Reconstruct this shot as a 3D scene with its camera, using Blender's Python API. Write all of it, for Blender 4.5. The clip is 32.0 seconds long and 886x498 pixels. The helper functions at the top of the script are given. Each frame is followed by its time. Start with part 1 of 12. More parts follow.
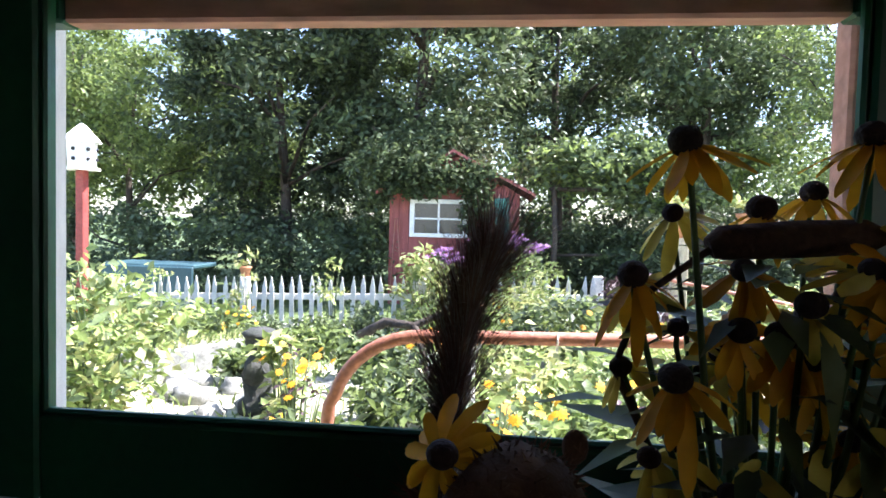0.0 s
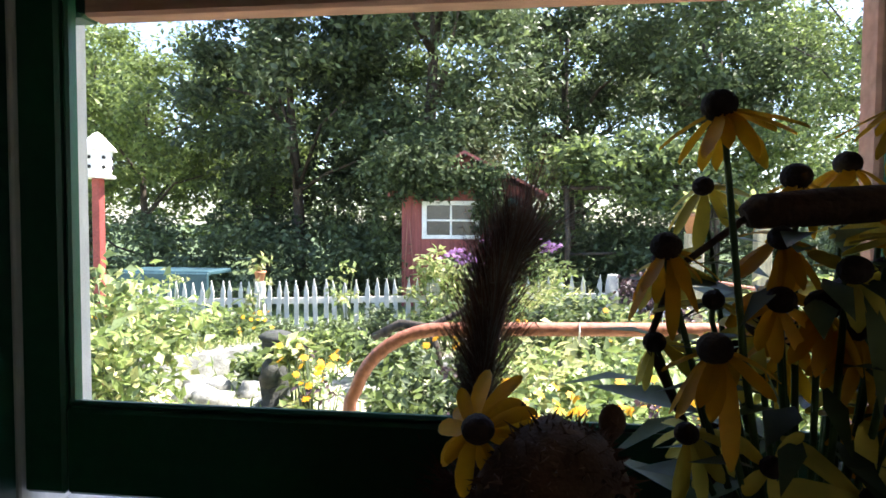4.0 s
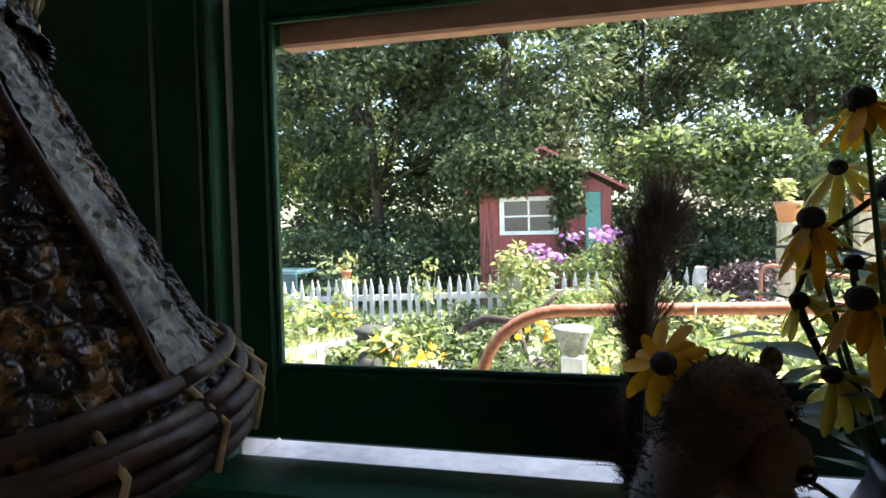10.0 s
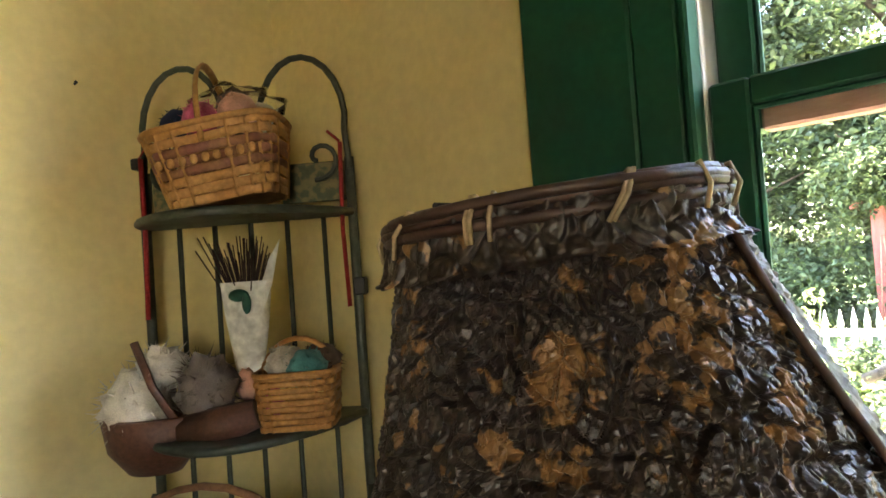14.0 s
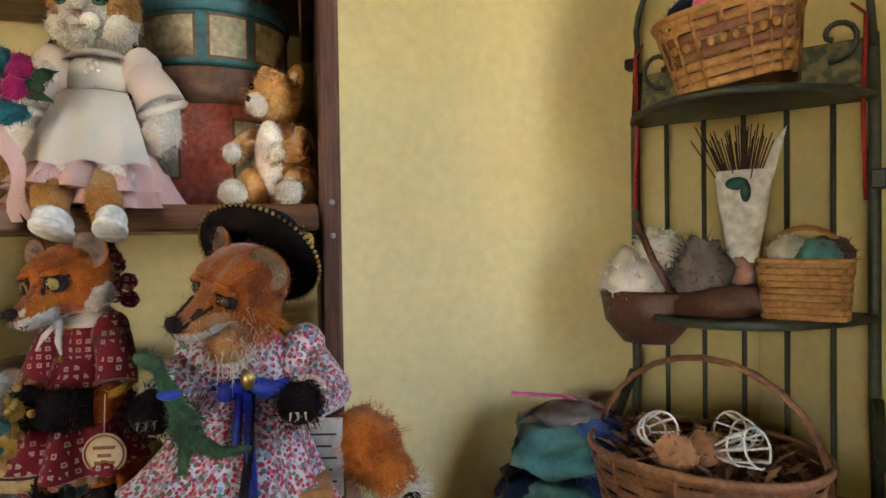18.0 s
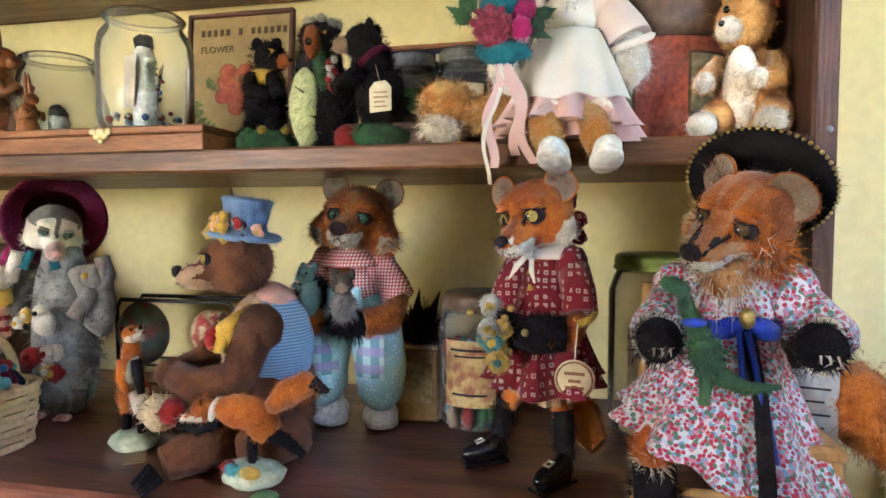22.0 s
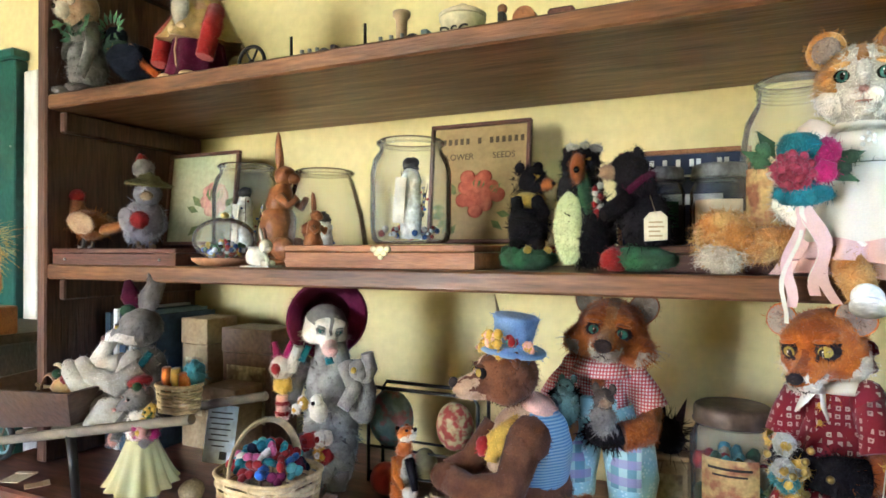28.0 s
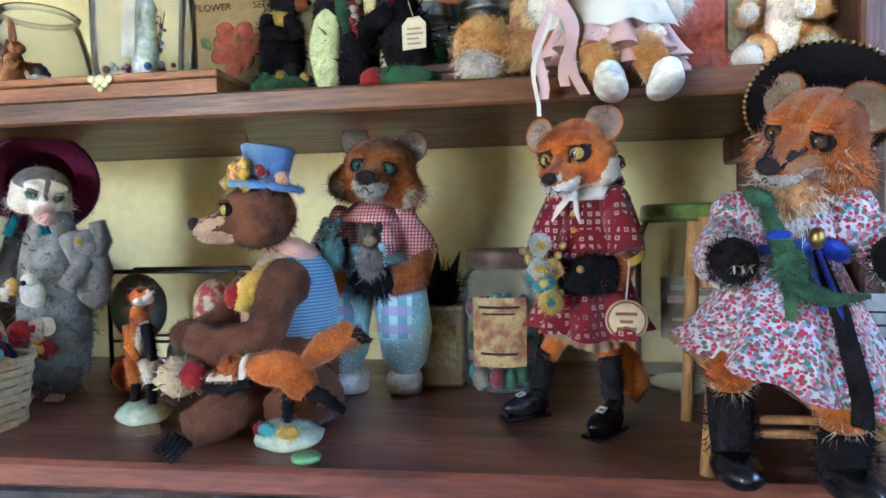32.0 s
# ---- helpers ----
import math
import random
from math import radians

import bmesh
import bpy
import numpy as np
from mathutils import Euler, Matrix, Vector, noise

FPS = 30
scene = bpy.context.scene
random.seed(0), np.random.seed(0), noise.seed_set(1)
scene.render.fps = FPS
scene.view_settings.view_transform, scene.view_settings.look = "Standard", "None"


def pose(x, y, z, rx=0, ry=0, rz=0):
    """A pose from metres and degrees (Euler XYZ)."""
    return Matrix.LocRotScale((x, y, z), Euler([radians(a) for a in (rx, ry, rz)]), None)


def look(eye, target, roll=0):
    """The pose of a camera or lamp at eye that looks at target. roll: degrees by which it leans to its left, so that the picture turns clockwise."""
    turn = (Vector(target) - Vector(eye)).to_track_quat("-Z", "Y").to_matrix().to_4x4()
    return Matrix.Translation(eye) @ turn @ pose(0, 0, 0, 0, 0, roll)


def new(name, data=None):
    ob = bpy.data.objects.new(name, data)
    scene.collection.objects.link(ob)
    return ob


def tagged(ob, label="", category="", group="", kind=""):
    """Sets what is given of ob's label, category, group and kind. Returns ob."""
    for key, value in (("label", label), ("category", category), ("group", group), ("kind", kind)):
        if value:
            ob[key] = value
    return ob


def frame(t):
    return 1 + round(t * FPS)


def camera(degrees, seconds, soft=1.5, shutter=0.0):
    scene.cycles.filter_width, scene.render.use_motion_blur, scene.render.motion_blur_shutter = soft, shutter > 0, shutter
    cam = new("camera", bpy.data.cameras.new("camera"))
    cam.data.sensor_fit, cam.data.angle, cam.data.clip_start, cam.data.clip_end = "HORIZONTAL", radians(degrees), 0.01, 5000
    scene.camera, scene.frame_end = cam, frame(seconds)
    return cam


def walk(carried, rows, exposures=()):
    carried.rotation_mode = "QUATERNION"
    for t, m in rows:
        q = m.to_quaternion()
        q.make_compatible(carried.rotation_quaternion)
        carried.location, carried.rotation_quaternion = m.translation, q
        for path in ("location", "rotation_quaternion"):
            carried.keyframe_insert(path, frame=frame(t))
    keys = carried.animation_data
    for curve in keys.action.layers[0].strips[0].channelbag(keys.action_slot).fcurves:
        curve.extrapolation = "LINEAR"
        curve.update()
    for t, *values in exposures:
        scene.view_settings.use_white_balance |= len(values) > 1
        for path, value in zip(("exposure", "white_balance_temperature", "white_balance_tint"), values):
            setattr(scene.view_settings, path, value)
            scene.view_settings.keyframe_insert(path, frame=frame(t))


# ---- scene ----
cam = camera(71.3, 32.0, soft=1.6)
PATH = [
    (0, (0.0, -0.619, 1.45), (-0.209, 1.368, 1.361), 1.5),
    (0.5, (-0.003, -0.614, 1.449), (-0.217, 1.373, 1.373), 1.4),
    (1, (-0.003, -0.619, 1.448), (-0.215, 1.369, 1.373), 1.3),
    (1.5, (-0.008, -0.613, 1.443), (-0.227, 1.374, 1.367), 1.5),
    (2, (-0.012, -0.615, 1.441), (-0.24, 1.371, 1.362), 1.1),
    (2.5, (-0.012, -0.612, 1.437), (-0.248, 1.372, 1.354), 0.9),
    (4.5, (-0.012, -0.619, 1.425), (-0.273, 1.362, 1.345), -0.1),
    (5, (-0.018, -0.627, 1.419), (-0.301, 1.351, 1.345), -0.3),
    (5.5, (-0.025, -0.637, 1.419), (-0.323, 1.339, 1.35), 0.0),
    (6, (-0.03, -0.649, 1.414), (-0.333, 1.327, 1.334), -0.2),
    (6.5, (-0.028, -0.661, 1.413), (-0.316, 1.317, 1.335), -0.5),
    (7, (-0.034, -0.676, 1.411), (-0.324, 1.302, 1.332), -0.5),
    (7.5, (-0.036, -0.686, 1.408), (-0.324, 1.291, 1.327), -0.3),
    (8, (-0.046, -0.696, 1.406), (-0.348, 1.279, 1.316), -0.6),
    (8.5, (-0.053, -0.71, 1.414), (-0.405, 1.257, 1.332), -1.1),
    (9, (-0.067, -0.721, 1.416), (-0.463, 1.238, 1.337), -1.0),
    (9.5, (-0.081, -0.73, 1.414), (-0.528, 1.218, 1.335), -1.3),
    (10, (-0.086, -0.745, 1.419), (-0.569, 1.194, 1.332), -1.3),
    (10.5, (-0.101, -0.749, 1.43), (-0.651, 1.172, 1.341), -1.7),
    (11, (-0.12, -0.77, 1.445), (-0.776, 1.118, 1.368), -2.9),
    (11.5, (-0.144, -0.804, 1.454), (-0.971, 1.017, 1.404), -3.1),
    (12, (-0.174, -0.815, 1.469), (-1.134, 0.939, 1.441), -3.3),
    (12.5, (-0.196, -0.819, 1.486), (-1.302, 0.847, 1.475), -3.1),
    (13, (-0.224, -0.813, 1.499), (-1.436, 0.779, 1.524), -4.1),
    (13.5, (-0.241, -0.823, 1.507), (-1.549, 0.689, 1.531), -4.2),
    (14, (-0.245, -0.847, 1.515), (-1.647, 0.578, 1.569), -4.1),
    (14.5, (-0.247, -0.873, 1.518), (-1.717, 0.482, 1.587), -3.4),
    (16.5, (-0.297, -0.966, 1.458), (-2.077, -0.055, 1.477), -1.7),
    (17, (-0.294, -0.985, 1.435), (-2.167, -0.284, 1.435), -1.7),
    (17.5, (-0.312, -1.033, 1.413), (-2.232, -0.473, 1.392), -1.6),
    (18, (-0.323, -1.07, 1.396), (-2.278, -0.647, 1.358), -0.8),
    (18.5, (-0.337, -1.106, 1.38), (-2.314, -0.815, 1.322), -0.2),
    (19, (-0.342, -1.14, 1.374), (-2.335, -0.99, 1.285), 0.2),
    (19.5, (-0.345, -1.173, 1.369), (-2.343, -1.158, 1.276), -0.0),
    (20, (-0.343, -1.207, 1.361), (-2.34, -1.284, 1.271), -0.2),
    (20.5, (-0.346, -1.239, 1.358), (-2.335, -1.42, 1.262), -0.0),
    (21, (-0.352, -1.267, 1.352), (-2.331, -1.534, 1.246), -0.4),
    (21.5, (-0.355, -1.294, 1.347), (-2.321, -1.647, 1.246), -0.2),
    (22, (-0.349, -1.322, 1.347), (-2.301, -1.745, 1.236), -0.1),
    (22.5, (-0.335, -1.358, 1.344), (-2.27, -1.853, 1.247), 0.0),
    (23, (-0.324, -1.386, 1.344), (-2.241, -1.946, 1.238), 0.0),
    (23.5, (-0.31, -1.42, 1.338), (-2.2, -2.066, 1.235), 0.2),
    (24, (-0.294, -1.451, 1.342), (-2.146, -2.2, 1.231), -0.0),
    (24.5, (-0.278, -1.483, 1.346), (-2.085, -2.331, 1.228), -0.0),
    (26.5, (-0.233, -1.524, 1.393), (-1.998, -2.455, 1.27), 0.3),
    (27, (-0.236, -1.515, 1.435), (-2.023, -2.41, 1.365), -0.2),
    (27.5, (-0.24, -1.505, 1.465), (-2.043, -2.372, 1.434), 0.1),
    (28, (-0.244, -1.495, 1.474), (-2.061, -2.332, 1.48), 0.1),
    (28.5, (-0.252, -1.473, 1.467), (-2.109, -2.215, 1.477), 0.1),
    (29, (-0.265, -1.444, 1.458), (-2.153, -2.103, 1.473), -0.0),
    (29.5, (-0.284, -1.425, 1.431), (-2.204, -1.985, 1.43), 0.0),
    (30, (-0.302, -1.415, 1.402), (-2.238, -1.919, 1.391), -0.5),
    (30.5, (-0.315, -1.407, 1.372), (-2.266, -1.845, 1.36), -0.4),
    (31, (-0.317, -1.425, 1.338), (-2.281, -1.803, 1.3), -0.3),
    (31.5, (-0.329, -1.449, 1.307), (-2.301, -1.779, 1.275), -0.7),
    (32, (-0.362, -1.445, 1.259), (-2.342, -1.716, 1.177), -1.2),
]
walk(cam, [(t, look(eye, target, roll)) for t, eye, target, roll in PATH],
     exposures=[(0, 2.35, 6000, 22), (2.5, 2.28, 6200, 20), (5.0, 2.25, 6500, 18), (10.0, 2.5, 6600, 18), (11.0, 2.5, 6500, 16), (12.0, 2.85, 6400, 12), (12.6, 3.35, 6400, 12),
                (13.3, 4.1, 6500, 12), (14.0, 5.1, 7200, 17), (14.5, 5.4, 7400, 19), (16.5, 5.4, 7300, 22), (18.5, 5.3, 7000, 20),
                (20.0, 5.6, 6400, 17), (22, 6.1, 6300, 17), (24, 6.55, 6500, 16), (26.5, 6.5, 6200, 14), (29, 6.35, 5500, 14), (32, 6.2, 5100, 12)])

# ---- world, sun and daylight ----
world = bpy.data.worlds.new("sky")
scene.world = world
world.use_nodes = True
sky = world.node_tree.nodes.new("ShaderNodeTexSky")
sky.sky_type = 'NISHITA'
sky.sun_disc = False
sky.sun_elevation = radians(57)
sky.sun_rotation = radians(75)
bg = world.node_tree.nodes["Background"]
bg.inputs[1].default_value = 0.13
world.node_tree.links.new(sky.outputs[0], bg.inputs[0])


def lamp(name, kind, m, power, color, size=0.0, size_y=0.0, angle=0.5):
    data = bpy.data.lights.new(name, kind)
    data.energy, data.color = power, color
    if kind == 'SUN':
        data.angle = radians(angle)
    else:
        data.shape, data.size, data.size_y = 'RECTANGLE', size, size_y
    ob = new(name, data)
    ob.matrix_world = m
    return ob


# sun high, beyond the garden to the right
lamp("sun", 'SUN', look((6.0, 1.6, 9.5), (0, 0, 0)), 5.0, (1.0, 0.95, 0.86))
# fill daylight from behind the camera, set in an assumed, unseen window
lamp("window_daylight", 'AREA', look((2.93, -3.9, 1.55), (-1.2, -2.3, 1.5)), 0.4, (1.0, 0.97, 0.92), 1.1, 1.2)

# ---- mesh building ----
class Geo:
    """Collects faces of one mesh; k is the material slot of a face."""

    def __init__(self):
        self.v, self.f, self.k, self.s = [], [], [], []

    def add(self, verts, faces, k=0, smooth=False):
        n = len(self.v)
        self.v.extend([tuple(p) for p in verts])
        for face in faces:
            self.f.append([n + i for i in face])
            self.k.append(k)
            self.s.append(smooth)
        return self

    def box(self, a, b, c=0.003, k=0, m=None):
        """A box from corner a to corner b with bevelled edges."""
        x0, x1 = sorted((a[0], b[0])); y0, y1 = sorted((a[1], b[1])); z0, z1 = sorted((a[2], b[2]))
        c = min(c, (x1 - x0) * 0.45, (y1 - y0) * 0.45, (z1 - z0) * 0.45)
        lo, hi = (x0, y0, z0), (x1, y1, z1)
        verts, at = [], {}
        for sx in (0, 1):
            for sy in (0, 1):
                for sz in (0, 1):
                    s = (sx, sy, sz)
                    for ax in range(3):
                        p = []
                        for q in range(3):
                            e = hi[q] if s[q] else lo[q]
                            p.append(e if q == ax else e + (-c if s[q] else c))
                        at[s, ax] = len(verts)
                        verts.append(p)
        faces = []
        for ax in range(3):
            o, q = [i for i in range(3) if i != ax]
            for side in (0, 1):
                ring = []
                for so, sq in ((0, 0), (1, 0), (1, 1), (0, 1)):
                    s = [0, 0, 0]; s[ax], s[o], s[q] = side, so, sq
                    ring.append(at[tuple(s), ax])
                faces.append(ring)
            for so in (0, 1):
                for sq in (0, 1):
                    s0, s1 = [0, 0, 0], [0, 0, 0]
                    s0[ax], s1[ax] = 0, 1
                    s0[o] = s1[o] = so; s0[q] = s1[q] = sq
                    s0, s1 = tuple(s0), tuple(s1)
                    faces.append([at[s0, o], at[s1, o], at[s1, q], at[s0, q]])
        for s in [(i, j, l) for i in (0, 1) for j in (0, 1) for l in (0, 1)]:
            faces.append([at[s, 0], at[s, 1], at[s, 2]])
        if m is not None:
            verts = [m @ Vector(p) for p in verts]
        mid = Vector(np.mean(np.array([tuple(p) for p in verts]), axis=0))
        out = []
        for face in faces:
            pts = [Vector(verts[i]) for i in face]
            nor = (pts[1] - pts[0]).cross(pts[2] - pts[0])
            cen = sum(pts, Vector()) / len(pts)
            out.append(face if nor.dot(cen - mid) > 0 else face[::-1])
        return self.add(verts, out, k)

    def tube(self, pts, radii, seg=8, k=0, caps=True, smooth=True, flat=1.0):
        """A tube along points; radii is one number or one for each point."""
        pts = [Vector(p) for p in pts]
        if not isinstance(radii, (list, tuple)):
            radii = [radii] * len(pts)
        verts, faces = [], []
        ref = None
        for i, p in enumerate(pts):
            d = (pts[min(i + 1, len(pts) - 1)] - pts[max(i - 1, 0)])
            d = d.normalized() if d.length > 1e-9 else Vector((0, 0, 1))
            if ref is None:
                ref = d.orthogonal().normalized()
            ref = ref - d * ref.dot(d)
            ref = ref.normalized() if ref.length > 1e-6 else d.orthogonal().normalized()
            bi = d.cross(ref)
            for j in range(seg):
                a = 2 * math.pi * j / seg
                verts.append(p + float(radii[i]) * (math.cos(a) * ref + flat * math.sin(a) * bi))
        for i in range(len(pts) - 1):
            for j in range(seg):
                a, b = i * seg + j, i * seg + (j + 1) % seg
                faces.append([a, b, b + seg, a + seg])
        self.add(verts, faces, k, smooth)
        if caps:
            n = len(self.v) - len(verts)
            self.add([], [], k)
            self.f.append([n + j for j in range(seg)][::-1]); self.k.append(k); self.s.append(False)
            e = n + (len(pts) - 1) * seg
            self.f.append([e + j for j in range(seg)]); self.k.append(k); self.s.append(False)
        return self

    def lathe(self, profile, seg=24, k=0, m=None, smooth=True, ks=None):
        """Turns (radius, height) rows round the z axis."""
        verts, n = [], len(profile)
        for r, z in profile:
            for j in range(seg):
                a = 2 * math.pi * j / seg
                verts.append(Vector((r * math.cos(a), r * math.sin(a), z)))
        if m is not None:
            verts = [m @ p for p in verts]
        base = len(self.v)
        self.v.extend([tuple(p) for p in verts])
        for i in range(n - 1):
            for j in range(seg):
                a, b = i * seg + j, i * seg + (j + 1) % seg
                self.f.append([base + a, base + b, base + b + seg, base + a + seg])
                self.k.append(ks[i] if ks else k); self.s.append(smooth)
        return self

    def ball(self, c, r, k=0, rot=(0, 0, 0), seg=14, rings=9, lump=0.0, m=None, kf=None):
        """An ellipsoid at c with radii r, turned by rot degrees, uneven by lump; kf(unit direction) may choose the slot."""
        e = Euler([radians(a) for a in rot]).to_matrix()
        c, r = Vector(c), (r, r, r) if isinstance(r, (int, float)) else r
        verts, dirs = [], []
        for i in range(rings + 1):
            th = math.pi * i / rings
            for j in range(seg):
                ph = 2 * math.pi * j / seg
                d = Vector((math.sin(th) * math.cos(ph), math.sin(th) * math.sin(ph), math.cos(th)))
                s = 1.0 + (lump * noise.noise((d + c * 9) * 2.3) if lump else 0.0)
                dirs.append(d)
                verts.append(c + e @ Vector((d[0] * r[0] * s, d[1] * r[1] * s, d[2] * r[2] * s)))
        if m is not None:
            verts = [m @ p for p in verts]
        base = len(self.v)
        self.v.extend([tuple(p) for p in verts])
        for i in range(rings):
            for j in range(seg):
                a, b = i * seg + j, i * seg + (j + 1) % seg
                mid = (dirs[a] + dirs[b] + dirs[a + seg] + dirs[b + seg]) / 4
                face = [a + seg, b + seg, b, a]
                if i == 0:
                    face = [a + seg, b + seg, a]
                elif i == rings - 1:
                    face = [a + seg, b, a]
                self.f.append([base + q for q in face])
                self.k.append(kf(mid) if kf else k); self.s.append(True)
        return self

    def leaf(self, p, d, up, length, width, k=0, bend=0.15):
        """A pointed leaf from p along d, four triangles, folded at its midrib."""
        d, up = Vector(d).normalized(), Vector(up)
        side = d.cross(up)
        side = side.normalized() if side.length > 1e-6 else d.orthogonal().normalized()
        nor = side.cross(d)
        p = Vector(p)
        mid = p + d * length * 0.45 - nor * bend * length * 0.3
        tip = p + d * length - nor * bend * length
        return self.add([p, mid + side * width / 2 + nor * width * 0.12, tip, mid - side * width / 2 + nor * width * 0.12, mid],
                        [[0, 4, 1], [1, 4, 2], [2, 4, 3], [3, 4, 0]], k, True)

    def make(self, name, mats, parent=None, label="", m=None):
        me = bpy.data.meshes.new(name)
        me.from_pydata(self.v, [], self.f)
        for one in (mats if isinstance(mats, (list, tuple)) else [mats]):
            me.materials.append(one)
        me.polygons.foreach_set("material_index", self.k)
        me.polygons.foreach_set("use_smooth", self.s)
        me.update()
        ob = new(name, me)
        if m is not None:
            ob.matrix_basis = m
        if parent is not None:
            ob.parent = parent
        if label:
            ob["label"] = label
        return ob


def part(name, geo, material, parent, label="", m=None):
    return geo.make(name, material, parent, label, m)


def thing(name, label, category, m=None, group="", kind=""):
    ob = new(name)
    ob.empty_display_size = 0.05
    if m is not None:
        ob.matrix_basis = m
    return tagged(ob, label, category, group, kind)


def solid(name, geo, material, label, category="", group="", kind="", m=None):
    return tagged(geo.make(name, material, m=m), label, category, group, kind)


# ---- materials ----
def mat(name, c1, c2=None, rough=0.6, metal=0.0, scale=8.0, fine=60.0, bump=0.15, dist=0.002, mix=0.5, spec=0.4, stretch=None,
        sheen=0.0, trans=0.0, grain=0.25, rand=0.0, sub=0.0, contrast=(0.35, 0.65), coord="Object"):
    """A surface of two colours mixed by broad noise, with fine grain, relief and uneven gloss."""
    ma = bpy.data.materials.new(name)
    ma.use_nodes = True
    nt = ma.node_tree
    bs = nt.nodes["Principled BSDF"]
    c2 = c2 or tuple(v * 0.75 for v in c1)
    tc = nt.nodes.new("ShaderNodeTexCoord")
    mp = nt.nodes.new("ShaderNodeMapping")
    if stretch:
        mp.inputs["Scale"].default_value = stretch
    nt.links.new(tc.outputs[coord], mp.inputs[0])
    n1, n2 = nt.nodes.new("ShaderNodeTexNoise"), nt.nodes.new("ShaderNodeTexNoise")
    for n, s, d in ((n1, scale, 4), (n2, fine, 3)):
        n.inputs["Scale"].default_value, n.inputs["Detail"].default_value = s, d
        nt.links.new(mp.outputs[0], n.inputs["Vector"])
    ramp = nt.nodes.new("ShaderNodeMapRange")
    ramp.inputs[1].default_value, ramp.inputs[2].default_value = contrast
    nt.links.new(n1.outputs[0], ramp.inputs[0])
    mx = nt.nodes.new("ShaderNodeMix"); mx.data_type = 'RGBA'
    mx.inputs[6].default_value, mx.inputs[7].default_value = (*c1, 1), (*c2, 1)
    nt.links.new(ramp.outputs[0], mx.inputs[0])
    g = nt.nodes.new("ShaderNodeMapRange")
    g.inputs[1].default_value, g.inputs[2].default_value = 0.3, 0.7
    g.inputs[3].default_value, g.inputs[4].default_value = 1 - grain, 1 + grain
    nt.links.new(n2.outputs[0], g.inputs[0])
    mul = nt.nodes.new("ShaderNodeVectorMath"); mul.operation = 'SCALE'
    nt.links.new(mx.outputs[2], mul.inputs[0]); nt.links.new(g.outputs[0], mul.inputs[3])
    col = mul.outputs[0]
    if rand:
        oi = nt.nodes.new("ShaderNodeObjectInfo"); gi = nt.nodes.new("ShaderNodeNewGeometry")
        ad = nt.nodes.new("ShaderNodeMath"); ad.operation = 'ADD'
        nt.links.new(oi.outputs["Random"], ad.inputs[0]); nt.links.new(gi.outputs["Random Per Island"], ad.inputs[1])
        rr = nt.nodes.new("ShaderNodeMapRange"); rr.inputs[1].default_value, rr.inputs[2].default_value = 0, 2
        rr.inputs[3].default_value, rr.inputs[4].default_value = 1 - rand, 1 + rand
        nt.links.new(ad.outputs[0], rr.inputs[0])
        m2 = nt.nodes.new("ShaderNodeVectorMath"); m2.operation = 'SCALE'
        nt.links.new(col, m2.inputs[0]); nt.links.new(rr.outputs[0], m2.inputs[3])
        col = m2.outputs[0]
    nt.links.new(col, bs.inputs["Base Color"])
    bp = nt.nodes.new("ShaderNodeBump")
    bp.inputs["Strength"].default_value, bp.inputs["Distance"].default_value = min(1.0, bump * 3), dist
    nt.links.new(n2.outputs[0], bp.inputs["Height"]); nt.links.new(bp.outputs[0], bs.inputs["Normal"])
    ro = nt.nodes.new("ShaderNodeMapRange")
    ro.inputs[3].default_value, ro.inputs[4].default_value = max(0.02, rough - 0.12), min(1.0, rough + 0.12)
    nt.links.new(n1.outputs[0], ro.inputs[0]); nt.links.new(ro.outputs[0], bs.inputs["Roughness"])
    bs.inputs["Metallic"].default_value, bs.inputs["Specular IOR Level"].default_value = metal, spec
    if sheen:
        bs.inputs["Sheen Weight"].default_value, bs.inputs["Sheen Roughness"].default_value = sheen, 0.5
    if trans:
        tr = nt.nodes.new("ShaderNodeBsdfTranslucent"); ms = nt.nodes.new("ShaderNodeMixShader")
        nt.links.new(col, tr.inputs[0]); ms.inputs[0].default_value = trans
        nt.links.new(bs.outputs[0], ms.inputs[1]); nt.links.new(tr.outputs[0], ms.inputs[2])
        nt.links.new(ms.outputs[0], nt.nodes["Material Output"].inputs[0])
    return ma


FELTS = set()


def felt(name, c1, c2=None, **kw):
    """Needle-felted wool: matt, fuzzy, with a soft sheen."""
    args = dict(rough=0.92, scale=26, fine=420, bump=0.14, dist=0.002, spec=0.12, sheen=0.35, grain=0.13)
    args["sheen"] = 0.30 * min(1.0, 2.2 * max(c1))
    args["spec"] = 0.05 if max(c1) < 0.05 else 0.1
    args["rand"] = 0.55
    args["contrast"] = (0.42, 0.58)
    args.update(kw)
    ma = mat(name, c1, c2, **args)
    FELTS.add(ma.name)
    return ma


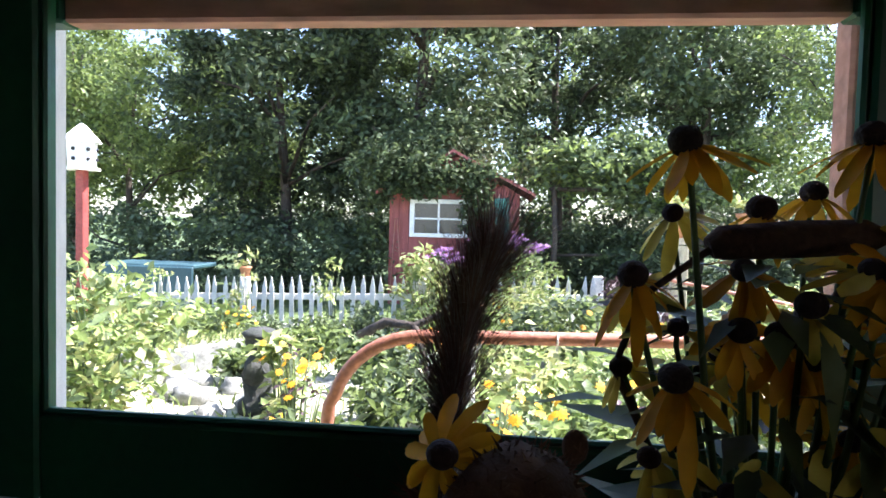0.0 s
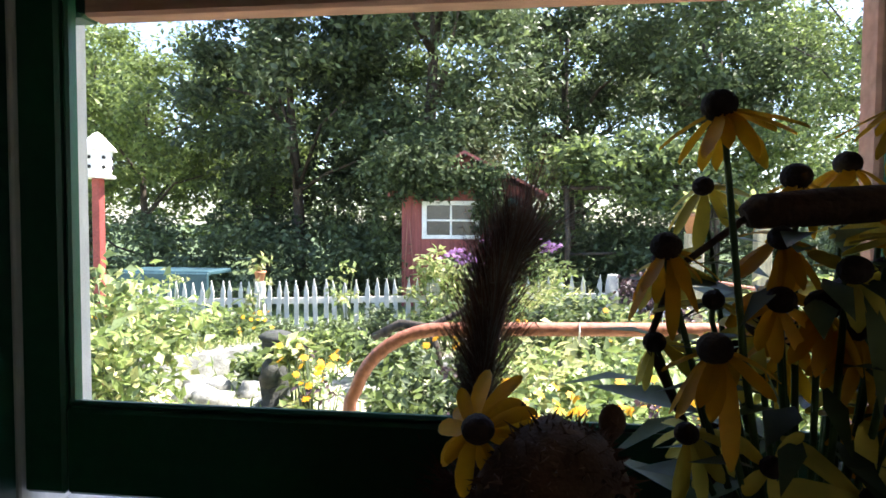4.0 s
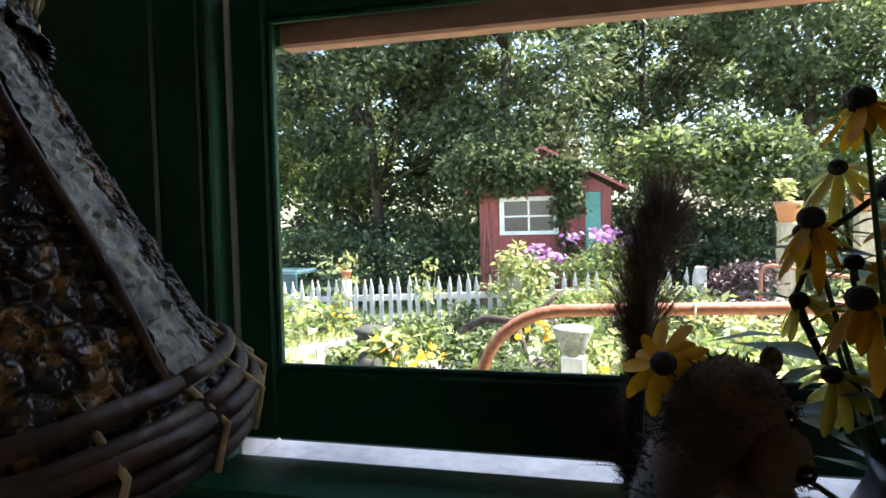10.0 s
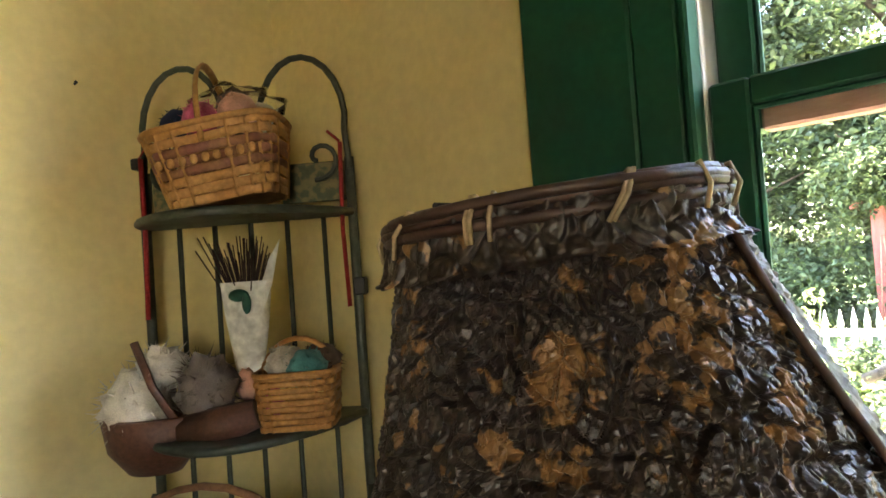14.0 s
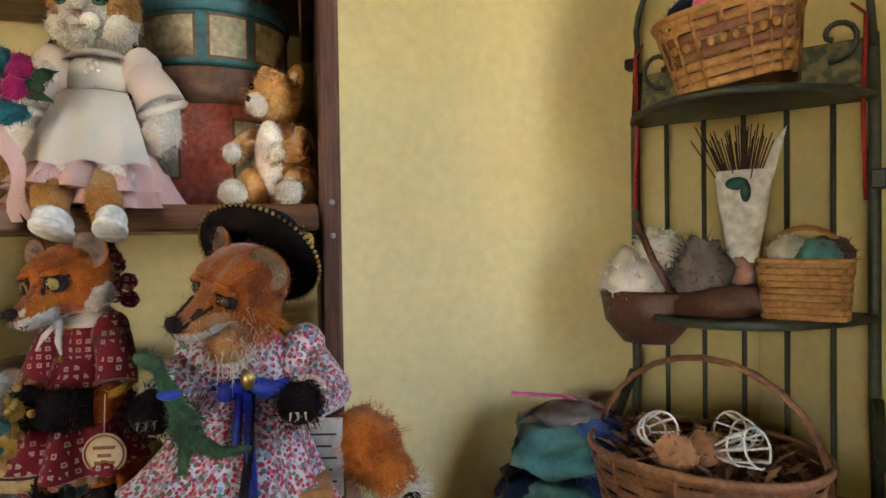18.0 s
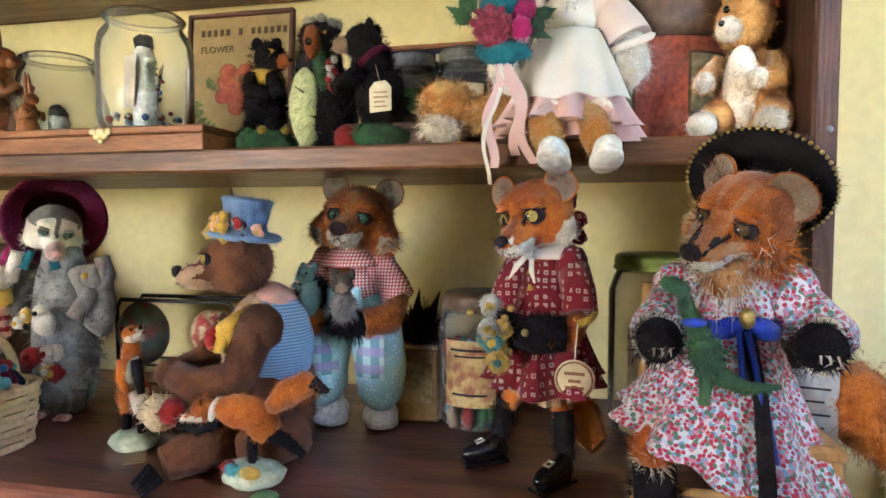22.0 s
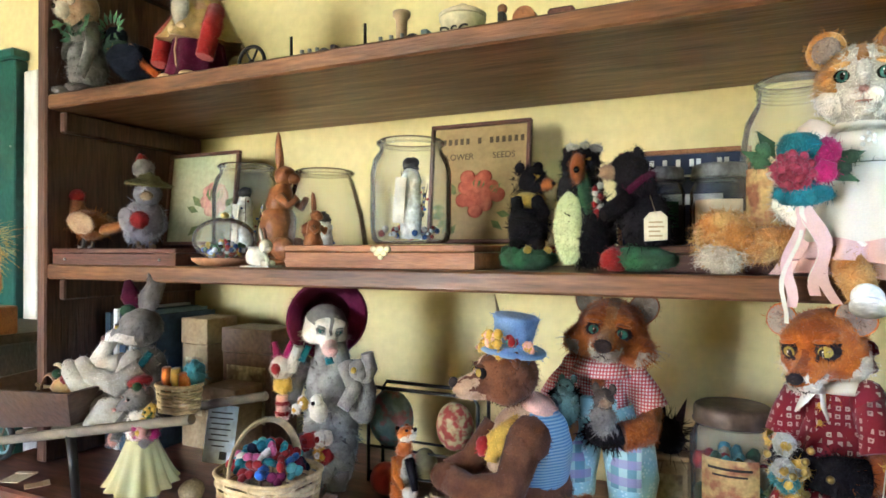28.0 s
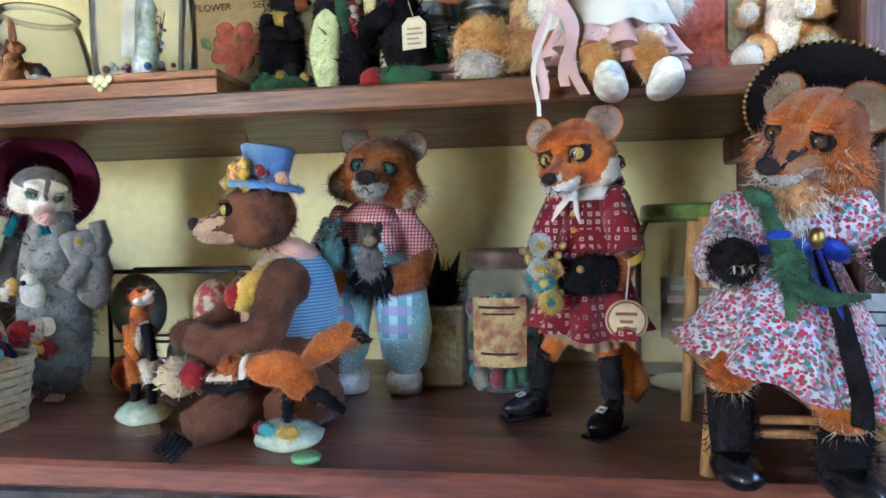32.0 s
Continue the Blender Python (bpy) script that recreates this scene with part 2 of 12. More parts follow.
def clear_glass(name, tint=(1, 1, 1), rough=0.0, gloss=0.10):
    """Thin clear glass: lets light straight through, with a mirror gloss that grows towards grazing."""
    ma = bpy.data.materials.new(name)
    ma.use_nodes = True
    nt = ma.node_tree
    nt.nodes.remove(nt.nodes["Principled BSDF"])
    tr, gl, ms = (nt.nodes.new("ShaderNodeBsdf" + k) for k in ("Transparent", "Glossy", "Principled"))
    nt.nodes.remove(ms)
    ms = nt.nodes.new("ShaderNodeMixShader")
    tr.inputs[0].default_value = (*tint, 1)
    gl.inputs["Roughness"].default_value = rough
    fr = nt.nodes.new("ShaderNodeLayerWeight"); fr.inputs[0].default_value = gloss
    nt.links.new(fr.outputs["Fresnel"], ms.inputs[0])
    nt.links.new(tr.outputs[0], ms.inputs[1]); nt.links.new(gl.outputs[0], ms.inputs[2])
    nt.links.new(ms.outputs[0], nt.nodes["Material Output"].inputs[0])
    return ma


WALL = mat("yellow_plaster", (0.76, 0.635, 0.32), (0.71, 0.585, 0.28), rough=0.7, scale=2.2, fine=45, bump=0.10, dist=0.0015, grain=0.05)
# ceiling stays out of view; its dark brown cuts bounced light
CEIL = mat("brown_board_ceiling", (0.16, 0.09, 0.05), rough=0.6, scale=2, fine=50, bump=0.05, grain=0.03)
FLOOR = mat("worn_floorboards", (0.11, 0.06, 0.035), (0.07, 0.04, 0.025), rough=0.5, scale=3, fine=40, stretch=(1, 8, 1))
GREEN = mat("dark_green_gloss_paint", (0.012, 0.085, 0.045), (0.01, 0.065, 0.036), rough=0.33, scale=5, fine=70, bump=0.08, dist=0.001, grain=0.10)
WHITE_OLD = mat("weathered_white_paint", (0.74, 0.72, 0.69), (0.50, 0.49, 0.47), rough=0.6, scale=9, fine=50, bump=0.25, dist=0.002, grain=0.12, stretch=(1, 1, 0.25))
RED_OLD = mat("weathered_red_wood", (0.42, 0.20, 0.15), (0.33, 0.19, 0.15), rough=0.7, scale=14, fine=70, bump=0.3, grain=0.2, stretch=(0.3, 1, 1))
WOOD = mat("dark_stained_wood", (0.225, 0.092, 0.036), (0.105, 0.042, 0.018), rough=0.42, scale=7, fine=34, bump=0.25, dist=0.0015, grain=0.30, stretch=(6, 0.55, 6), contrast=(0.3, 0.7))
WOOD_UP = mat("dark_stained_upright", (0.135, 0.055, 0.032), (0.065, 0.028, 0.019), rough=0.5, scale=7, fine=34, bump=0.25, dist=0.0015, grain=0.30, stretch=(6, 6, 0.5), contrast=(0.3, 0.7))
COUNTER = mat("red_brown_varnished_top", (0.25, 0.080, 0.048), (0.085, 0.030, 0.022), rough=0.34, scale=6, fine=36, bump=0.15, dist=0.001, grain=0.28, stretch=(5, 0.6, 5), contrast=(0.3, 0.72), spec=0.5)
BLACKPAINT = mat("chipped_black_brown_paint", (0.030, 0.026, 0.024), (0.085, 0.055, 0.040), rough=0.5, scale=9, fine=60, bump=0.35, dist=0.003, grain=0.35, contrast=(0.45, 0.8))
GLASS = clear_glass("window_glass", (0.97, 0.985, 0.98), gloss=0.06)
def wool_nap(g, mats, per_m2=120000, length=0.0085, width=0.00050, most=15000):
    """Covers the felted faces of a mesh with short loose fibres, combed along the surface."""
    mats = mats if isinstance(mats, (list, tuple)) else [mats]
    wool = [m.name in FELTS for m in mats]
    v = np.array(g.v)
    idx = [i for i, f in enumerate(g.f) if wool[min(g.k[i], len(mats) - 1)] and len(f) >= 3]
    if not idx:
        return
    tri = np.array([[g.f[i][0], g.f[i][1], g.f[i][2]] for i in idx] + [[g.f[i][0], g.f[i][2], g.f[i][3]] for i in idx if len(g.f[i]) == 4])
    kk = np.array([g.k[i] for i in idx] + [g.k[i] for i in idx if len(g.f[i]) == 4])
    a, b, c = v[tri[:, 0]], v[tri[:, 1]], v[tri[:, 2]]
    nor = np.cross(b - a, c - a)
    area = np.linalg.norm(nor, axis=1) / 2
    ok = (area > 1e-10) & (area < 0.004)
    if not ok.any():
        return
    area = np.where(ok, area, 0)
    n = int(min(most, area.sum() * per_m2))
    if n < 20:
        return
    r = np.random.default_rng(len(g.v))
    pick = r.choice(len(tri), n, p=area / area.sum())
    u, w = r.random((n, 1)), r.random((n, 1))
    flip = (u + w) > 1
    u, w = np.where(flip, 1 - u, u), np.where(flip, 1 - w, w)
    p = a[pick] + u * (b - a)[pick] + w * (c - a)[pick]
    nn = nor[pick] / (2 * area[pick][:, None])
    t = r.normal(size=(n, 3)) + np.array([0, 0, -0.7])
    t -= nn * (t * nn).sum(1)[:, None]
    t /= np.linalg.norm(t, axis=1)[:, None] + 1e-9
    d = t * 0.85 + nn * r.uniform(0.15, 0.75, (n, 1))
    s = np.cross(d, nn); s /= np.linalg.norm(s, axis=1)[:, None] + 1e-9
    e = p + d * (length * r.uniform(0.5, 1.3, (n, 1)))
    base = len(g.v)
    pts = np.stack([p - s * width, p + s * width, e], 1).reshape(-1, 3)
    g.v.extend(map(tuple, pts.tolist()))
    g.f.extend([[base + 3 * i, base + 3 * i + 1, base + 3 * i + 2] for i in range(n)])
    g.k.extend(kk[pick].tolist()); g.s.extend([True] * n)


def pale_glass(name, share, tint):
    """Thick moulded glass, half clear and shiny; pale colour towards its edges stands for bright reflections."""
    ma = bpy.data.materials.new(name)
    ma.use_nodes = True
    nt = ma.node_tree
    bs, tr, ms = nt.nodes["Principled BSDF"], nt.nodes.new("ShaderNodeBsdfTransparent"), nt.nodes.new("ShaderNodeMixShader")
    bs.inputs["Base Color"].default_value, bs.inputs["Roughness"].default_value, bs.inputs["Specular IOR Level"].default_value = (*tint, 1), 0.06, 1.0
    lw = nt.nodes.new("ShaderNodeLayerWeight"); lw.inputs[0].default_value = 0.35
    mr = nt.nodes.new("ShaderNodeMapRange"); mr.inputs[3].default_value, mr.inputs[4].default_value = share * 0.10, share
    nt.links.new(lw.outputs["Facing"], mr.inputs[0]); nt.links.new(mr.outputs[0], ms.inputs[0])
    nt.links.new(tr.outputs[0], ms.inputs[1]); nt.links.new(bs.outputs[0], ms.inputs[2])
    gl, top, fr = nt.nodes.new("ShaderNodeBsdfGlossy"), nt.nodes.new("ShaderNodeMixShader"), nt.nodes.new("ShaderNodeLayerWeight")
    gl.inputs["Roughness"].default_value, fr.inputs[0].default_value = 0.03, 0.12
    nt.links.new(fr.outputs["Fresnel"], top.inputs[0])
    nt.links.new(ms.outputs[0], top.inputs[1]); nt.links.new(gl.outputs[0], top.inputs[2])
    nt.links.new(top.outputs[0], nt.nodes["Material Output"].inputs[0])
    return ma


JARGLASS = pale_glass("jar_glass", 0.55, (0.70, 0.76, 0.74))
RIMGLASS = pale_glass("thick_rim_glass", 0.60, (0.50, 0.56, 0.54))
BLACK = mat("black_metal", (0.015, 0.015, 0.016), rough=0.45, fine=80)

# ---- the room ----
WX, CZ = -1.593, 2.62          # west wall, ceiling
YW = -0.03                     # inner face of the window wall
EX_, SY = 3.0, -4.65           # east and south walls


def wall_with_hole(name, axis, at, thick, u0, u1, hole, label):
    """A wall of four blocks round an opening (u0, u1, z0, z1)."""
    geo = Geo()
    h0, h1, z0, z1 = hole
    for a, b, c, d in ((u0, h0, 0, CZ), (h1, u1, 0, CZ), (h0, h1, 0, z0), (h0, h1, z1, CZ)):
        if axis == 'y':
            geo.box((a, at, c), (b, at + thick, d), 0)
        else:
            geo.box((at, a, c), (at + thick, b, d), 0)
    return solid(name, geo, WALL, label, kind="structure", category="wall")


wall_with_hole("wall_north", 'y', YW, 0.15, WX - 0.15, EX_ + 0.15, (-0.575, 0.395, 1.085, 2.32), "mustard yellow plaster wall round the sash window")
wall_with_hole("wall_east", 'x', EX_, 0.15, SY, YW, (-4.5, -3.3, 0.9, 2.2), "mustard yellow plaster wall with a window opening")
solid("wall_south", Geo().box((WX - 0.15, SY - 0.15, 0), (EX_ + 0.15, SY, CZ), 0), WALL, "mustard yellow plaster wall", kind="structure", category="wall")
solid("wall_west", Geo().box((WX - 0.15, SY, 0), (WX, YW, CZ), 0), WALL, "mustard yellow plaster wall behind the shelves", kind="structure", category="wall")
solid("floor", Geo().box((WX - 0.15, SY - 0.15, -0.12), (EX_ + 0.15, YW + 0.15, 0), 0), FLOOR, "worn brown wooden floorboards", kind="structure", category="floor")
solid("ceiling", Geo().box((WX - 0.15, SY - 0.15, CZ), (EX_ + 0.15, YW + 0.15, CZ + 0.12), 0), CEIL, "unseen ceiling, dark brown to cut bounced light", kind="structure", category="ceiling")

# ---- sash window ----
XL, XR = -0.560, 0.384         # outer edges of the sashes
IL, IR = -0.509, 0.334         # edges of the panes
win = thing("window_1", "green painted wooden sash window, lower sash raised a little", "window", kind="structure")
g = Geo()
g.box((-0.822, -0.052, 1.06), (-0.640, YW, 2.47), 0.004)
part("casing", g, GREEN, win)
part("casing", Geo().box((0.46, -0.052, 1.06), (0.637, YW, 2.47), 0.004), GREEN, win)
part("casing", Geo().box((-0.84, -0.056, 2.33), (0.66, YW, 2.50), 0.004), GREEN, win)
part("jamb_lining", Geo().box((-0.640, -0.047, 1.08), (-0.577, 0.0, 2.33), 0.003), GREEN, win)
part("jamb_lining", Geo().box((0.397, -0.047, 1.08), (0.46, 0.0, 2.33), 0.003), GREEN, win)
for x0, x1 in ((-0.577, -0.563), (0.386, 0.397)):
    part("stop_bead", Geo().box((x0, -0.043, 1.09), (x1, -0.003, 2.32), 0.004), GREEN, win)
    part("track", Geo().box((x0 + 0.001, 0.0, 1.09), (x1 - 0.001, 0.12, 2.32), 0.002), WHITE_OLD, win, "weathered white sash track")
part("window_stool", Geo().box((-0.86, -0.12, 1.062), (0.68, -0.004, 1.110), 0.006), GREEN, win)
part("apron", Geo().box((-0.80, -0.05, 0.96), (0.62, YW, 1.062), 0.004), GREEN, win)
part("sill", Geo().box((-0.62, 0.0, 1.055), (0.44, 0.20, 1.090), 0.005), WHITE_OLD, win, "sunlit weathered white outer sill")


def sash(name, y0, y1, z0, z1, bot, top, m_in, m_bot, label):
    ob = part(name, Geo().box((XL, y0, z0), (IL, y1, z1), 0.004), m_in, win, label)
    part("stile", Geo().box((IR, y0, z0), (XR, y1, z1), 0.004), m_in, ob)
    part("bottom_rail", Geo().box((IL, y0 + 0.001, z0), (IR, y1 - 0.001, z0 + bot), 0.004), m_bot, ob)
    part("top_rail", Geo().box((IL, y0 + 0.001, z1 - top), (IR, y1 - 0.001, z1), 0.004), m_in, ob)
    mid = (y0 + y1) / 2
    bead = Geo()
    for a, b in (((IL, y0 + 0.006, z0 + bot), (IL + 0.007, mid, z1 - top)), ((IR - 0.007, y0 + 0.006, z0 + bot), (IR, mid, z1 - top)),
                 ((IL, y0 + 0.006, z0 + bot), (IR, mid, z0 + bot + 0.007)), ((IL, y0 + 0.006, z1 - top - 0.007), (IR, mid, z1 - top))):
        bead.box(a, b, 0.003)
    part("glazing_bead", bead, m_in, ob)
    pane = part("pane", Geo().box((IL, mid, z0 + bot), (IR, mid + 0.003, z1 - top), 0), GLASS, ob, "clear window glass")
    pane.visible_shadow = False
    return ob


sash("lower_sash", 0.0, 0.034, 1.128, 1.731, 0.097, 0.037, GREEN, GREEN, "dark green lower sash")
sash("upper_sash", 0.040, 0.074, 1.664, 2.315, 0.045, 0.05, GREEN, RED_OLD, "upper sash with a weathered red-brown meeting rail")
# outer frame
part("outer_casing", Geo().box((-0.70, 0.121, 1.06), (-0.60, 0.16, 2.36), 0.004), WHITE_OLD, win, "weathered white outer casing")
part("outer_casing", Geo().box((0.374, 0.121, 1.06), (0.47, 0.16, 2.36), 0.004), RED_OLD, win, "weathered reddish outer casing")
part("outer_casing", Geo().box((-0.70, 0.121, 2.361), (0.47, 0.16, 2.46), 0.004), RED_OLD, win)
# window out of view, assumed as the opening for the fill lamp
for nm, m in (("window_2", pose(3.03, -3.9, 1.55, 0, 0, 90)),):
    w = thing(nm, "unseen green framed window, assumed behind the walk for fill light", "window", m, kind="structure")
    fr = Geo()
    for a, b in (((-0.6, -0.03, -0.65), (-0.54, 0.05, 0.65)), ((0.54, -0.03, -0.65), (0.6, 0.05, 0.65)), ((-0.54, -0.03, -0.65), (0.54, 0.05, -0.59)),
                 ((-0.54, -0.03, 0.59), (0.54, 0.05, 0.65)), ((-0.54, -0.02, -0.03), (0.54, 0.04, 0.03))):
        fr.box(a, b, 0.004)
    part("window_frame", fr, GREEN, w)

# ---- shelf unit and counter ----
SX = -1.147                    # front of the shelves
YR, YL = -1.028, -2.945        # outer sides of the uprights
S1, S2, S3 = 1.408, 1.797, 2.19
CT, CX = 0.985, -1.02          # counter top, counter front
hutch = thing("shelf_unit", "tall dark-stained wooden shelf unit crowded with felted animals and jars", "shelf unit", pose(WX, -1.98, CT))
off = pose(-WX, 1.98, -CT)


def hpart(name, a, b, ma, c=0.004, label=""):
    return part(name, Geo().box(a, b, c, m=off), ma, hutch, label)


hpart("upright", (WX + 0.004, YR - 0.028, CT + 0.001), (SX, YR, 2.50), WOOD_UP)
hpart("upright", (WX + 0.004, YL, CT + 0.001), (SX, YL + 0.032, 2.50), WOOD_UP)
for z, th in ((S1, 0.034), (S2, 0.034), (S3, 0.034)):
    hpart("shelf", (WX + 0.005, YL + 0.033, z), (SX - 0.002, YR - 0.029, z + th), WOOD)
    for y0, y1 in ((YL + 0.033, YL + 0.056), (YR - 0.052, YR - 0.029)):
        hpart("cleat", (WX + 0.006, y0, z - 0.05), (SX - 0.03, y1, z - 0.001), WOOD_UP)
hpart("top_board", (WX + 0.004, YL - 0.01, 2.501), (SX + 0.02, YR + 0.01, 2.53), WOOD)
cab = thing("counter_cabinet", "low cabinet with chipped black-brown paint under the shelves", "cabinet", pose(-1.3, -1.98, 0))
coff = pose(1.3, 1.98, 0)


def cpart(name, a, b, ma, c=0.004, label="", parent=None):
    return part(name, Geo().box(a, b, c, m=coff), ma, parent or cab, label)


cpart("body", (WX + 0.004, -3.02, 0.0), (CX - 0.03, YR + 0.02, CT - 0.036), BLACKPAINT)
top = cpart("worktop", (WX + 0.003, -3.055, CT - 0.035), (CX, YR + 0.035, CT), COUNTER, 0.006, "red-brown varnished top with worn edge")
cpart("edge_moulding", (CX - 0.029, -3.05, CT - 0.085), (CX - 0.006, YR + 0.03, CT - 0.0352), BLACKPAINT, 0.006)
for i in range(4):
    y0 = -2.95 + i * 0.48
    d = cpart("drawer", (CX - 0.0298, y0, CT - 0.30), (CX - 0.012, y0 + 0.42, CT - 0.115), BLACKPAINT, 0.008)
    part("knob", Geo().ball((0, 0, 0), (0.018, 0.016, 0.016), m=coff @ pose(CX - 0.004, y0 + 0.21, CT - 0.205)), BLACK, d)
    cpart("door", (CX - 0.0298, y0, 0.10), (CX - 0.012, y0 + 0.42, CT - 0.33), BLACKPAINT, 0.008)
# overhang added out of view, to keep direct sun off the window wall
eave = thing("roof_eave", "unseen weathered white overhang added to keep sun off the window", "eave", kind="structure")
for i in range(3):
    part("soffit_board", Geo().box((-2.2, 0.125 + i * 0.125, 2.50), (2.2, 0.245 + i * 0.125, 2.53), 0.004), WHITE_OLD, eave)
part("fascia", Geo().box((-2.2, 0.50, 2.47), (2.2, 0.525, 2.66), 0.004), WHITE_OLD, eave)
part("roof", Geo().add([(-2.25, 0.56, 2.665), (2.25, 0.56, 2.665), (2.25, 0.1, 2.85), (-2.25, 0.1, 2.85), (-2.25, 0.56, 2.69), (2.25, 0.56, 2.69), (2.25, 0.1, 2.875), (-2.25, 0.1, 2.875)], [[3, 2, 1, 0], [4, 5, 6, 7], [0, 1, 5, 4], [1, 2, 6, 5], [2, 3, 7, 6], [3, 0, 4, 7]]), BLACKPAINT, eave, "dark shingled edge of the added overhang")

# ---- garden materials ----
LEAF_D = mat("dark_green_leaves", (0.080, 0.108, 0.052), (0.055, 0.080, 0.040), rough=0.5, trans=0.35, rand=0.45, scale=2, grain=0.15, bump=0.05)
LEAF_M = mat("green_leaves", (0.13, 0.17, 0.070), (0.095, 0.13, 0.058), rough=0.5, trans=0.4, rand=0.45, scale=2, grain=0.15, bump=0.05)
LEAF_L = mat("yellow_green_leaves", (0.22, 0.28, 0.085), (0.17, 0.23, 0.07), rough=0.5, trans=0.45, rand=0.4, scale=2, grain=0.15, bump=0.05)
LEAF_Y = mat("pale_yellow_leaves", (0.45, 0.44, 0.19), (0.33, 0.37, 0.14), rough=0.5, trans=0.4, rand=0.3, scale=2, grain=0.15, bump=0.05)
LEAF_P = mat("purple_brown_leaves", (0.075, 0.045, 0.055), (0.10, 0.06, 0.06), rough=0.5, trans=0.25, rand=0.4, scale=2, bump=0.05)
YELLOW = mat("yellow_petals", (0.75, 0.40, 0.015), (0.70, 0.33, 0.01), rough=0.55, trans=0.35, rand=0.2, scale=6, bump=0.08, grain=0.12)
PALEY = mat("pale_yellow_petals", (0.72, 0.58, 0.10), (0.62, 0.50, 0.07), rough=0.55, trans=0.35, rand=0.2, scale=6, bump=0.08, grain=0.12)
PURPLE = mat("violet_petals", (0.24, 0.10, 0.27), (0.30, 0.15, 0.31), rough=0.6, trans=0.3, rand=0.3)
BARK = mat("grey_brown_bark", (0.085, 0.065, 0.048), (0.045, 0.035, 0.028), rough=0.9, scale=6, fine=30, bump=0.6, dist=0.02, grain=0.3, stretch=(1, 1, 0.25))
EARTH = mat("grassy_earth", (0.44, 0.40, 0.31), (0.22, 0.26, 0.12), rough=0.95, scale=1.1, fine=9, bump=0.5, dist=0.03, grain=0.35, contrast=(0.40, 0.60))
GRASS = mat("grass_blades", (0.19, 0.26, 0.08), (0.28, 0.32, 0.11), rough=0.6, trans=0.3, rand=0.4, scale=1, bump=0.05)
PICKET = mat("white_fence_paint", (0.68, 0.67, 0.62), (0.50, 0.49, 0.45), rough=0.65, scale=5, fine=40, bump=0.2, grain=0.12, rand=0.08)
TERRA = mat("terracotta", (0.50, 0.23, 0.12), (0.42, 0.20, 0.12), rough=0.8, scale=10, fine=80, grain=0.15)
STONE = mat("grey_stone", (0.36, 0.35, 0.32), (0.20, 0.20, 0.18), rough=0.9, scale=9, fine=60, bump=0.5, dist=0.006, grain=0.25)
DARKSTONE = mat("dark_mossy_stone", (0.055, 0.055, 0.052), (0.035, 0.04, 0.03), rough=0.9, scale=9, fine=60, bump=0.5, dist=0.006, grain=0.25)
RUST = mat("rusty_red_pipe", (0.40, 0.17, 0.12), (0.30, 0.115, 0.075), rough=0.55, scale=13, fine=90, bump=0.25, grain=0.25)
SHEDRED = mat("barn_red_boards", (0.30, 0.085, 0.075), (0.22, 0.065, 0.06), rough=0.75, scale=3, fine=30, bump=0.3, dist=0.004, grain=0.2, stretch=(6, 6, 0.6))
SHEDTEAL = mat("pale_teal_door", (0.13, 0.34, 0.29), rough=0.7, scale=4)
ROOF = mat("red_metal_roof", (0.36, 0.10, 0.09), (0.28, 0.09, 0.08), rough=0.5, scale=3, fine=20)
POSTWOOD = mat("sunlit_grey_post", (0.42, 0.36, 0.25), (0.30, 0.26, 0.18), rough=0.85, scale=8, fine=50, bump=0.3, stretch=(1, 1, 0.2))
WHITE = mat("white_paint", (0.80, 0.80, 0.78), (0.70, 0.70, 0.69), rough=0.5, scale=5, fine=50, bump=0.1, grain=0.06)
TARPBLUE = mat("faded_blue_tarp", (0.035, 0.085, 0.10), rough=0.6, scale=3)

rng = np.random.default_rng(5)


def ss(a, b, x):
    t = np.clip((x - a) / (b - a), 0, 1)
    return t * t * (3 - 2 * t)


def gz(x, y):
    """Height of the garden's ground."""
    return float(-0.02 + ss(4, 8, y) * (-0.38 + 0.042 * (np.clip(x, -9, 6) + 5)))


def foliage(name, centres, size, mats, parent=None, label="", aspect=0.5, shares=None, flat=0.3):
    """One mesh of small folded leaves, one at each row of centres."""
    c = np.asarray(centres, float)
    n = len(c)
    d = rng.normal(size=(n, 3)); d[:, 2] = d[:, 2] * 0.6 - flat
    d /= np.linalg.norm(d, axis=1)[:, None]
    up = rng.normal(size=(n, 3)) * 0.6; up[:, 2] += 1
    s = np.cross(d, up); s /= np.linalg.norm(s, axis=1)[:, None] + 1e-9
    nor = np.cross(s, d)
    ln = (size * rng.uniform(0.6, 1.25, n))[:, None]
    w = ln * aspect
    v = np.stack([c, c + d * ln * 0.5 + s * w / 2 + nor * w * 0.15, c + d * ln - nor * ln * 0.08, c + d * ln * 0.5 - s * w / 2 + nor * w * 0.15], 1).reshape(-1, 3)
    base = np.arange(n)[:, None] * 4
    tri = np.concatenate([base + [0, 1, 2], base + [0, 2, 3]], 1).reshape(-1, 3)
    me = bpy.data.meshes.new(name)
    me.vertices.add(len(v)); me.vertices.foreach_set("co", v.ravel())
    me.loops.add(tri.size); me.loops.foreach_set("vertex_index", tri.ravel().astype(np.int32))
    me.polygons.add(len(tri))
    me.polygons.foreach_set("loop_start", np.arange(0, tri.size, 3, dtype=np.int32))
    k = rng.choice(len(mats), n, p=shares)
    me.polygons.foreach_set("material_index", np.repeat(k, 2).astype(np.int32))
    for one in mats:
        me.materials.append(one)
    me.update(calc_edges=True)
    ob = new(name, me)
    if parent is not None:
        ob.parent = parent
    if label:
        ob["label"] = label
    return ob


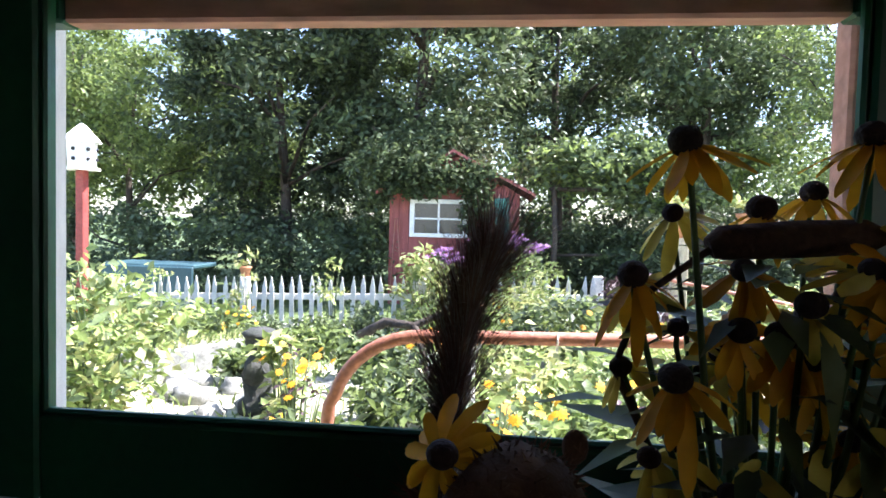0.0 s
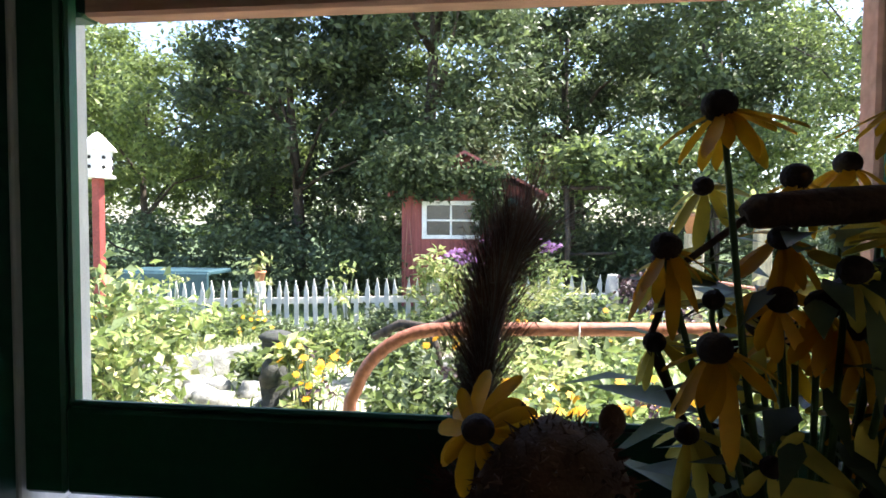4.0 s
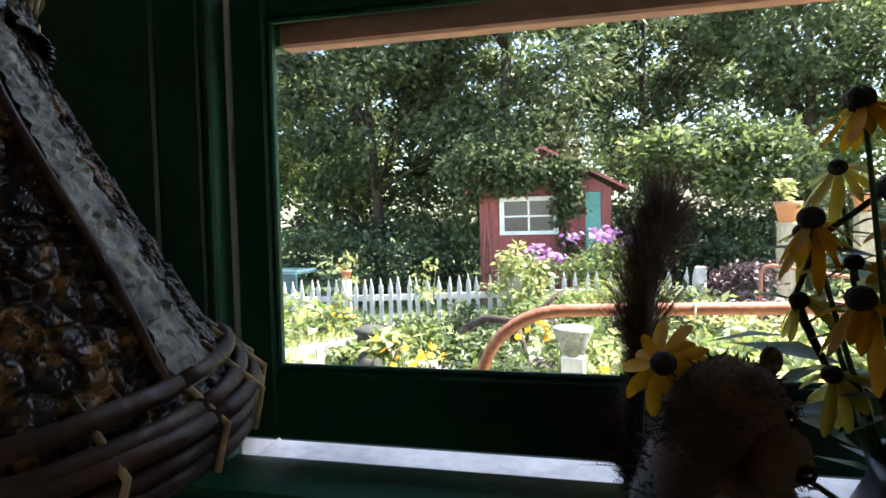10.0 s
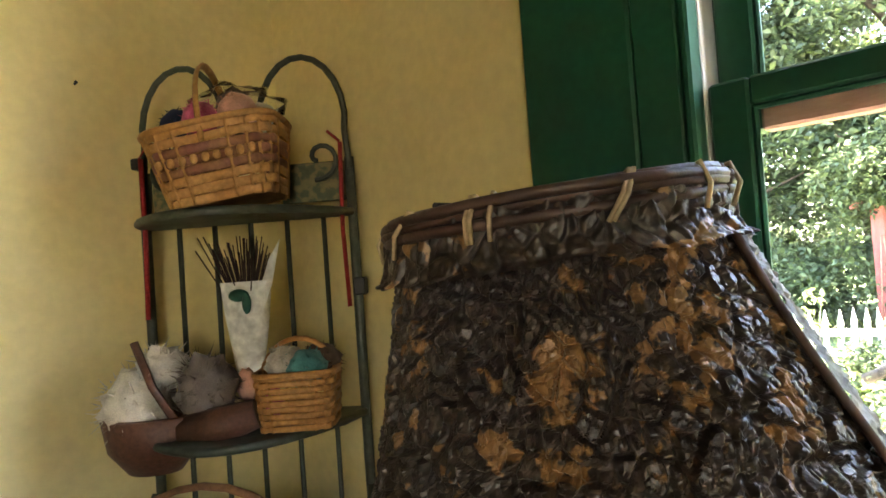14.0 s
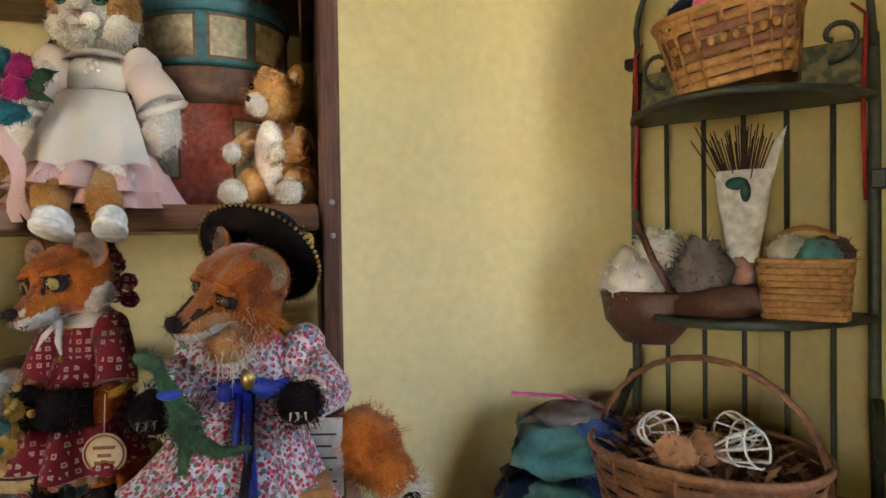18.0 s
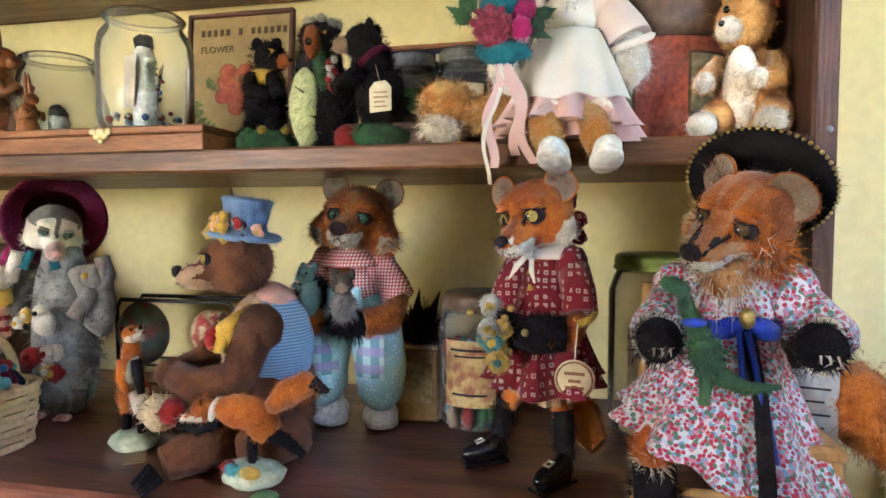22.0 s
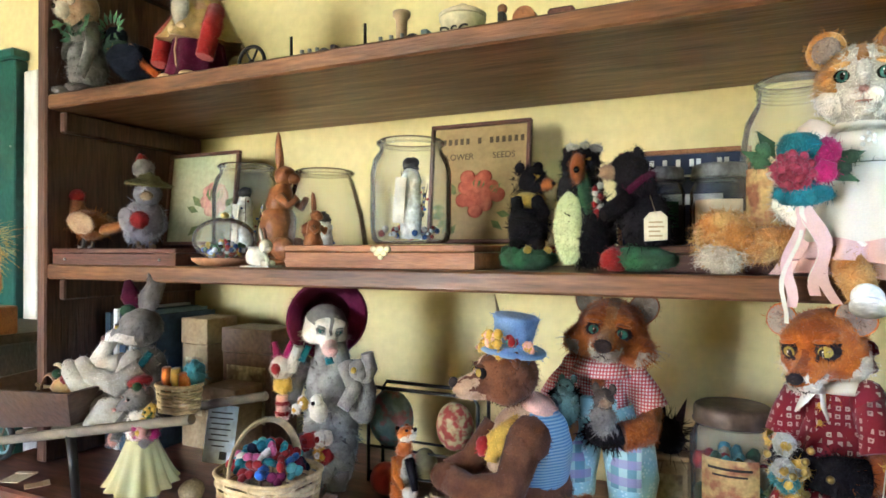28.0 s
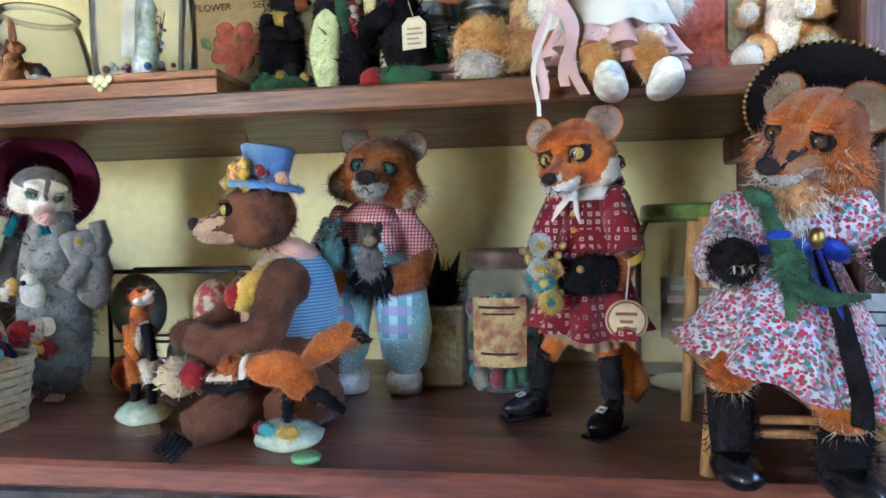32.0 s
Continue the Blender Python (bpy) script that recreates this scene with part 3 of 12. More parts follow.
def clumps(n, c, r, count, spread):
    """Leaf places gathered in clumps within an ellipsoid."""
    out = []
    for _ in range(n):
        d = rng.normal(size=3); d /= np.linalg.norm(d)
        p = np.array(c) + d * np.array(r) * rng.uniform(0.35, 1.0) ** 0.6
        q = rng.normal(size=(count, 3)) * spread * np.array([1, 1, 0.55])
        out.append(p + q)
    return np.concatenate(out)


def tree(x, y, h, rad, mats, label, n=60, count=190, leaf=0.2, trunk=0.14, low=0.25, shares=None, lean=0.0):
    z0 = gz(x, y) - 0.05
    ob = thing("tree", label, "tree", pose(x, y, z0), group="trees behind the garden")
    g = Geo()
    pts = [(lean * h * t + 0.12 * math.sin(5 * t + x), 0.1 * math.sin(4 * t + y), h * 0.85 * t) for t in np.linspace(0, 1, 7)]
    g.tube(pts, [trunk * (1.15 - t) for t in np.linspace(0, 1, 7)], 8)
    for i in range(7):
        a, t = rng.uniform(0, 6.28), rng.uniform(0.25, 0.8)
        b = Vector(pts[int(t * 6)])
        e = b + Vector((math.cos(a) * rad * 0.75, math.sin(a) * rad * 0.75, h * 0.22 * rng.uniform(0.3, 1)))
        m = (b + e) / 2 + Vector((0, 0, 0.12 * h * rng.uniform(-0.3, 0.6)))
        g.tube([b, m, e], [trunk * 0.4, trunk * 0.28, 0.015], 6)
    part("trunk", g, BARK, ob)
    cz = h * (low + 1) / 2
    c = clumps(n, (lean * h * 0.6, 0, cz), (rad, rad, h * (1 - low) / 2), count, rad * 0.13)
    foliage("crown", c[c[:, 2] > h * low * 0.6], leaf, mats, ob, shares=shares)
    return ob


def shrub(name, label, x, y, r, h, mats, n=14, count=60, leaf=0.09, shares=None, z=None, spread=0.2, aspect=0.5, stems=6, category="shrub"):
    z0 = gz(x, y) if z is None else z
    ob = thing(name, label, category, pose(x, y, z0))
    g = Geo()
    for i in range(stems):
        a, q = rng.uniform(0, 6.28), rng.uniform(0.2, 0.8)
        e = Vector((math.cos(a) * r * q, math.sin(a) * r * q, h * rng.uniform(0.6, 0.95)))
        g.tube([(0.1 * e[0], 0.1 * e[1], -0.02), e * 0.5 + Vector((0, 0, 0.08 * h)), e], [0.008, 0.006, 0.003], 5)
    part("stems", g, LEAF_M, ob)
    foliage("leaves", np.maximum(clumps(n, (0, 0, h * 0.55), (r, r, h * 0.45), count, r * spread), [-9, -9, 0.01]), leaf, mats, ob, shares=shares, aspect=aspect)
    return ob


def blossoms(parent, pts, r, material, name="blossoms", k=8):
    g = Geo()
    for p in pts:
        p = Vector(p)
        tilt = Vector((rng.normal() * 0.4, -0.6 + rng.normal() * 0.3, 0.8))
        tilt.normalize()
        a0 = tilt.orthogonal().normalized(); b0 = tilt.cross(a0)
        for i in range(k):
            a = 6.28 * i / k
            g.leaf(p, math.cos(a) * a0 + math.sin(a) * b0, tilt, r, r * 0.55, 0, 0.1)
    return part(name, g, material, parent)


# ---- ground ----
g = Geo()
xs = np.concatenate([[-400, -120, -40], np.arange(-16, 16.1, 0.5), [40, 120, 400]])
ys = np.concatenate([np.arange(0.20, 16.1, 0.4), [20, 30, 60, 150, 600]])
vs = [(x, y, gz(x, y) + (0.03 * noise.noise((x * 0.9, y * 0.9, 0)) if abs(x) < 16 and y < 16 else 0)) for y in ys for x in xs]
nx = len(xs)
g.add(vs, [[j * nx + i, j * nx + i + 1, (j + 1) * nx + i + 1, (j + 1) * nx + i] for j in range(len(ys) - 1) if ys[j] < 9.3 for i in range(nx - 1)], 0, True)
g.add(vs, [[j * nx + i, j * nx + i + 1, (j + 1) * nx + i + 1, (j + 1) * nx + i] for j in range(len(ys) - 1) if ys[j] >= 9.3 for i in range(nx - 1)], 1, True)
g.add([(-400, 0.20, -0.02), (400, 0.20, -0.02), (400, -60, -0.03), (-400, -60, -0.03)], [[3, 2, 1, 0]])
# lawn beyond the fence, with the shade there put into its colour
SHADED_LAWN = mat("rough_lawn", (0.095, 0.135, 0.048), (0.065, 0.095, 0.036), rough=0.95, scale=1.6, fine=14, bump=0.5, dist=0.03, grain=0.35)
solid("ground", g, [EARTH, SHADED_LAWN], "garden ground of sunlit earth and patchy grass, lawn coloured as shaded beyond the fence", kind="structure", category="ground")
n = 16000
px, py = rng.uniform(-9, 6, n), rng.uniform(1.5, 15, n)
blades = np.stack([px, py, [gz(a, b) - 0.01 for a, b in zip(px, py)]], 1)
tagged(foliage("grass", blades, 0.14, [GRASS, LEAF_L], aspect=0.16, flat=-1.6), "uneven sunlit grass and weeds", "grass", kind="stuff")

# ---- trees ----
tree(-2.3, 14.8, 10.5, 3.0, [LEAF_D, LEAF_M], "tall dark green tree over the red shed", n=130, count=210, trunk=0.24, shares=[0.65, 0.35], low=0.18)
tree(-5.6, 14.2, 9.5, 2.4, [LEAF_D, LEAF_M], "dense dark green tree beside the shed", n=95, count=200, trunk=0.16, shares=[0.7, 0.3], low=0.10)
tree(-10.3, 15.5, 7.6, 2.3, [LEAF_L, LEAF_M], "light green locust tree with feathery leaves", n=75, count=170, leaf=0.17, trunk=0.12, shares=[0.7, 0.3], low=0.3)
tree(-8.0, 18.5, 9.0, 2.2, [LEAF_M, LEAF_L], "slim green tree at the wood's edge", n=70, count=170, trunk=0.12)
tree(-13.6, 17.5, 8.4, 2.4, [LEAF_L, LEAF_M], "light green tree at the wood's edge", n=70, count=170, trunk=0.12)
tree(1.4, 18.5, 10.0, 2.5, [LEAF_M, LEAF_D], "tall green tree behind the shed", n=80, count=190, trunk=0.2, low=0.3)
tree(4.6, 15.2, 8.6, 2.3, [LEAF_D, LEAF_M], "dark spreading tree over the arbour", n=70, count=180, trunk=0.2, shares=[0.75, 0.25], low=0.42)
tree(7.0, 12.2, 7.4, 2.1, [LEAF_M, LEAF_L], "young tree with small pale green leaves", n=85, count=150, leaf=0.13, trunk=0.06, low=0.15)
tree(10.5, 16.0, 8.6, 2.6, [LEAF_M, LEAF_D], "green tree at the garden's end", n=70, count=170, trunk=0.15)
tree(-4.0, 21.0, 11.0, 2.8, [LEAF_L, LEAF_M], "sunlit green tree deep in the wood", n=80, count=170, leaf=0.24, trunk=0.2)
tree(-17.5, 22.0, 9.0, 3.0, [LEAF_L, LEAF_M], "sunlit green tree deep in the wood", n=70, count=170, leaf=0.24, trunk=0.2)
tree(7.8, 21.5, 9.5, 3.0, [LEAF_L, LEAF_M], "sunlit green tree deep in the wood", n=80, count=170, leaf=0.24, trunk=0.2)
tree(-11.5, 25.0, 9.5, 3.2, [LEAF_M, LEAF_L], "green tree deep in the wood", n=70, count=170, leaf=0.26, trunk=0.2)
tree(2.5, 26.0, 11.5, 3.2, [LEAF_M, LEAF_L], "green tree deep in the wood", n=70, count=170, leaf=0.26, trunk=0.2)
c = np.concatenate([clumps(60, (x, 32, 2.4), (5.5, 1.5, 3.2), 90, 0.7) for x in (-27, -17, -7, 3, 13, 22)])
tagged(foliage("far_woods", np.maximum(c, [-99, 0, -0.4]), 0.42, [LEAF_M, LEAF_L]), "hazy green wood edge far behind the garden", "woods", kind="stuff")
c = np.concatenate([clumps(34, (x, 17.0 + 0.6 * math.sin(x), 1.0), (1.5, 0.8, 1.5), 90, 0.34) for x in (-5.6, -3.6, -1.2, 1.0, 3.2, 5.2, 7.4, 9.6, 12.0)] + [clumps(26, (x, y, 0.6), (1.5, 0.8, 1.0), 110, 0.28) for x, y in ((-8.5, 12.5), (-6.2, 12.2), (-4.2, 12.6), (1.8, 13.4), (3.4, 12.6), (5.6, 11.4), (-11.5, 13.5), (8.0, 10.5))])
tagged(foliage("undergrowth", np.maximum(c, [-99, 0, -0.4]), 0.15, [LEAF_D, LEAF_M], shares=[0.8, 0.2]), "dark undergrowth below the trees", "undergrowth", kind="stuff")

# ---- red shed ----
shed = thing("shed", "small barn-red garden shed overgrown with vines", "shed", pose(-1.1, 13.2, -0.4))
g = Geo()
for i in range(13):
    x = -1.36 + i * 0.205
    g.box((x, -1.2, 0), (x + 0.2, -1.16, 2.42 if i < 4 or i > 8 else 2.6), 0.006)
for x in (-1.36, 1.29):
    g.box((x, -1.16, 0), (x + 0.02, 1.2, 2.45), 0)
part("wall", g, SHEDRED, shed)
g = Geo()
g.add([(-0.05, -1.38, 3.25), (1.62, -1.38, 2.38), (1.62, 1.3, 2.38), (-0.05, 1.3, 3.25), (-0.05, -1.38, 3.31), (1.62, -1.38, 2.44), (1.62, 1.3, 2.44), (-0.05, 1.3, 3.31)],
      [[3, 2, 1, 0], [4, 5, 6, 7], [0, 1, 5, 4], [1, 2, 6, 5], [2, 3, 7, 6], [3, 0, 4, 7]])
g.add([(-0.05, -1.38, 3.25), (-1.62, -1.38, 2.38), (-1.62, 1.3, 2.38), (-0.05, 1.3, 3.25), (-0.05, -1.38, 3.31), (-1.62, -1.38, 2.44), (-1.62, 1.3, 2.44), (-0.05, 1.3, 3.31)],
      [[0, 1, 2, 3], [7, 6, 5, 4], [4, 5, 1, 0], [5, 6, 2, 1], [6, 7, 3, 2], [7, 4, 0, 3]])
part("roof", g, ROOF, shed)
part("gable", Geo().add([(-1.36, -1.19, 2.42), (1.31, -1.19, 2.42), (0, -1.19, 3.22), (-1.36, -1.17, 2.42), (1.31, -1.17, 2.42), (0, -1.17, 3.22)], [[0, 1, 2], [5, 4, 3], [0, 3, 4, 1], [1, 4, 5, 2], [2, 5, 3, 0]]), SHEDRED, shed)
wf = Geo()
for a, b in (((-0.93, -1.25, 1.52), (-0.83, -1.2, 2.30)), ((0.17, -1.25, 1.52), (0.27, -1.2, 2.30)), ((-0.83, -1.25, 2.21), (0.17, -1.2, 2.30)), ((-0.83, -1.25, 1.52), (0.17, -1.2, 1.60)),
             ((-0.35, -1.235, 1.6), (-0.31, -1.2, 2.21)), ((-0.83, -1.235, 1.88), (0.17, -1.2, 1.92))):
    wf.box(a, b, 0.006)
wn = part("window", wf, WHITE, shed, "white framed window of six panes")
part("pane", Geo().box((-0.83, -1.212, 1.6), (0.17, -1.206, 2.21), 0), mat("dark_window_glass", (0.03, 0.035, 0.04), rough=0.08, spec=0.8, bump=0.0), wn)
part("door", Geo().box((0.80, -1.235, 0.9), (1.10, -1.201, 2.35), 0.008), SHEDTEAL, shed, "pale teal door")
part("trellis", Geo().tube([(-1.30, -1.3, 0.3), (-1.22, -1.3, 1.9)], 0.012, 6).tube([(-1.05, -1.3, 0.3), (-1.18, -1.3, 1.9)], 0.012, 6), RUST, shed, "thin red wooden stakes")
c = np.concatenate([clumps(60, (-1.05, -1.1, 3.05), (1.05, 0.7, 0.55), 100, 0.17), clumps(44, (-0.75, -1.45, 2.72), (0.95, 0.18, 0.40), 80, 0.12), clumps(40, (-0.2, -0.6, 3.5), (0.9, 0.7, 0.6), 100, 0.18), clumps(26, (0.40, -1.36, 2.60), (0.38, 0.14, 0.60), 70, 0.11), clumps(10, (0.45, -1.32, 1.7), (0.22, 0.1, 0.6), 60, 0.09), clumps(12, (-1.6, -1.1, 1.6), (0.35, 0.3, 1.1), 70, 0.15)])
part("vine", Geo().tube([(0.5, -1.25, 0), (0.42, -1.26, 1.5), (0.2, -1.3, 2.8)], [0.02, 0.018, 0.01], 6), BARK, shed)
foliage("vine_leaves", c, 0.13, [LEAF_D, LEAF_M], shed, "vine leaves hanging over the roof")
# vine-covered arbour beside the shed
arb = thing("arbour", "rough wooden arbour under a flat layer of vines", "arbour", pose(2.5, 12.2, gz(2.5, 12.2)))
for x, y in ((-1.6, 0), (1.3, 0), (-1.4, 1.2), (1.5, 1.2)):
    part("post", Geo().tube([(x, y, -0.05), (x + 0.05, y, 1.2), (x, y, 2.3)], [0.07, 0.06, 0.05], 7), BARK, arb)
part("crossbar", Geo().tube([(-1.7, 0, 2.25), (1.5, 0, 2.28)], 0.045, 6).tube([(-1.6, 0.1, 0.9), (0.2, 0.1, 0.95)], 0.03, 6), BARK, arb)
foliage("vine_leaves", np.concatenate([clumps(70, (-0.1, 0.3, 2.75), (2.3, 1.0, 0.55), 80, 0.2), clumps(25, (0.6, -0.3, 2.2), (1.4, 0.4, 0.35), 60, 0.15)]), 0.17, [LEAF_M, LEAF_D, LEAF_L], arb, shares=[0.5, 0.3, 0.2], flat=0.1)

# ---- picket fence ----
fence = thing("picket_fence", "white picket fence with pointed pickets, flower pots on its posts", "fence", pose(-5.9, 8.15, -0.42))
slope = 0.30 / 7.15


def on_fence(u):
    return Vector((u, -0.55 * u / 7.15, slope * u))


pick = None
for i in range(48):
    u = 0.02 + i * 0.149
    if pick is None:
        g = Geo()
        g.add([(-0.032, -0.01, 0.1), (0.032, -0.01, 0.1), (0.032, -0.01, 0.76), (0, -0.01, 0.92), (-0.032, -0.01, 0.76),
               (-0.032, 0.01, 0.1), (0.032, 0.01, 0.1), (0.032, 0.01, 0.76), (0, 0.01, 0.92), (-0.032, 0.01, 0.76)],
              [[0, 1, 2, 3, 4], [9, 8, 7, 6, 5], [0, 5, 6, 1], [1, 6, 7, 2], [2, 7, 8, 3], [3, 8, 9, 4], [4, 9, 5, 0]])
        pick = part("picket", g, PICKET, fence)
        ob = pick
    else:
        ob = new("picket", pick.data); ob.parent = fence
    ob.location = on_fence(u) + Vector((0, -0.035, rng.uniform(-0.015, 0.015)))
    ob.rotation_euler = (rng.normal() * 0.01, rng.normal() * 0.02, 0)
for z in (0.18, 0.62):
    a, b = on_fence(0), on_fence(7.15)
    m = Matrix.Translation(a + Vector((0, 0, z))) @ (b - a).to_track_quat('X', 'Z').to_matrix().to_4x4()
    part("rail", Geo().box((0, -0.02, -0.045), ((b - a).length, 0.02, 0.045), 0.004, m=m), PICKET, fence)
for u in (2.08, 4.72, 7.1):
    p = on_fence(u)
    part("fence_post", Geo().box(p + Vector((-0.06, 0.021, -0.05)), p + Vector((0.06, 0.14, 0.90)), 0.006), PICKET, fence)


def plant_pot(x, y, z, r, h, label, leafy=0):
    ob = thing("flower_pot", label, "flower pot", pose(x, y, z), group="pots on the posts")
    part("pot", Geo().lathe([(0.0, 0.0), (r * 0.62, 0.0), (r * 0.9, h * 0.78), (r * 1.02, h * 0.79), (r * 1.05, h), (r * 0.92, h), (r * 0.85, h * 0.85), (0, h * 0.85)], 18), TERRA, ob)
    if leafy:
        foliage("leaves", clumps(leafy, (0, 0, h + 0.12), (r * 1.2, r * 1.2, 0.14), 14, 0.05), 0.13, [LEAF_Y, LEAF_L], ob, aspect=0.6)
    return ob


p = on_fence(2.08)
plant_pot(-5.9 + p[0], 8.15 + p[1] + 0.08, -0.42 + p[2] + 0.90, 0.085, 0.15, "small terracotta flower pot on a fence post", 2)
p = on_fence(4.72)
plant_pot(-5.9 + p[0], 8.15 + p[1] + 0.08, -0.42 + p[2] + 0.90, 0.085, 0.15, "small terracotta flower pot on a fence post", 2)
for x, y, zt in ((2.40, 8.4, 1.31), (3.75, 9.6, 1.42)):
    solid("garden_post", Geo().box((x - 0.11, y - 0.11, gz(x, y) - 0.1), (x + 0.11, y + 0.11, zt), 0.012), POSTWOOD, "square weathered wooden post holding a flower pot", "post")
    plant_pot(x, y, zt, 0.17, 0.28, "large terracotta pot with pale leaves on a post", 5)
# low arched wire border
g = Geo()
for i in range(16):
    x = 0.95 + i * 0.16
    g.tube([(x + 0.09 * math.cos(a) , 6.9, gz(x, 6.9) + 0.42 + 0.14 * math.sin(a)) for a in np.linspace(0, math.pi, 9)], 0.006, 5)
    g.tube([(x - 0.09, 6.9, gz(x, 6.9)), (x - 0.09, 6.9, gz(x, 6.9) + 0.42)], 0.006, 5)
solid("wire_border", g, WHITE, "low white wire border fence with arched tops", "fence")
g = Geo()
g.tube([(1.55, 6.2, 0.0), (1.55, 6.2, 0.82), (1.58, 6.2, 0.88), (1.66, 6.2, 0.90), (2.6, 6.0, 0.74), (4.2, 5.7, 0.5)], 0.02, 8)
solid("tubular_gate", g, RUST, "rusty tubular garden gate standing open", "gate")

# ---- bird house, trough, statue, birdbath ----
bh = thing("bird_house", "white six-sided bird house on a red post", "bird house", pose(-3.545, 4.2, gz(-3.5, 4.2)))
z = 1.81
part("post", Geo().box((-0.036, -0.036, -0.1), (0.036, 0.036, z + 0.01), 0.006), mat("red_post", (0.30, 0.06, 0.05), rough=0.6), bh, "red painted post")
b = part("house", Geo().lathe([(0, z + 0.01), (0.15, z + 0.01), (0.15, z + 0.03), (0.115, z + 0.035), (0.125, z + 0.25), (0, z + 0.25)], 6, smooth=False), WHITE, bh)
part("roof", Geo().lathe([(0.0, z + 0.25), (0.165, z + 0.24), (0.155, z + 0.26), (0.035, z + 0.38), (0.0, z + 0.40)], 6, smooth=False), WHITE, bh)
for k in range(6):
    a = math.radians(60 * k + 30)
    for zz in (0.10, 0.18):
        part("entrance", Geo().ball((0.109 * math.cos(a), 0.109 * math.sin(a), z + zz), (0.016, 0.016, 0.016), seg=8, rings=6), BLACK, b)
tr = thing("stone_trough", "long pale stone planting trough filled with moss", "planter", pose(-3.0, 4.95, gz(-3, 4.9), 0, 0, 52))
g = Geo().box((-0.62, -0.19, 0), (0.62, 0.19, 0.28), 0.015)
part("trough", g, STONE, tr)
foliage("moss", np.stack([rng.uniform(-0.56, 0.56, 500), rng.uniform(-0.15, 0.15, 500), rng.uniform(0.27, 0.30, 500)], 1), 0.07, [LEAF_L, LEAF_Y], tr, flat=-1.0, aspect=0.3)
g = Geo().lathe([(0, 0), (0.15, 0), (0.15, 0.10), (0.10, 0.14), (0.12, 0.30), (0.10, 0.45), (0.06, 0.52), (0.05, 0.54)], 14)
g.ball((0, 0, 0.64), (0.105, 0.11, 0.105), lump=0.2); g.ball((0, 0.01, 0.69), (0.125, 0.13, 0.06), lump=0.2)
g.ball((0.0, -0.09, 0.36), (0.09, 0.05, 0.11), lump=0.3)
solid("garden_statue", g, DARKSTONE, "weathered dark stone bust among the flowers", "statue", m=pose(-1.83, 3.8, gz(-1.8, 3.8)) @ Matrix.Diagonal((1, 1, 0.86, 1)))
bb = thing("birdbath", "pale concrete birdbath bowl on a square pedestal", "birdbath", pose(-0.21, 2.5, gz(-0.2, 2.5)))
part("pedestal", Geo().box((-0.062, -0.062, -0.02), (0.062, 0.062, 0.74), 0.012), WHITE_OLD, bb)
part("bowl", Geo().lathe([(0.0, 0.71), (0.055, 0.72), (0.075, 0.80), (0.10, 0.86), (0.105, 0.88), (0.09, 0.88), (0.06, 0.84), (0, 0.83)], 20), STONE, bb)
# pipe rail close outside the window
zt = 1.238
g = Geo()
pts = [(-0.345, 0.5, 0.0), (-0.34, 0.5, 0.95), (-0.325, 0.5, 1.10)]
pts += [(-0.145 - 0.175 * math.cos(a), 0.5, 1.08 + (zt - 1.08) * math.sin(a)) for a in np.linspace(0.25, math.pi / 2, 9)]
pts += [(0.1, 0.512, zt + 0.004), (0.6, 0.53, zt + 0.012), (1.6, 0.56, zt + 0.02), (1.8, 0.57, zt - 0.03), (1.86, 0.57, zt - 0.15), (1.86, 0.57, 0.0)]
pr = thing("pipe_rail", "bent rusty red iron pipe rail outside the window", "rail", pose(0, 0, gz(0, 0.5)))
part("pipe", Geo().tube([Vector(p) - Vector((0, 0, gz(0, 0.5))) for p in pts], 0.0125, 14), RUST, pr)
for x in (-0.055, 0.094, 0.42):
    part("wire_tie", Geo().tube([(x, 0.511 - 0.013, zt - 0.02 + 0.02), (x, 0.5, zt + 0.035), (x + 0.001, 0.525, zt + 0.03), (x, 0.52, zt + 0.0)], 0.0016, 5), WHITE, pr)

# ---- flower beds ----
shrub("shrub", "tall leafy shrub with yellow-green leaves by the window", -2.55, 3.0, 0.55, 1.25, [LEAF_L, LEAF_M, LEAF_Y], n=36, count=55, leaf=0.10, shares=[0.5, 0.3, 0.2])
shrub("shrub", "rose bush with pale yellow-green leaves", -1.15, 7.6, 0.42, 1.35, [LEAF_Y, LEAF_L], n=20, count=45, leaf=0.11)
shrub("shrub", "dry purple-brown leaved shrub by the fence end", 1.72, 7.3, 0.45, 1.02, [LEAF_P], n=26, count=70, leaf=0.08)
gb = shrub("flower_clump", "tall phlox with violet blossom by the shed", 0.15, 10.6, 0.75, 1.25, [LEAF_M, LEAF_L], n=26, count=50, leaf=0.13, category="flowers")
blossoms(gb, clumps(12, (0, -0.2, 1.3), (0.75, 0.4, 0.16), 9, 0.07), 0.06, PURPLE, k=5)
gb = shrub("flower_clump", "violet flowers under the shed window", -1.3, 11.3, 0.55, 1.05, [LEAF_M, LEAF_D], n=18, count=50, leaf=0.12, category="flowers")
blossoms(gb, clumps(8, (0.2, -0.2, 1.05), (0.5, 0.4, 0.2), 9, 0.07), 0.06, PURPLE, k=5)
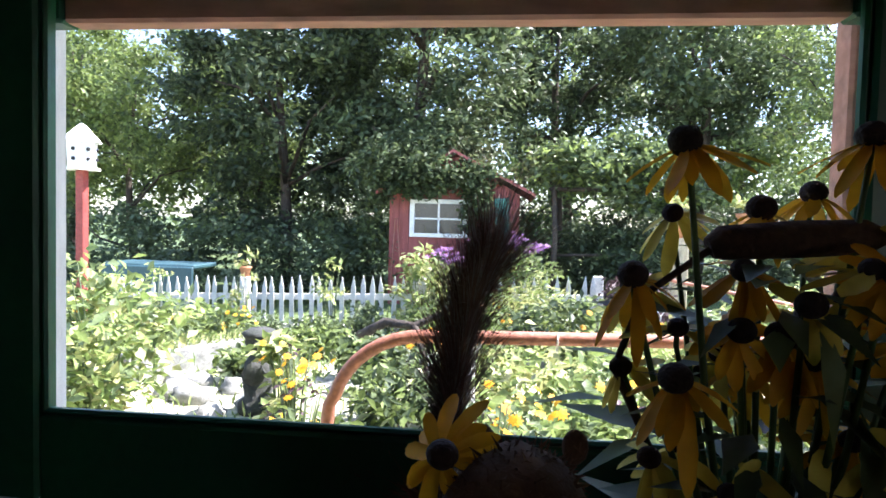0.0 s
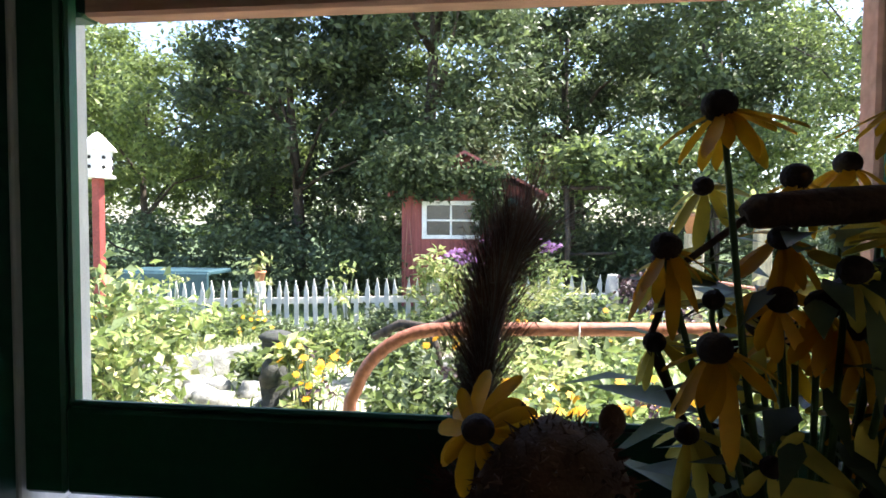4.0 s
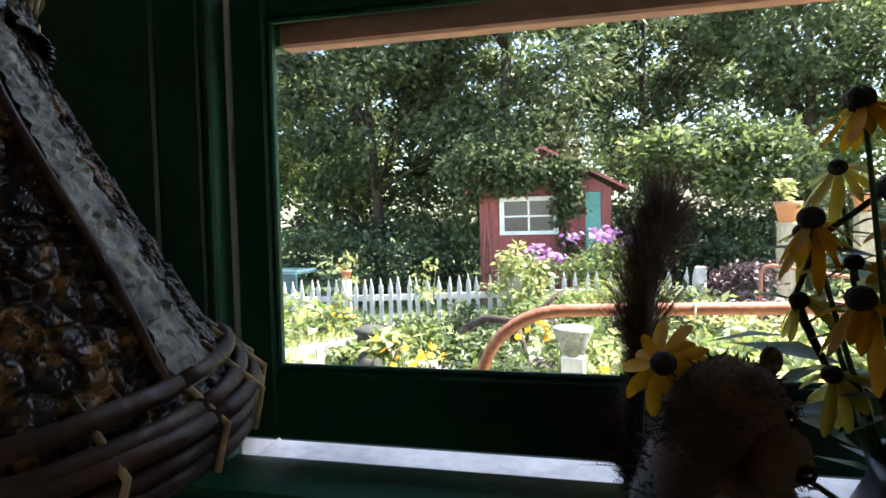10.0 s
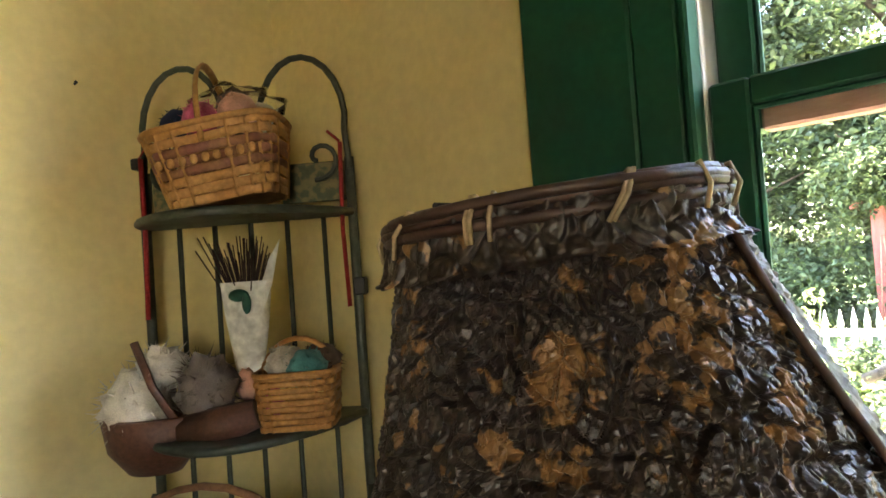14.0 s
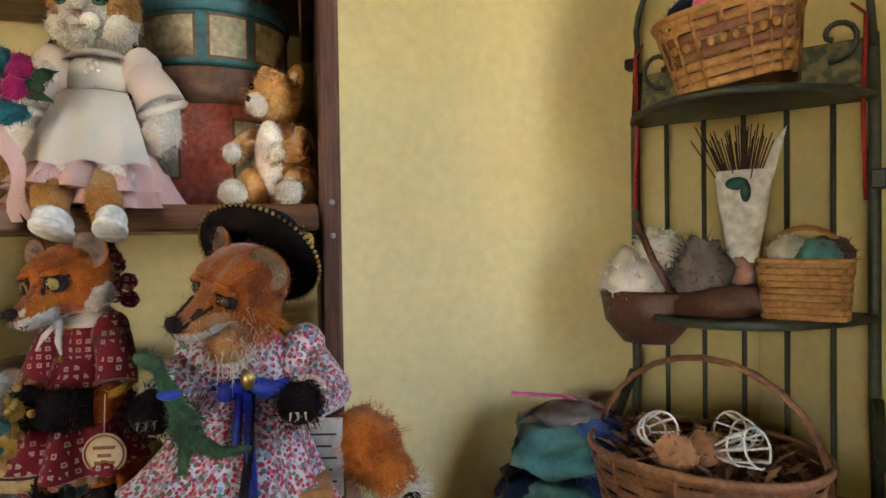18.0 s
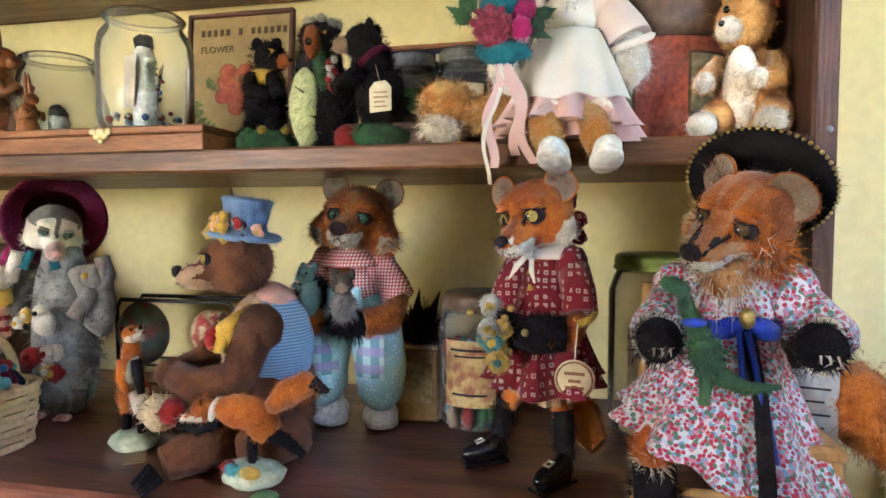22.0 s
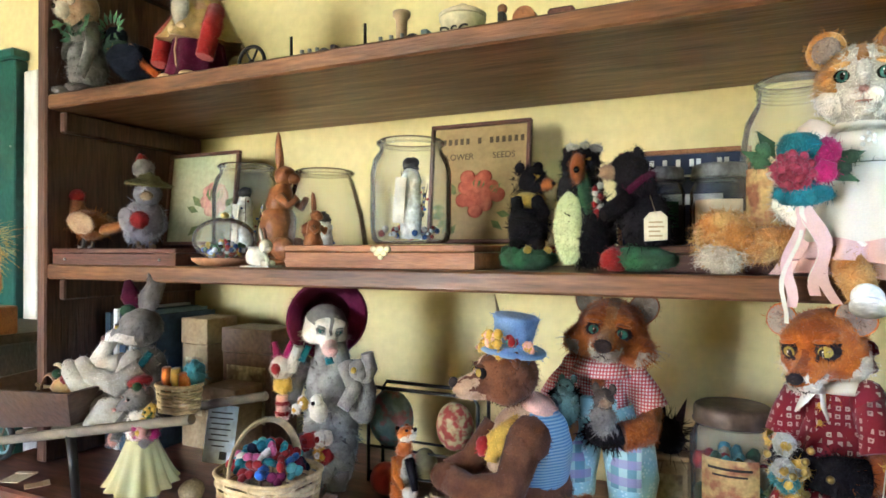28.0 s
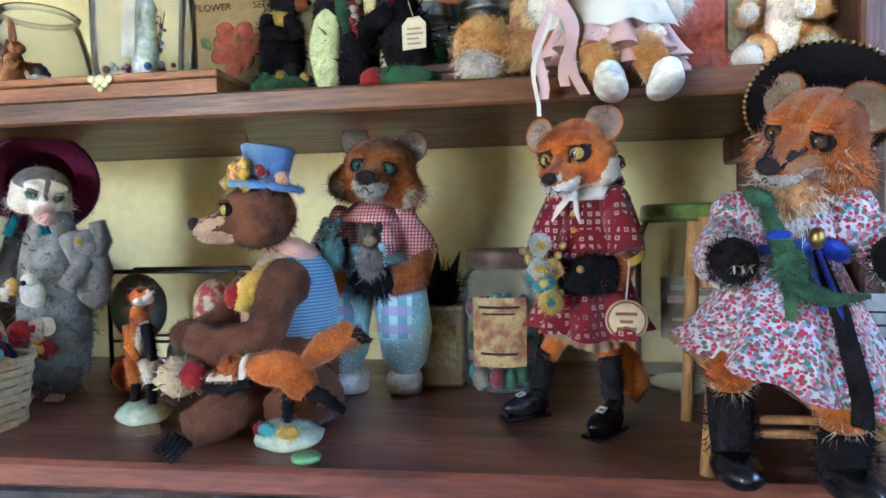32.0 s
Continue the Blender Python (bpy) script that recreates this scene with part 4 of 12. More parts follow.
BEDS = [(-1.05, 2.6, 0.42, 0.62), (-0.55, 1.9, 0.36, 0.62), (-0.75, 3.6, 0.5, 0.75), (0.25, 2.2, 0.42, 0.70), (0.75, 2.9, 0.5, 0.72), (0.2, 3.6, 0.5, 0.7),
        (-1.6, 2.5, 0.36, 0.5), (-2.3, 4.6, 0.4, 0.45), (-0.2, 4.8, 0.55, 0.75), (1.1, 4.4, 0.5, 0.7), (-1.2, 5.0, 0.5, 0.65), (-2.2, 6.3, 0.5, 0.6),
        (-3.6, 6.6, 0.5, 0.55), (-4.6, 5.6, 0.6, 0.9), (0.6, 5.8, 0.5, 0.8), (-0.4, 6.5, 0.5, 0.7), (1.5, 3.4, 0.5, 0.85), (2.1, 5.0, 0.6, 0.8), (-3.5, 3.6, 0.45, 0.85),
        (-0.25, 1.25, 0.26, 0.62), (0.45, 1.45, 0.28, 0.72), (-0.85, 1.5, 0.22, 0.45), (2.6, 4.0, 0.6, 0.9), (-4.2, 7.4, 0.5, 0.5), (-5.6, 7.2, 0.5, 0.7), (3.2, 6.6, 0.6, 0.9)]
for i, (x, y, r, h) in enumerate(BEDS):
    if -2.7 < x < 0.1 and 1.8 < y < 6.4:      # low, sparse planting round the stones
        r, h = r * 0.72, h * 0.62
    mats = [[LEAF_M, LEAF_L], [LEAF_L, LEAF_Y], [LEAF_M, LEAF_D, LEAF_L], [LEAF_L, LEAF_M]][i % 4]
    sb = shrub("garden_plant", ["leafy green flower-bed plant in the sun", "pale yellow-green flower-bed plant in the sun", "dense green flower-bed plant", "light green flower-bed plant in the sun"][i % 4], x, y, r, h, mats, n=int(16 + 22 * r), count=42, leaf=0.075 + 0.012 * y ** 0.5, category="plant")
    if i % 3 == 0:
        blossoms(sb, clumps(6, (0, -0.05, h * 0.8), (r, r, h * 0.25), 3, 0.1), 0.032, YELLOW)
for i in range(15):      # rank growth along the fence
    x = -5.5 + 0.47 * i + 0.2 * math.sin(i * 2.3)
    y = 7.85 - 0.077 * (x + 5.9) - 0.25
    tall = i % 3 == 1
    shrub("garden_plant", "thin tall stems with small leaves in front of the fence" if tall else "leafy green weeds along the foot of the fence", x, y, 0.22 if tall else 0.34, (1.15 if tall else 0.50) + 0.1 * math.sin(i), [[LEAF_M, LEAF_L], [LEAF_L, LEAF_Y], [LEAF_M, LEAF_D]][i % 3], n=9 if tall else 26, count=16 if tall else 34, leaf=0.085, stems=7, category="plant")
shrub("garden_plant", "bright yellow-green leafy plant beside the stone bust", -1.58, 3.55, 0.17, 0.66, [LEAF_Y, LEAF_L], n=16, count=16, leaf=0.12, category="plant")
for x, y, r, h in ((-0.95, 2.15, 0.16, 0.80), (-0.30, 2.9, 0.2, 0.95), (-1.30, 3.1, 0.18, 0.7), (0.55, 1.9, 0.2, 0.9), (-0.05, 1.7, 0.16, 0.85)):
    sb = shrub("garden_plant", "straggling flower stems with brown seed heads and yellow flowers", x, y, r, h, [LEAF_M, LEAF_L, LEAF_P], n=12, count=14, leaf=0.06, stems=12, category="plant")
    blossoms(sb, clumps(5, (0, -0.05, h * 0.85), (r, r, h * 0.2), 2, 0.06), 0.026, YELLOW)
sb = shrub("grass_clump", "tall feathery light green grasses", 0.25, 6.9, 0.55, 0.85, [LEAF_L, LEAF_Y], n=30, count=40, leaf=0.3, aspect=0.06, category="plant")
g = Geo()
for i in range(34):
    x, y = rng.uniform(-2.9, 0.6), rng.uniform(2.6, 6.2)
    g.ball((x, y, gz(x, y) + 0.03), (rng.uniform(0.08, 0.2), rng.uniform(0.08, 0.16), 0.09), lump=0.5, seg=10, rings=7)
solid("bed_stones", g, STONE, "pale rounded field stones edging the flower bed", "stones", kind="stuff")
g = Geo()
for i, (x, y, w) in enumerate(((-2.6, 3.2, 0.5), (-2.2, 3.35, 0.42), (-2.45, 2.95, 0.4))):
    g.box((-w / 2, -0.12, 0), (w / 2, 0.12, 0.04), 0.008, m=pose(x, y, gz(x, y) + 0.01 * i, 0, 0, 12 * i))
solid("old_planks", g, RED_OLD, "old reddish boards lying on the path", "boards", kind="stuff")
g = Geo().tube([(-1.5, 5.6, 0.25), (-1.2, 5.5, 0.42), (-0.9, 5.45, 0.40), (-0.6, 5.5, 0.55), (-0.45, 5.5, 0.70)], [0.05, 0.05, 0.04, 0.03, 0.012], 7).tube([(-0.9, 5.45, 0.40), (-0.8, 5.3, 0.2), (-0.75, 5.3, -0.1)], [0.04, 0.035, 0.03], 7)
solid("driftwood", g, BARK, "gnarled dark driftwood branch among the plants", "branch")
solid("tarp", Geo().box((-7.1, 9.5, -0.4), (-5.4, 9.55, 0.55), 0.02).box((-7.1, 9.55, 0.5), (-5.4, 10.4, 0.58), 0.02), TARPBLUE, "faded blue panels behind the fence", "panel")

# ---- table under the window ----
TABLE = mat("dark_table_wood", (0.10, 0.055, 0.035), (0.055, 0.03, 0.02), rough=0.45, scale=6, fine=40, stretch=(0.6, 6, 6), grain=0.25)
TZ = 1.04
tb = thing("side_table", "dark wooden table standing below the window", "table", pose(-0.05, -0.36, 0))
part("tabletop", Geo().box((-0.67, -0.235, TZ - 0.03), (0.67, 0.215, TZ), 0.005), TABLE, tb)
for x in (-0.62, 0.62):
    for y in (-0.19, 0.17):
        part("leg", Geo().box((x - 0.025, y - 0.025, 0.0), (x + 0.025, y + 0.025, TZ - 0.031), 0.004), TABLE, tb)

# ---- lamp with a bark shade ----
BARKSHADE = bpy.data.materials.new("rough_tree_bark")
BARKSHADE.use_nodes = True
nt = BARKSHADE.node_tree
bs = nt.nodes["Principled BSDF"]
tc = nt.nodes.new("ShaderNodeTexCoord")
lich, fin = nt.nodes.new("ShaderNodeTexNoise"), nt.nodes.new("ShaderNodeTexNoise")
lich.inputs["Scale"].default_value, lich.inputs["Detail"].default_value = 62, 9
fin.inputs["Scale"].default_value, fin.inputs["Detail"].default_value = 190, 5
for q in (lich, fin):
    nt.links.new(tc.outputs["Object"], q.inputs["Vector"])
r1 = nt.nodes.new("ShaderNodeValToRGB")
r1.color_ramp.elements[0].position, r1.color_ramp.elements[0].color = 0.30, (0.012, 0.008, 0.006, 1)
r1.color_ramp.elements[1].position, r1.color_ramp.elements[1].color = 0.70, (0.070, 0.050, 0.038, 1)
nt.links.new(fin.outputs[0], r1.inputs[0])
r2 = nt.nodes.new("ShaderNodeMapRange")
r2.inputs[1].default_value, r2.inputs[2].default_value = 0.965, 1.0
patch = nt.nodes.new("ShaderNodeTexNoise")
patch.inputs["Scale"].default_value, patch.inputs["Detail"].default_value = 13, 3
nt.links.new(tc.outputs["Object"], patch.inputs["Vector"])
both = nt.nodes.new("ShaderNodeMath"); both.operation = 'MULTIPLY_ADD'
both.inputs[1].default_value = 0.75
nt.links.new(patch.outputs[0], both.inputs[0]); nt.links.new(lich.outputs[0], both.inputs[2])
nt.links.new(both.outputs[0], r2.inputs[0])
mx = nt.nodes.new("ShaderNodeMix"); mx.data_type = 'RGBA'
mx.inputs[7].default_value = (0.27, 0.145, 0.055, 1)
nt.links.new(r2.outputs[0], mx.inputs[0]); nt.links.new(r1.outputs[0], mx.inputs[6]); nt.links.new(mx.outputs[2], bs.inputs["Base Color"])
bs.inputs["Roughness"].default_value, bs.inputs["Specular IOR Level"].default_value = 0.31, 0.6
bp = nt.nodes.new("ShaderNodeBump"); bp.inputs["Strength"].default_value, bp.inputs["Distance"].default_value = 0.5, 0.002
nt.links.new(fin.outputs[0], bp.inputs["Height"]); nt.links.new(bp.outputs[0], bs.inputs["Normal"])
TWIG = mat("brown_twigs", (0.095, 0.052, 0.038), (0.05, 0.03, 0.024), rough=0.45, scale=30, fine=120, grain=0.3, bump=0.2)
CORD = mat("straw_cord", (0.55, 0.42, 0.25), rough=0.7, scale=30, fine=200)
SEAMSTRIP = mat("pale_inner_bark", (0.46, 0.47, 0.44), (0.15, 0.15, 0.14), rough=0.6, scale=60, fine=160, bump=0.4, grain=0.3, contrast=(0.35, 0.65))

LX, LY = -0.463, -0.529
lampo = thing("table_lamp", "table lamp with a conical tree-bark shade laced with twigs", "lamp", pose(LX, LY, TZ))
ZB, ZT = 1.308 - TZ, 1.522 - TZ


BC = Vector((0.030, 0.018))       # the lower rim stands off the upper one's axis


def shade_r(z):
    t = (z - ZB) / (ZT - ZB)
    return 0.176 + (0.097 - 0.176) * t - 0.004 * math.sin(math.pi * t)


def on_shade(a, z, grow=0.0):
    t = max(0.0, min(1.0, (z - ZB) / (ZT - ZB)))
    sq = 1 + 0.025 * math.cos(4 * (a - math.radians(80)))
    r = (shade_r(z) if z < ZT else 0.097) * sq + grow
    x, y = BC[0] * (1 - t) + r * math.cos(a), BC[1] * (1 - t) + r * math.sin(a)
    return (x, y, z + 0.085 * (0.82 * x + 0.56 * y))     # the shade hangs a little askew


def bark_depth(a, z):
    """Relief of furrowed bark: flat, stepped plates with sharp edges between deep cracks."""
    w = noise.noise(Vector((a * 5.0, z * 34, 0.3)))
    p = Vector((a * 10.5 + w * 0.5, z * 74 + w * 0.6, 0.0))
    d, at = noise.voronoi(p)
    level = 0.5 + 0.5 * noise.noise(at[0] * 3.71)
    edge = min(1.0, max(0.0, (d[1] - d[0] - 0.05) * 7.0))
    tilt = (p - at[0]).dot(Vector((math.sin(level * 40), math.cos(level * 40), 0)))
    p2 = Vector((a * 25 + w, z * 185 + w, 3.0))
    d2, at2 = noise.voronoi(p2)
    e2 = min(1.0, (d2[1] - d2[0]) * 6.0)
    flake = 0.5 + 0.5 * noise.noise(at2[0] * 5.3)
    return 0.0058 * edge * (0.30 + 0.70 * level) + 0.0016 * tilt * edge + 0.0020 * e2 * flake + 0.0003 * noise.noise(Vector((a * 70, z * 480, 1)))


g = Geo()
na, nz = 760, 240
vs = []
for j in range(nz + 1):
    z = ZB + (ZT - ZB) * j / nz
    for i in range(na):
        a = 2 * math.pi * i / na
        vs.append(on_shade(a, z, bark_depth(a if a < math.pi else a - 2 * math.pi, z) * (1.0 if 0 < j < nz else 0.3) - 0.004))
g.add(vs, [[j * na + i, j * na + (i + 1) % na, (j + 1) * na + (i + 1) % na, (j + 1) * na + i] for j in range(nz) for i in range(na)], 0, False)
part("shade", g, BARKSHADE, lampo, "rough brown bark shade with orange lichen")
g = Geo()
vs, nz = [], 26
for j in range(nz + 1):
    z = 1.512 - TZ + 0.030 * j / nz
    for i in range(na):
        a = 2 * math.pi * i / na
        vs.append(on_shade(a, z + 0.003 * noise.noise((a * 4, 0, 0)) * (1 - j / nz), 0.005 - 0.003 * j / nz + bark_depth((a if a < math.pi else a - 2 * math.pi) + 3, z) * 0.8 + (0.0025 if j < 2 else 0)))
g.add(vs, [[j * na + i, j * na + (i + 1) % na, (j + 1) * na + (i + 1) % na, (j + 1) * na + i] for j in range(nz) for i in range(na)], 0, True)
part("collar", g, BARKSHADE, lampo)


def hoop(r, z, rad, wob, seed, k=48):
    out = []
    for a in np.linspace(0, 2 * math.pi, k):
        x, y, zz = on_shade(a, z, r + wob * math.sin(3 * a + seed))
        out.append((x, y, zz + wob * math.sin(2 * a + 2 * seed)))
    return out


for i, (r, z) in enumerate(((0.0045, 1.536 - TZ), (0.0045, 1.5415 - TZ), (0.002, 1.547 - TZ), (0.007, 1.5445 - TZ), (-0.003, 1.545 - TZ))):
    part("rim_twig", Geo().tube(hoop(r, z, 0, 0.0012, i * 1.7), 0.0031, 7), TWIG, lampo)
for i, (r, z) in enumerate(((0.003, ZB + 0.002), (0.007, ZB + 0.010), (0.007, ZB + 0.018), (0.005, ZB + 0.026), (0.0, ZB - 0.005))):
    part("rim_twig", Geo().tube(hoop(r, z, 0, 0.002, i * 1.3), 0.0046, 7), TWIG, lampo)
for i in range(17):
    a = 2 * math.pi * i / 17 + 0.15 * math.sin(i * 2.1)
    da = 0.12 if i % 3 == 0 else 0.02
    z0, z1 = 1.527 - TZ, 1.5495 - TZ
    g = Geo()
    for o in ((0, 0.02) if i % 2 else (0,)):
        g.tube([on_shade(a + o, z0, 0.009), on_shade(a + o + da * 0.5, (z0 + z1) / 2, 0.0115), on_shade(a + o + da, z1, 0.006), on_shade(a + o + da, z1 - 0.003, -0.006)], 0.0014, 5)
    part("lacing", g, CORD, lampo)
for i in range(22):
    a = 2 * math.pi * i / 22
    part("lacing", Geo().tube([on_shade(a, ZB - 0.012, 0.0), on_shade(a + 0.02, ZB + 0.008, 0.014), on_shade(a + 0.03, ZB + 0.036, 0.0)], 0.0018, 5), CORD, lampo)
for a in (-0.02, 1.55, 3.12):
    zs = np.linspace(ZB + 0.025, ZT, 12)
    part("seam_twig", Geo().tube([on_shade(a + 0.02 * math.sin(z * 40), z, 0.005) for z in zs], 0.0023, 7), TWIG, lampo)
    g = Geo()
    strip, cols = [], np.linspace(0.02, 0.25, 10)
    for z in np.linspace(ZB + 0.025, ZT, 90):
        for o in cols:
            rag = 0.045 * noise.noise((z * 120, a, o * 11)) * (0.3 + 3.0 * o)
            strip.append(on_shade(a + o + rag, z, (0.0065 if o < 0.2 else 0.004) + 0.0034 * noise.noise((z * 210, o * 42, a)) + 0.0012 * noise.noise((z * 600, o * 110, a))))
    g.add(strip, [[10 * j + i, 10 * j + i + 1, 10 * j + i + 11, 10 * j + i + 10] for j in range(89) for i in range(9)], 0, False)
    part("bark_seam", g, SEAMSTRIP, lampo, "pale grey rough strip along the seam")
part("base", Geo().lathe([(0, 0), (0.075, 0), (0.08, 0.012), (0.045, 0.03), (0.03, 0.09), (0.042, 0.15), (0.022, 0.21), (0.012, 0.24), (0.012, 0.45), (0, 0.45)], 20), BARKSHADE, lampo)
part("spider", Geo().tube([(-0.10, 0, 0.505), (0.10, 0, 0.505)], 0.002, 6).tube([(0, -0.10, 0.505), (0, 0.10, 0.505)], 0.002, 6).tube([(0, 0, 0.44), (0, 0, 0.507)], 0.003, 6), BLACK, lampo)

# ---- squirrel and bouquet on the table ----
SQ_G, SQ_B = felt("grey_squirrel_wool", (0.24, 0.21, 0.18), (0.17, 0.14, 0.12)), felt("brown_squirrel_wool", (0.15, 0.085, 0.055), (0.10, 0.06, 0.04))
TAILW = felt("dark_tail_hair", (0.17, 0.095, 0.07), (0.10, 0.055, 0.045))
EYEB = mat("black_bead", (0.008, 0.008, 0.008), rough=0.08, spec=0.8, bump=0)


def fur(g, c, r, n, length, k=0, keep=None, m=None, width=0.0016, droop=0.25):
    """Loose wool: thin slivers standing off an ellipsoid."""
    c = Vector(c)
    for _ in range(n):
        d = Vector(rng.normal(size=3)); d.normalize()
        if keep and not keep(d):
            continue
        p = c + Vector((d[0] * r[0], d[1] * r[1], d[2] * r[2]))
        e = p + (d + Vector(rng.normal(size=3)) * 0.45 - Vector((0, 0, droop))) * float(length * rng.uniform(0.5, 1.2))
        s = d.orthogonal().normalized() * width
        pts = [p - s, p + s, e]
        if m is not None:
            pts = [m @ q for q in pts]
        g.add(pts, [[0, 1, 2]], k, True)


g = Geo()
g.ball((-0.012, 0.03, 0.105), (0.068, 0.080, 0.115), 0, lump=0.12, seg=20, rings=14)
HX = -0.022
g.ball((HX + 0.010, -0.020, 0.165), (0.052, 0.050, 0.060), 1, lump=0.1, seg=18, rings=12)
g.ball((HX + 0.012, -0.035, 0.225), (0.047, 0.054, 0.046), 1, lump=0.1, seg=20, rings=14)
g.ball((HX + 0.034, -0.074, 0.210), (0.026, 0.030, 0.024), 1, lump=0.1)
g.ball((HX + 0.048, -0.096, 0.207), (0.009, 0.009, 0.007), 2, seg=8, rings=6)
for ex in (-0.010, 0.046):
    g.ball((HX + ex, -0.072 + 0.2 * abs(ex - 0.02), 0.234), 0.0065, 2, seg=8, rings=6)
    g.ball((HX + ex * 1.1, -0.006, 0.262), (0.009, 0.006, 0.012), 1, seg=10, rings=7)
g.tube([(-0.045, -0.04, 0.14), (-0.040, -0.085, 0.15), (-0.020, -0.10, 0.18)], [0.022, 0.018, 0.012], 8, 0)
g.tube([(0.035, -0.04, 0.13), (0.030, -0.085, 0.14), (0.010, -0.10, 0.17)], [0.022, 0.018, 0.012], 8, 0)
fur(g, (-0.005, 0.03, 0.105), (0.074, 0.085, 0.115), 900, 0.010, 0)
fur(g, (HX + 0.012, -0.035, 0.222), (0.047, 0.054, 0.048), 600, 0.007, 1)
tail = [(-0.045, 0.09, 0.03), (-0.072, 0.10, 0.12), (-0.068, 0.105, 0.20), (-0.062, 0.112, 0.263), (-0.052, 0.135, 0.33), (-0.034, 0.155, 0.372)]
trad = [0.010, 0.009, 0.008, 0.008, 0.010, 0.004]
g.tube(tail, trad, 9, 3)
for i in range(7000):
    t = rng.uniform(0.08, 1) * (len(tail) - 1.001)
    j = int(t); f = t - j
    p = Vector(tail[j]).lerp(Vector(tail[j + 1]), f)
    ax = (Vector(tail[j + 1]) - Vector(tail[j])).normalized()
    d = Vector(rng.normal(size=3)) + Vector((-0.5, 0, 0)); d.normalize()
    e = p + (d * 0.80 + ax * 0.95) * float(rng.uniform(0.012, 0.050) * (1.55 if t > 2.4 else 0.75))
    mid = (p + e) / 2 + ax * 0.004
    s = d.orthogonal().normalized() * 0.00042
    g.add([p - s, p + s, mid - s, mid + s, e], [[0, 1, 3, 2], [2, 3, 4]], 3 if rng.random() < 0.7 else 0, True)
for i in range(500):
    p = Vector((-0.085, 0.09, 0.13 + 0.05 * rng.random()))
    e = p + Vector((-0.6 + 0.5 * rng.normal(), 0.4 * rng.normal(), 0.4 + 0.5 * rng.normal())) * float(rng.uniform(0.012, 0.034))
    g.add([p - Vector((0, 0, 0.0005)), p + Vector((0, 0, 0.0005)), e], [[0, 1, 2]], 3, True)
wool_nap(g, [SQ_G, SQ_B, EYEB, TAILW])
solid("felted_squirrel", g, [SQ_G, SQ_B, EYEB, TAILW], "grey and brown felted squirrel with a bushy upright tail", "doll", m=pose(0.02, -0.20, TZ))

STEM = mat("green_stems", (0.055, 0.11, 0.03), (0.04, 0.08, 0.025), rough=0.5, trans=0.15)
CONE = mat("dark_flower_cone", (0.020, 0.012, 0.010), (0.035, 0.018, 0.012), rough=0.8, fine=300, bump=0.5)
CATTAIL = mat("brown_cattail", (0.075, 0.040, 0.028), (0.05, 0.03, 0.022), rough=0.9, fine=200, bump=0.4)
VASEM = mat("dark_glazed_stoneware", (0.05, 0.045, 0.04), (0.035, 0.03, 0.03), rough=0.3)
bq = thing("bouquet", "black-eyed susans, pale yellow flowers and a cattail in a jug", "bouquet", pose(0.19, -0.15, TZ))
part("jug", Geo().lathe([(0, 0), (0.055, 0), (0.075, 0.05), (0.072, 0.10), (0.048, 0.15), (0.052, 0.17), (0.044, 0.168), (0.04, 0.15), (0, 0.14)], 22), VASEM, bq)
O = Vector((0.19, -0.15, TZ))


def susan(p, face, r, petals=12, pm=None, cone=0.014, droop=0.25):
    """A daisy-like flower on a stem that rises from the jug."""
    p, face = Vector(p) - O, Vector(face).normalized()
    top = part("flower", Geo().ball(p + face * cone * 0.3, (cone, cone, cone * 0.9), seg=12, rings=8), CONE, bq, "black-eyed yellow flower")
    g = Geo()
    a0 = face.orthogonal().normalized(); b0 = face.cross(a0)
    for i in range(petals):
        a = 6.283 * i / petals + rng.normal() * 0.14
        if rng.random() < 0.12:
            continue
        d = math.cos(a) * a0 + math.sin(a) * b0 - face * droop * float(rng.uniform(0.3, 2.6))
        d.normalize()
        L, W = r * float(rng.uniform(0.70, 1.12)), r * float(rng.uniform(0.22, 0.32))
        side = d.cross(face).normalized()
        curl = float(rng.uniform(0.4, 1.6))
        pts = []
        for t, w in ((0.12, 0.35), (0.4, 0.85), (0.7, 1.0), (0.9, 0.75), (1.0, 0.25)):
            q = p + d * L * t - face * droop * L * t * t * curl + side * 0.06 * L * math.sin(3 * t + a)
            pts += [q - side * W * w / 2 + face * 0.0015, q, q + side * W * w / 2 + face * 0.0015]
        g.add(pts, [[3 * j + c, 3 * j + c + 1, 3 * j + c + 4, 3 * j + c + 3] for j in range(4) for c in range(2)], 0, True)
    part("petals", g, pm or YELLOW, top)
    b = Vector((0.25 * p[0], 0.25 * p[1], 0.12))
    m = (p + b) / 2 + Vector((0.3 * (p[0] - b[0]), 0.3 * (p[1] - b[1]), 0.02)) * 0.3
    part("stem", Geo().tube([b, m, p - face * 0.012, p], [0.0028, 0.0025, 0.002, 0.002], 6), STEM, top)
    return top


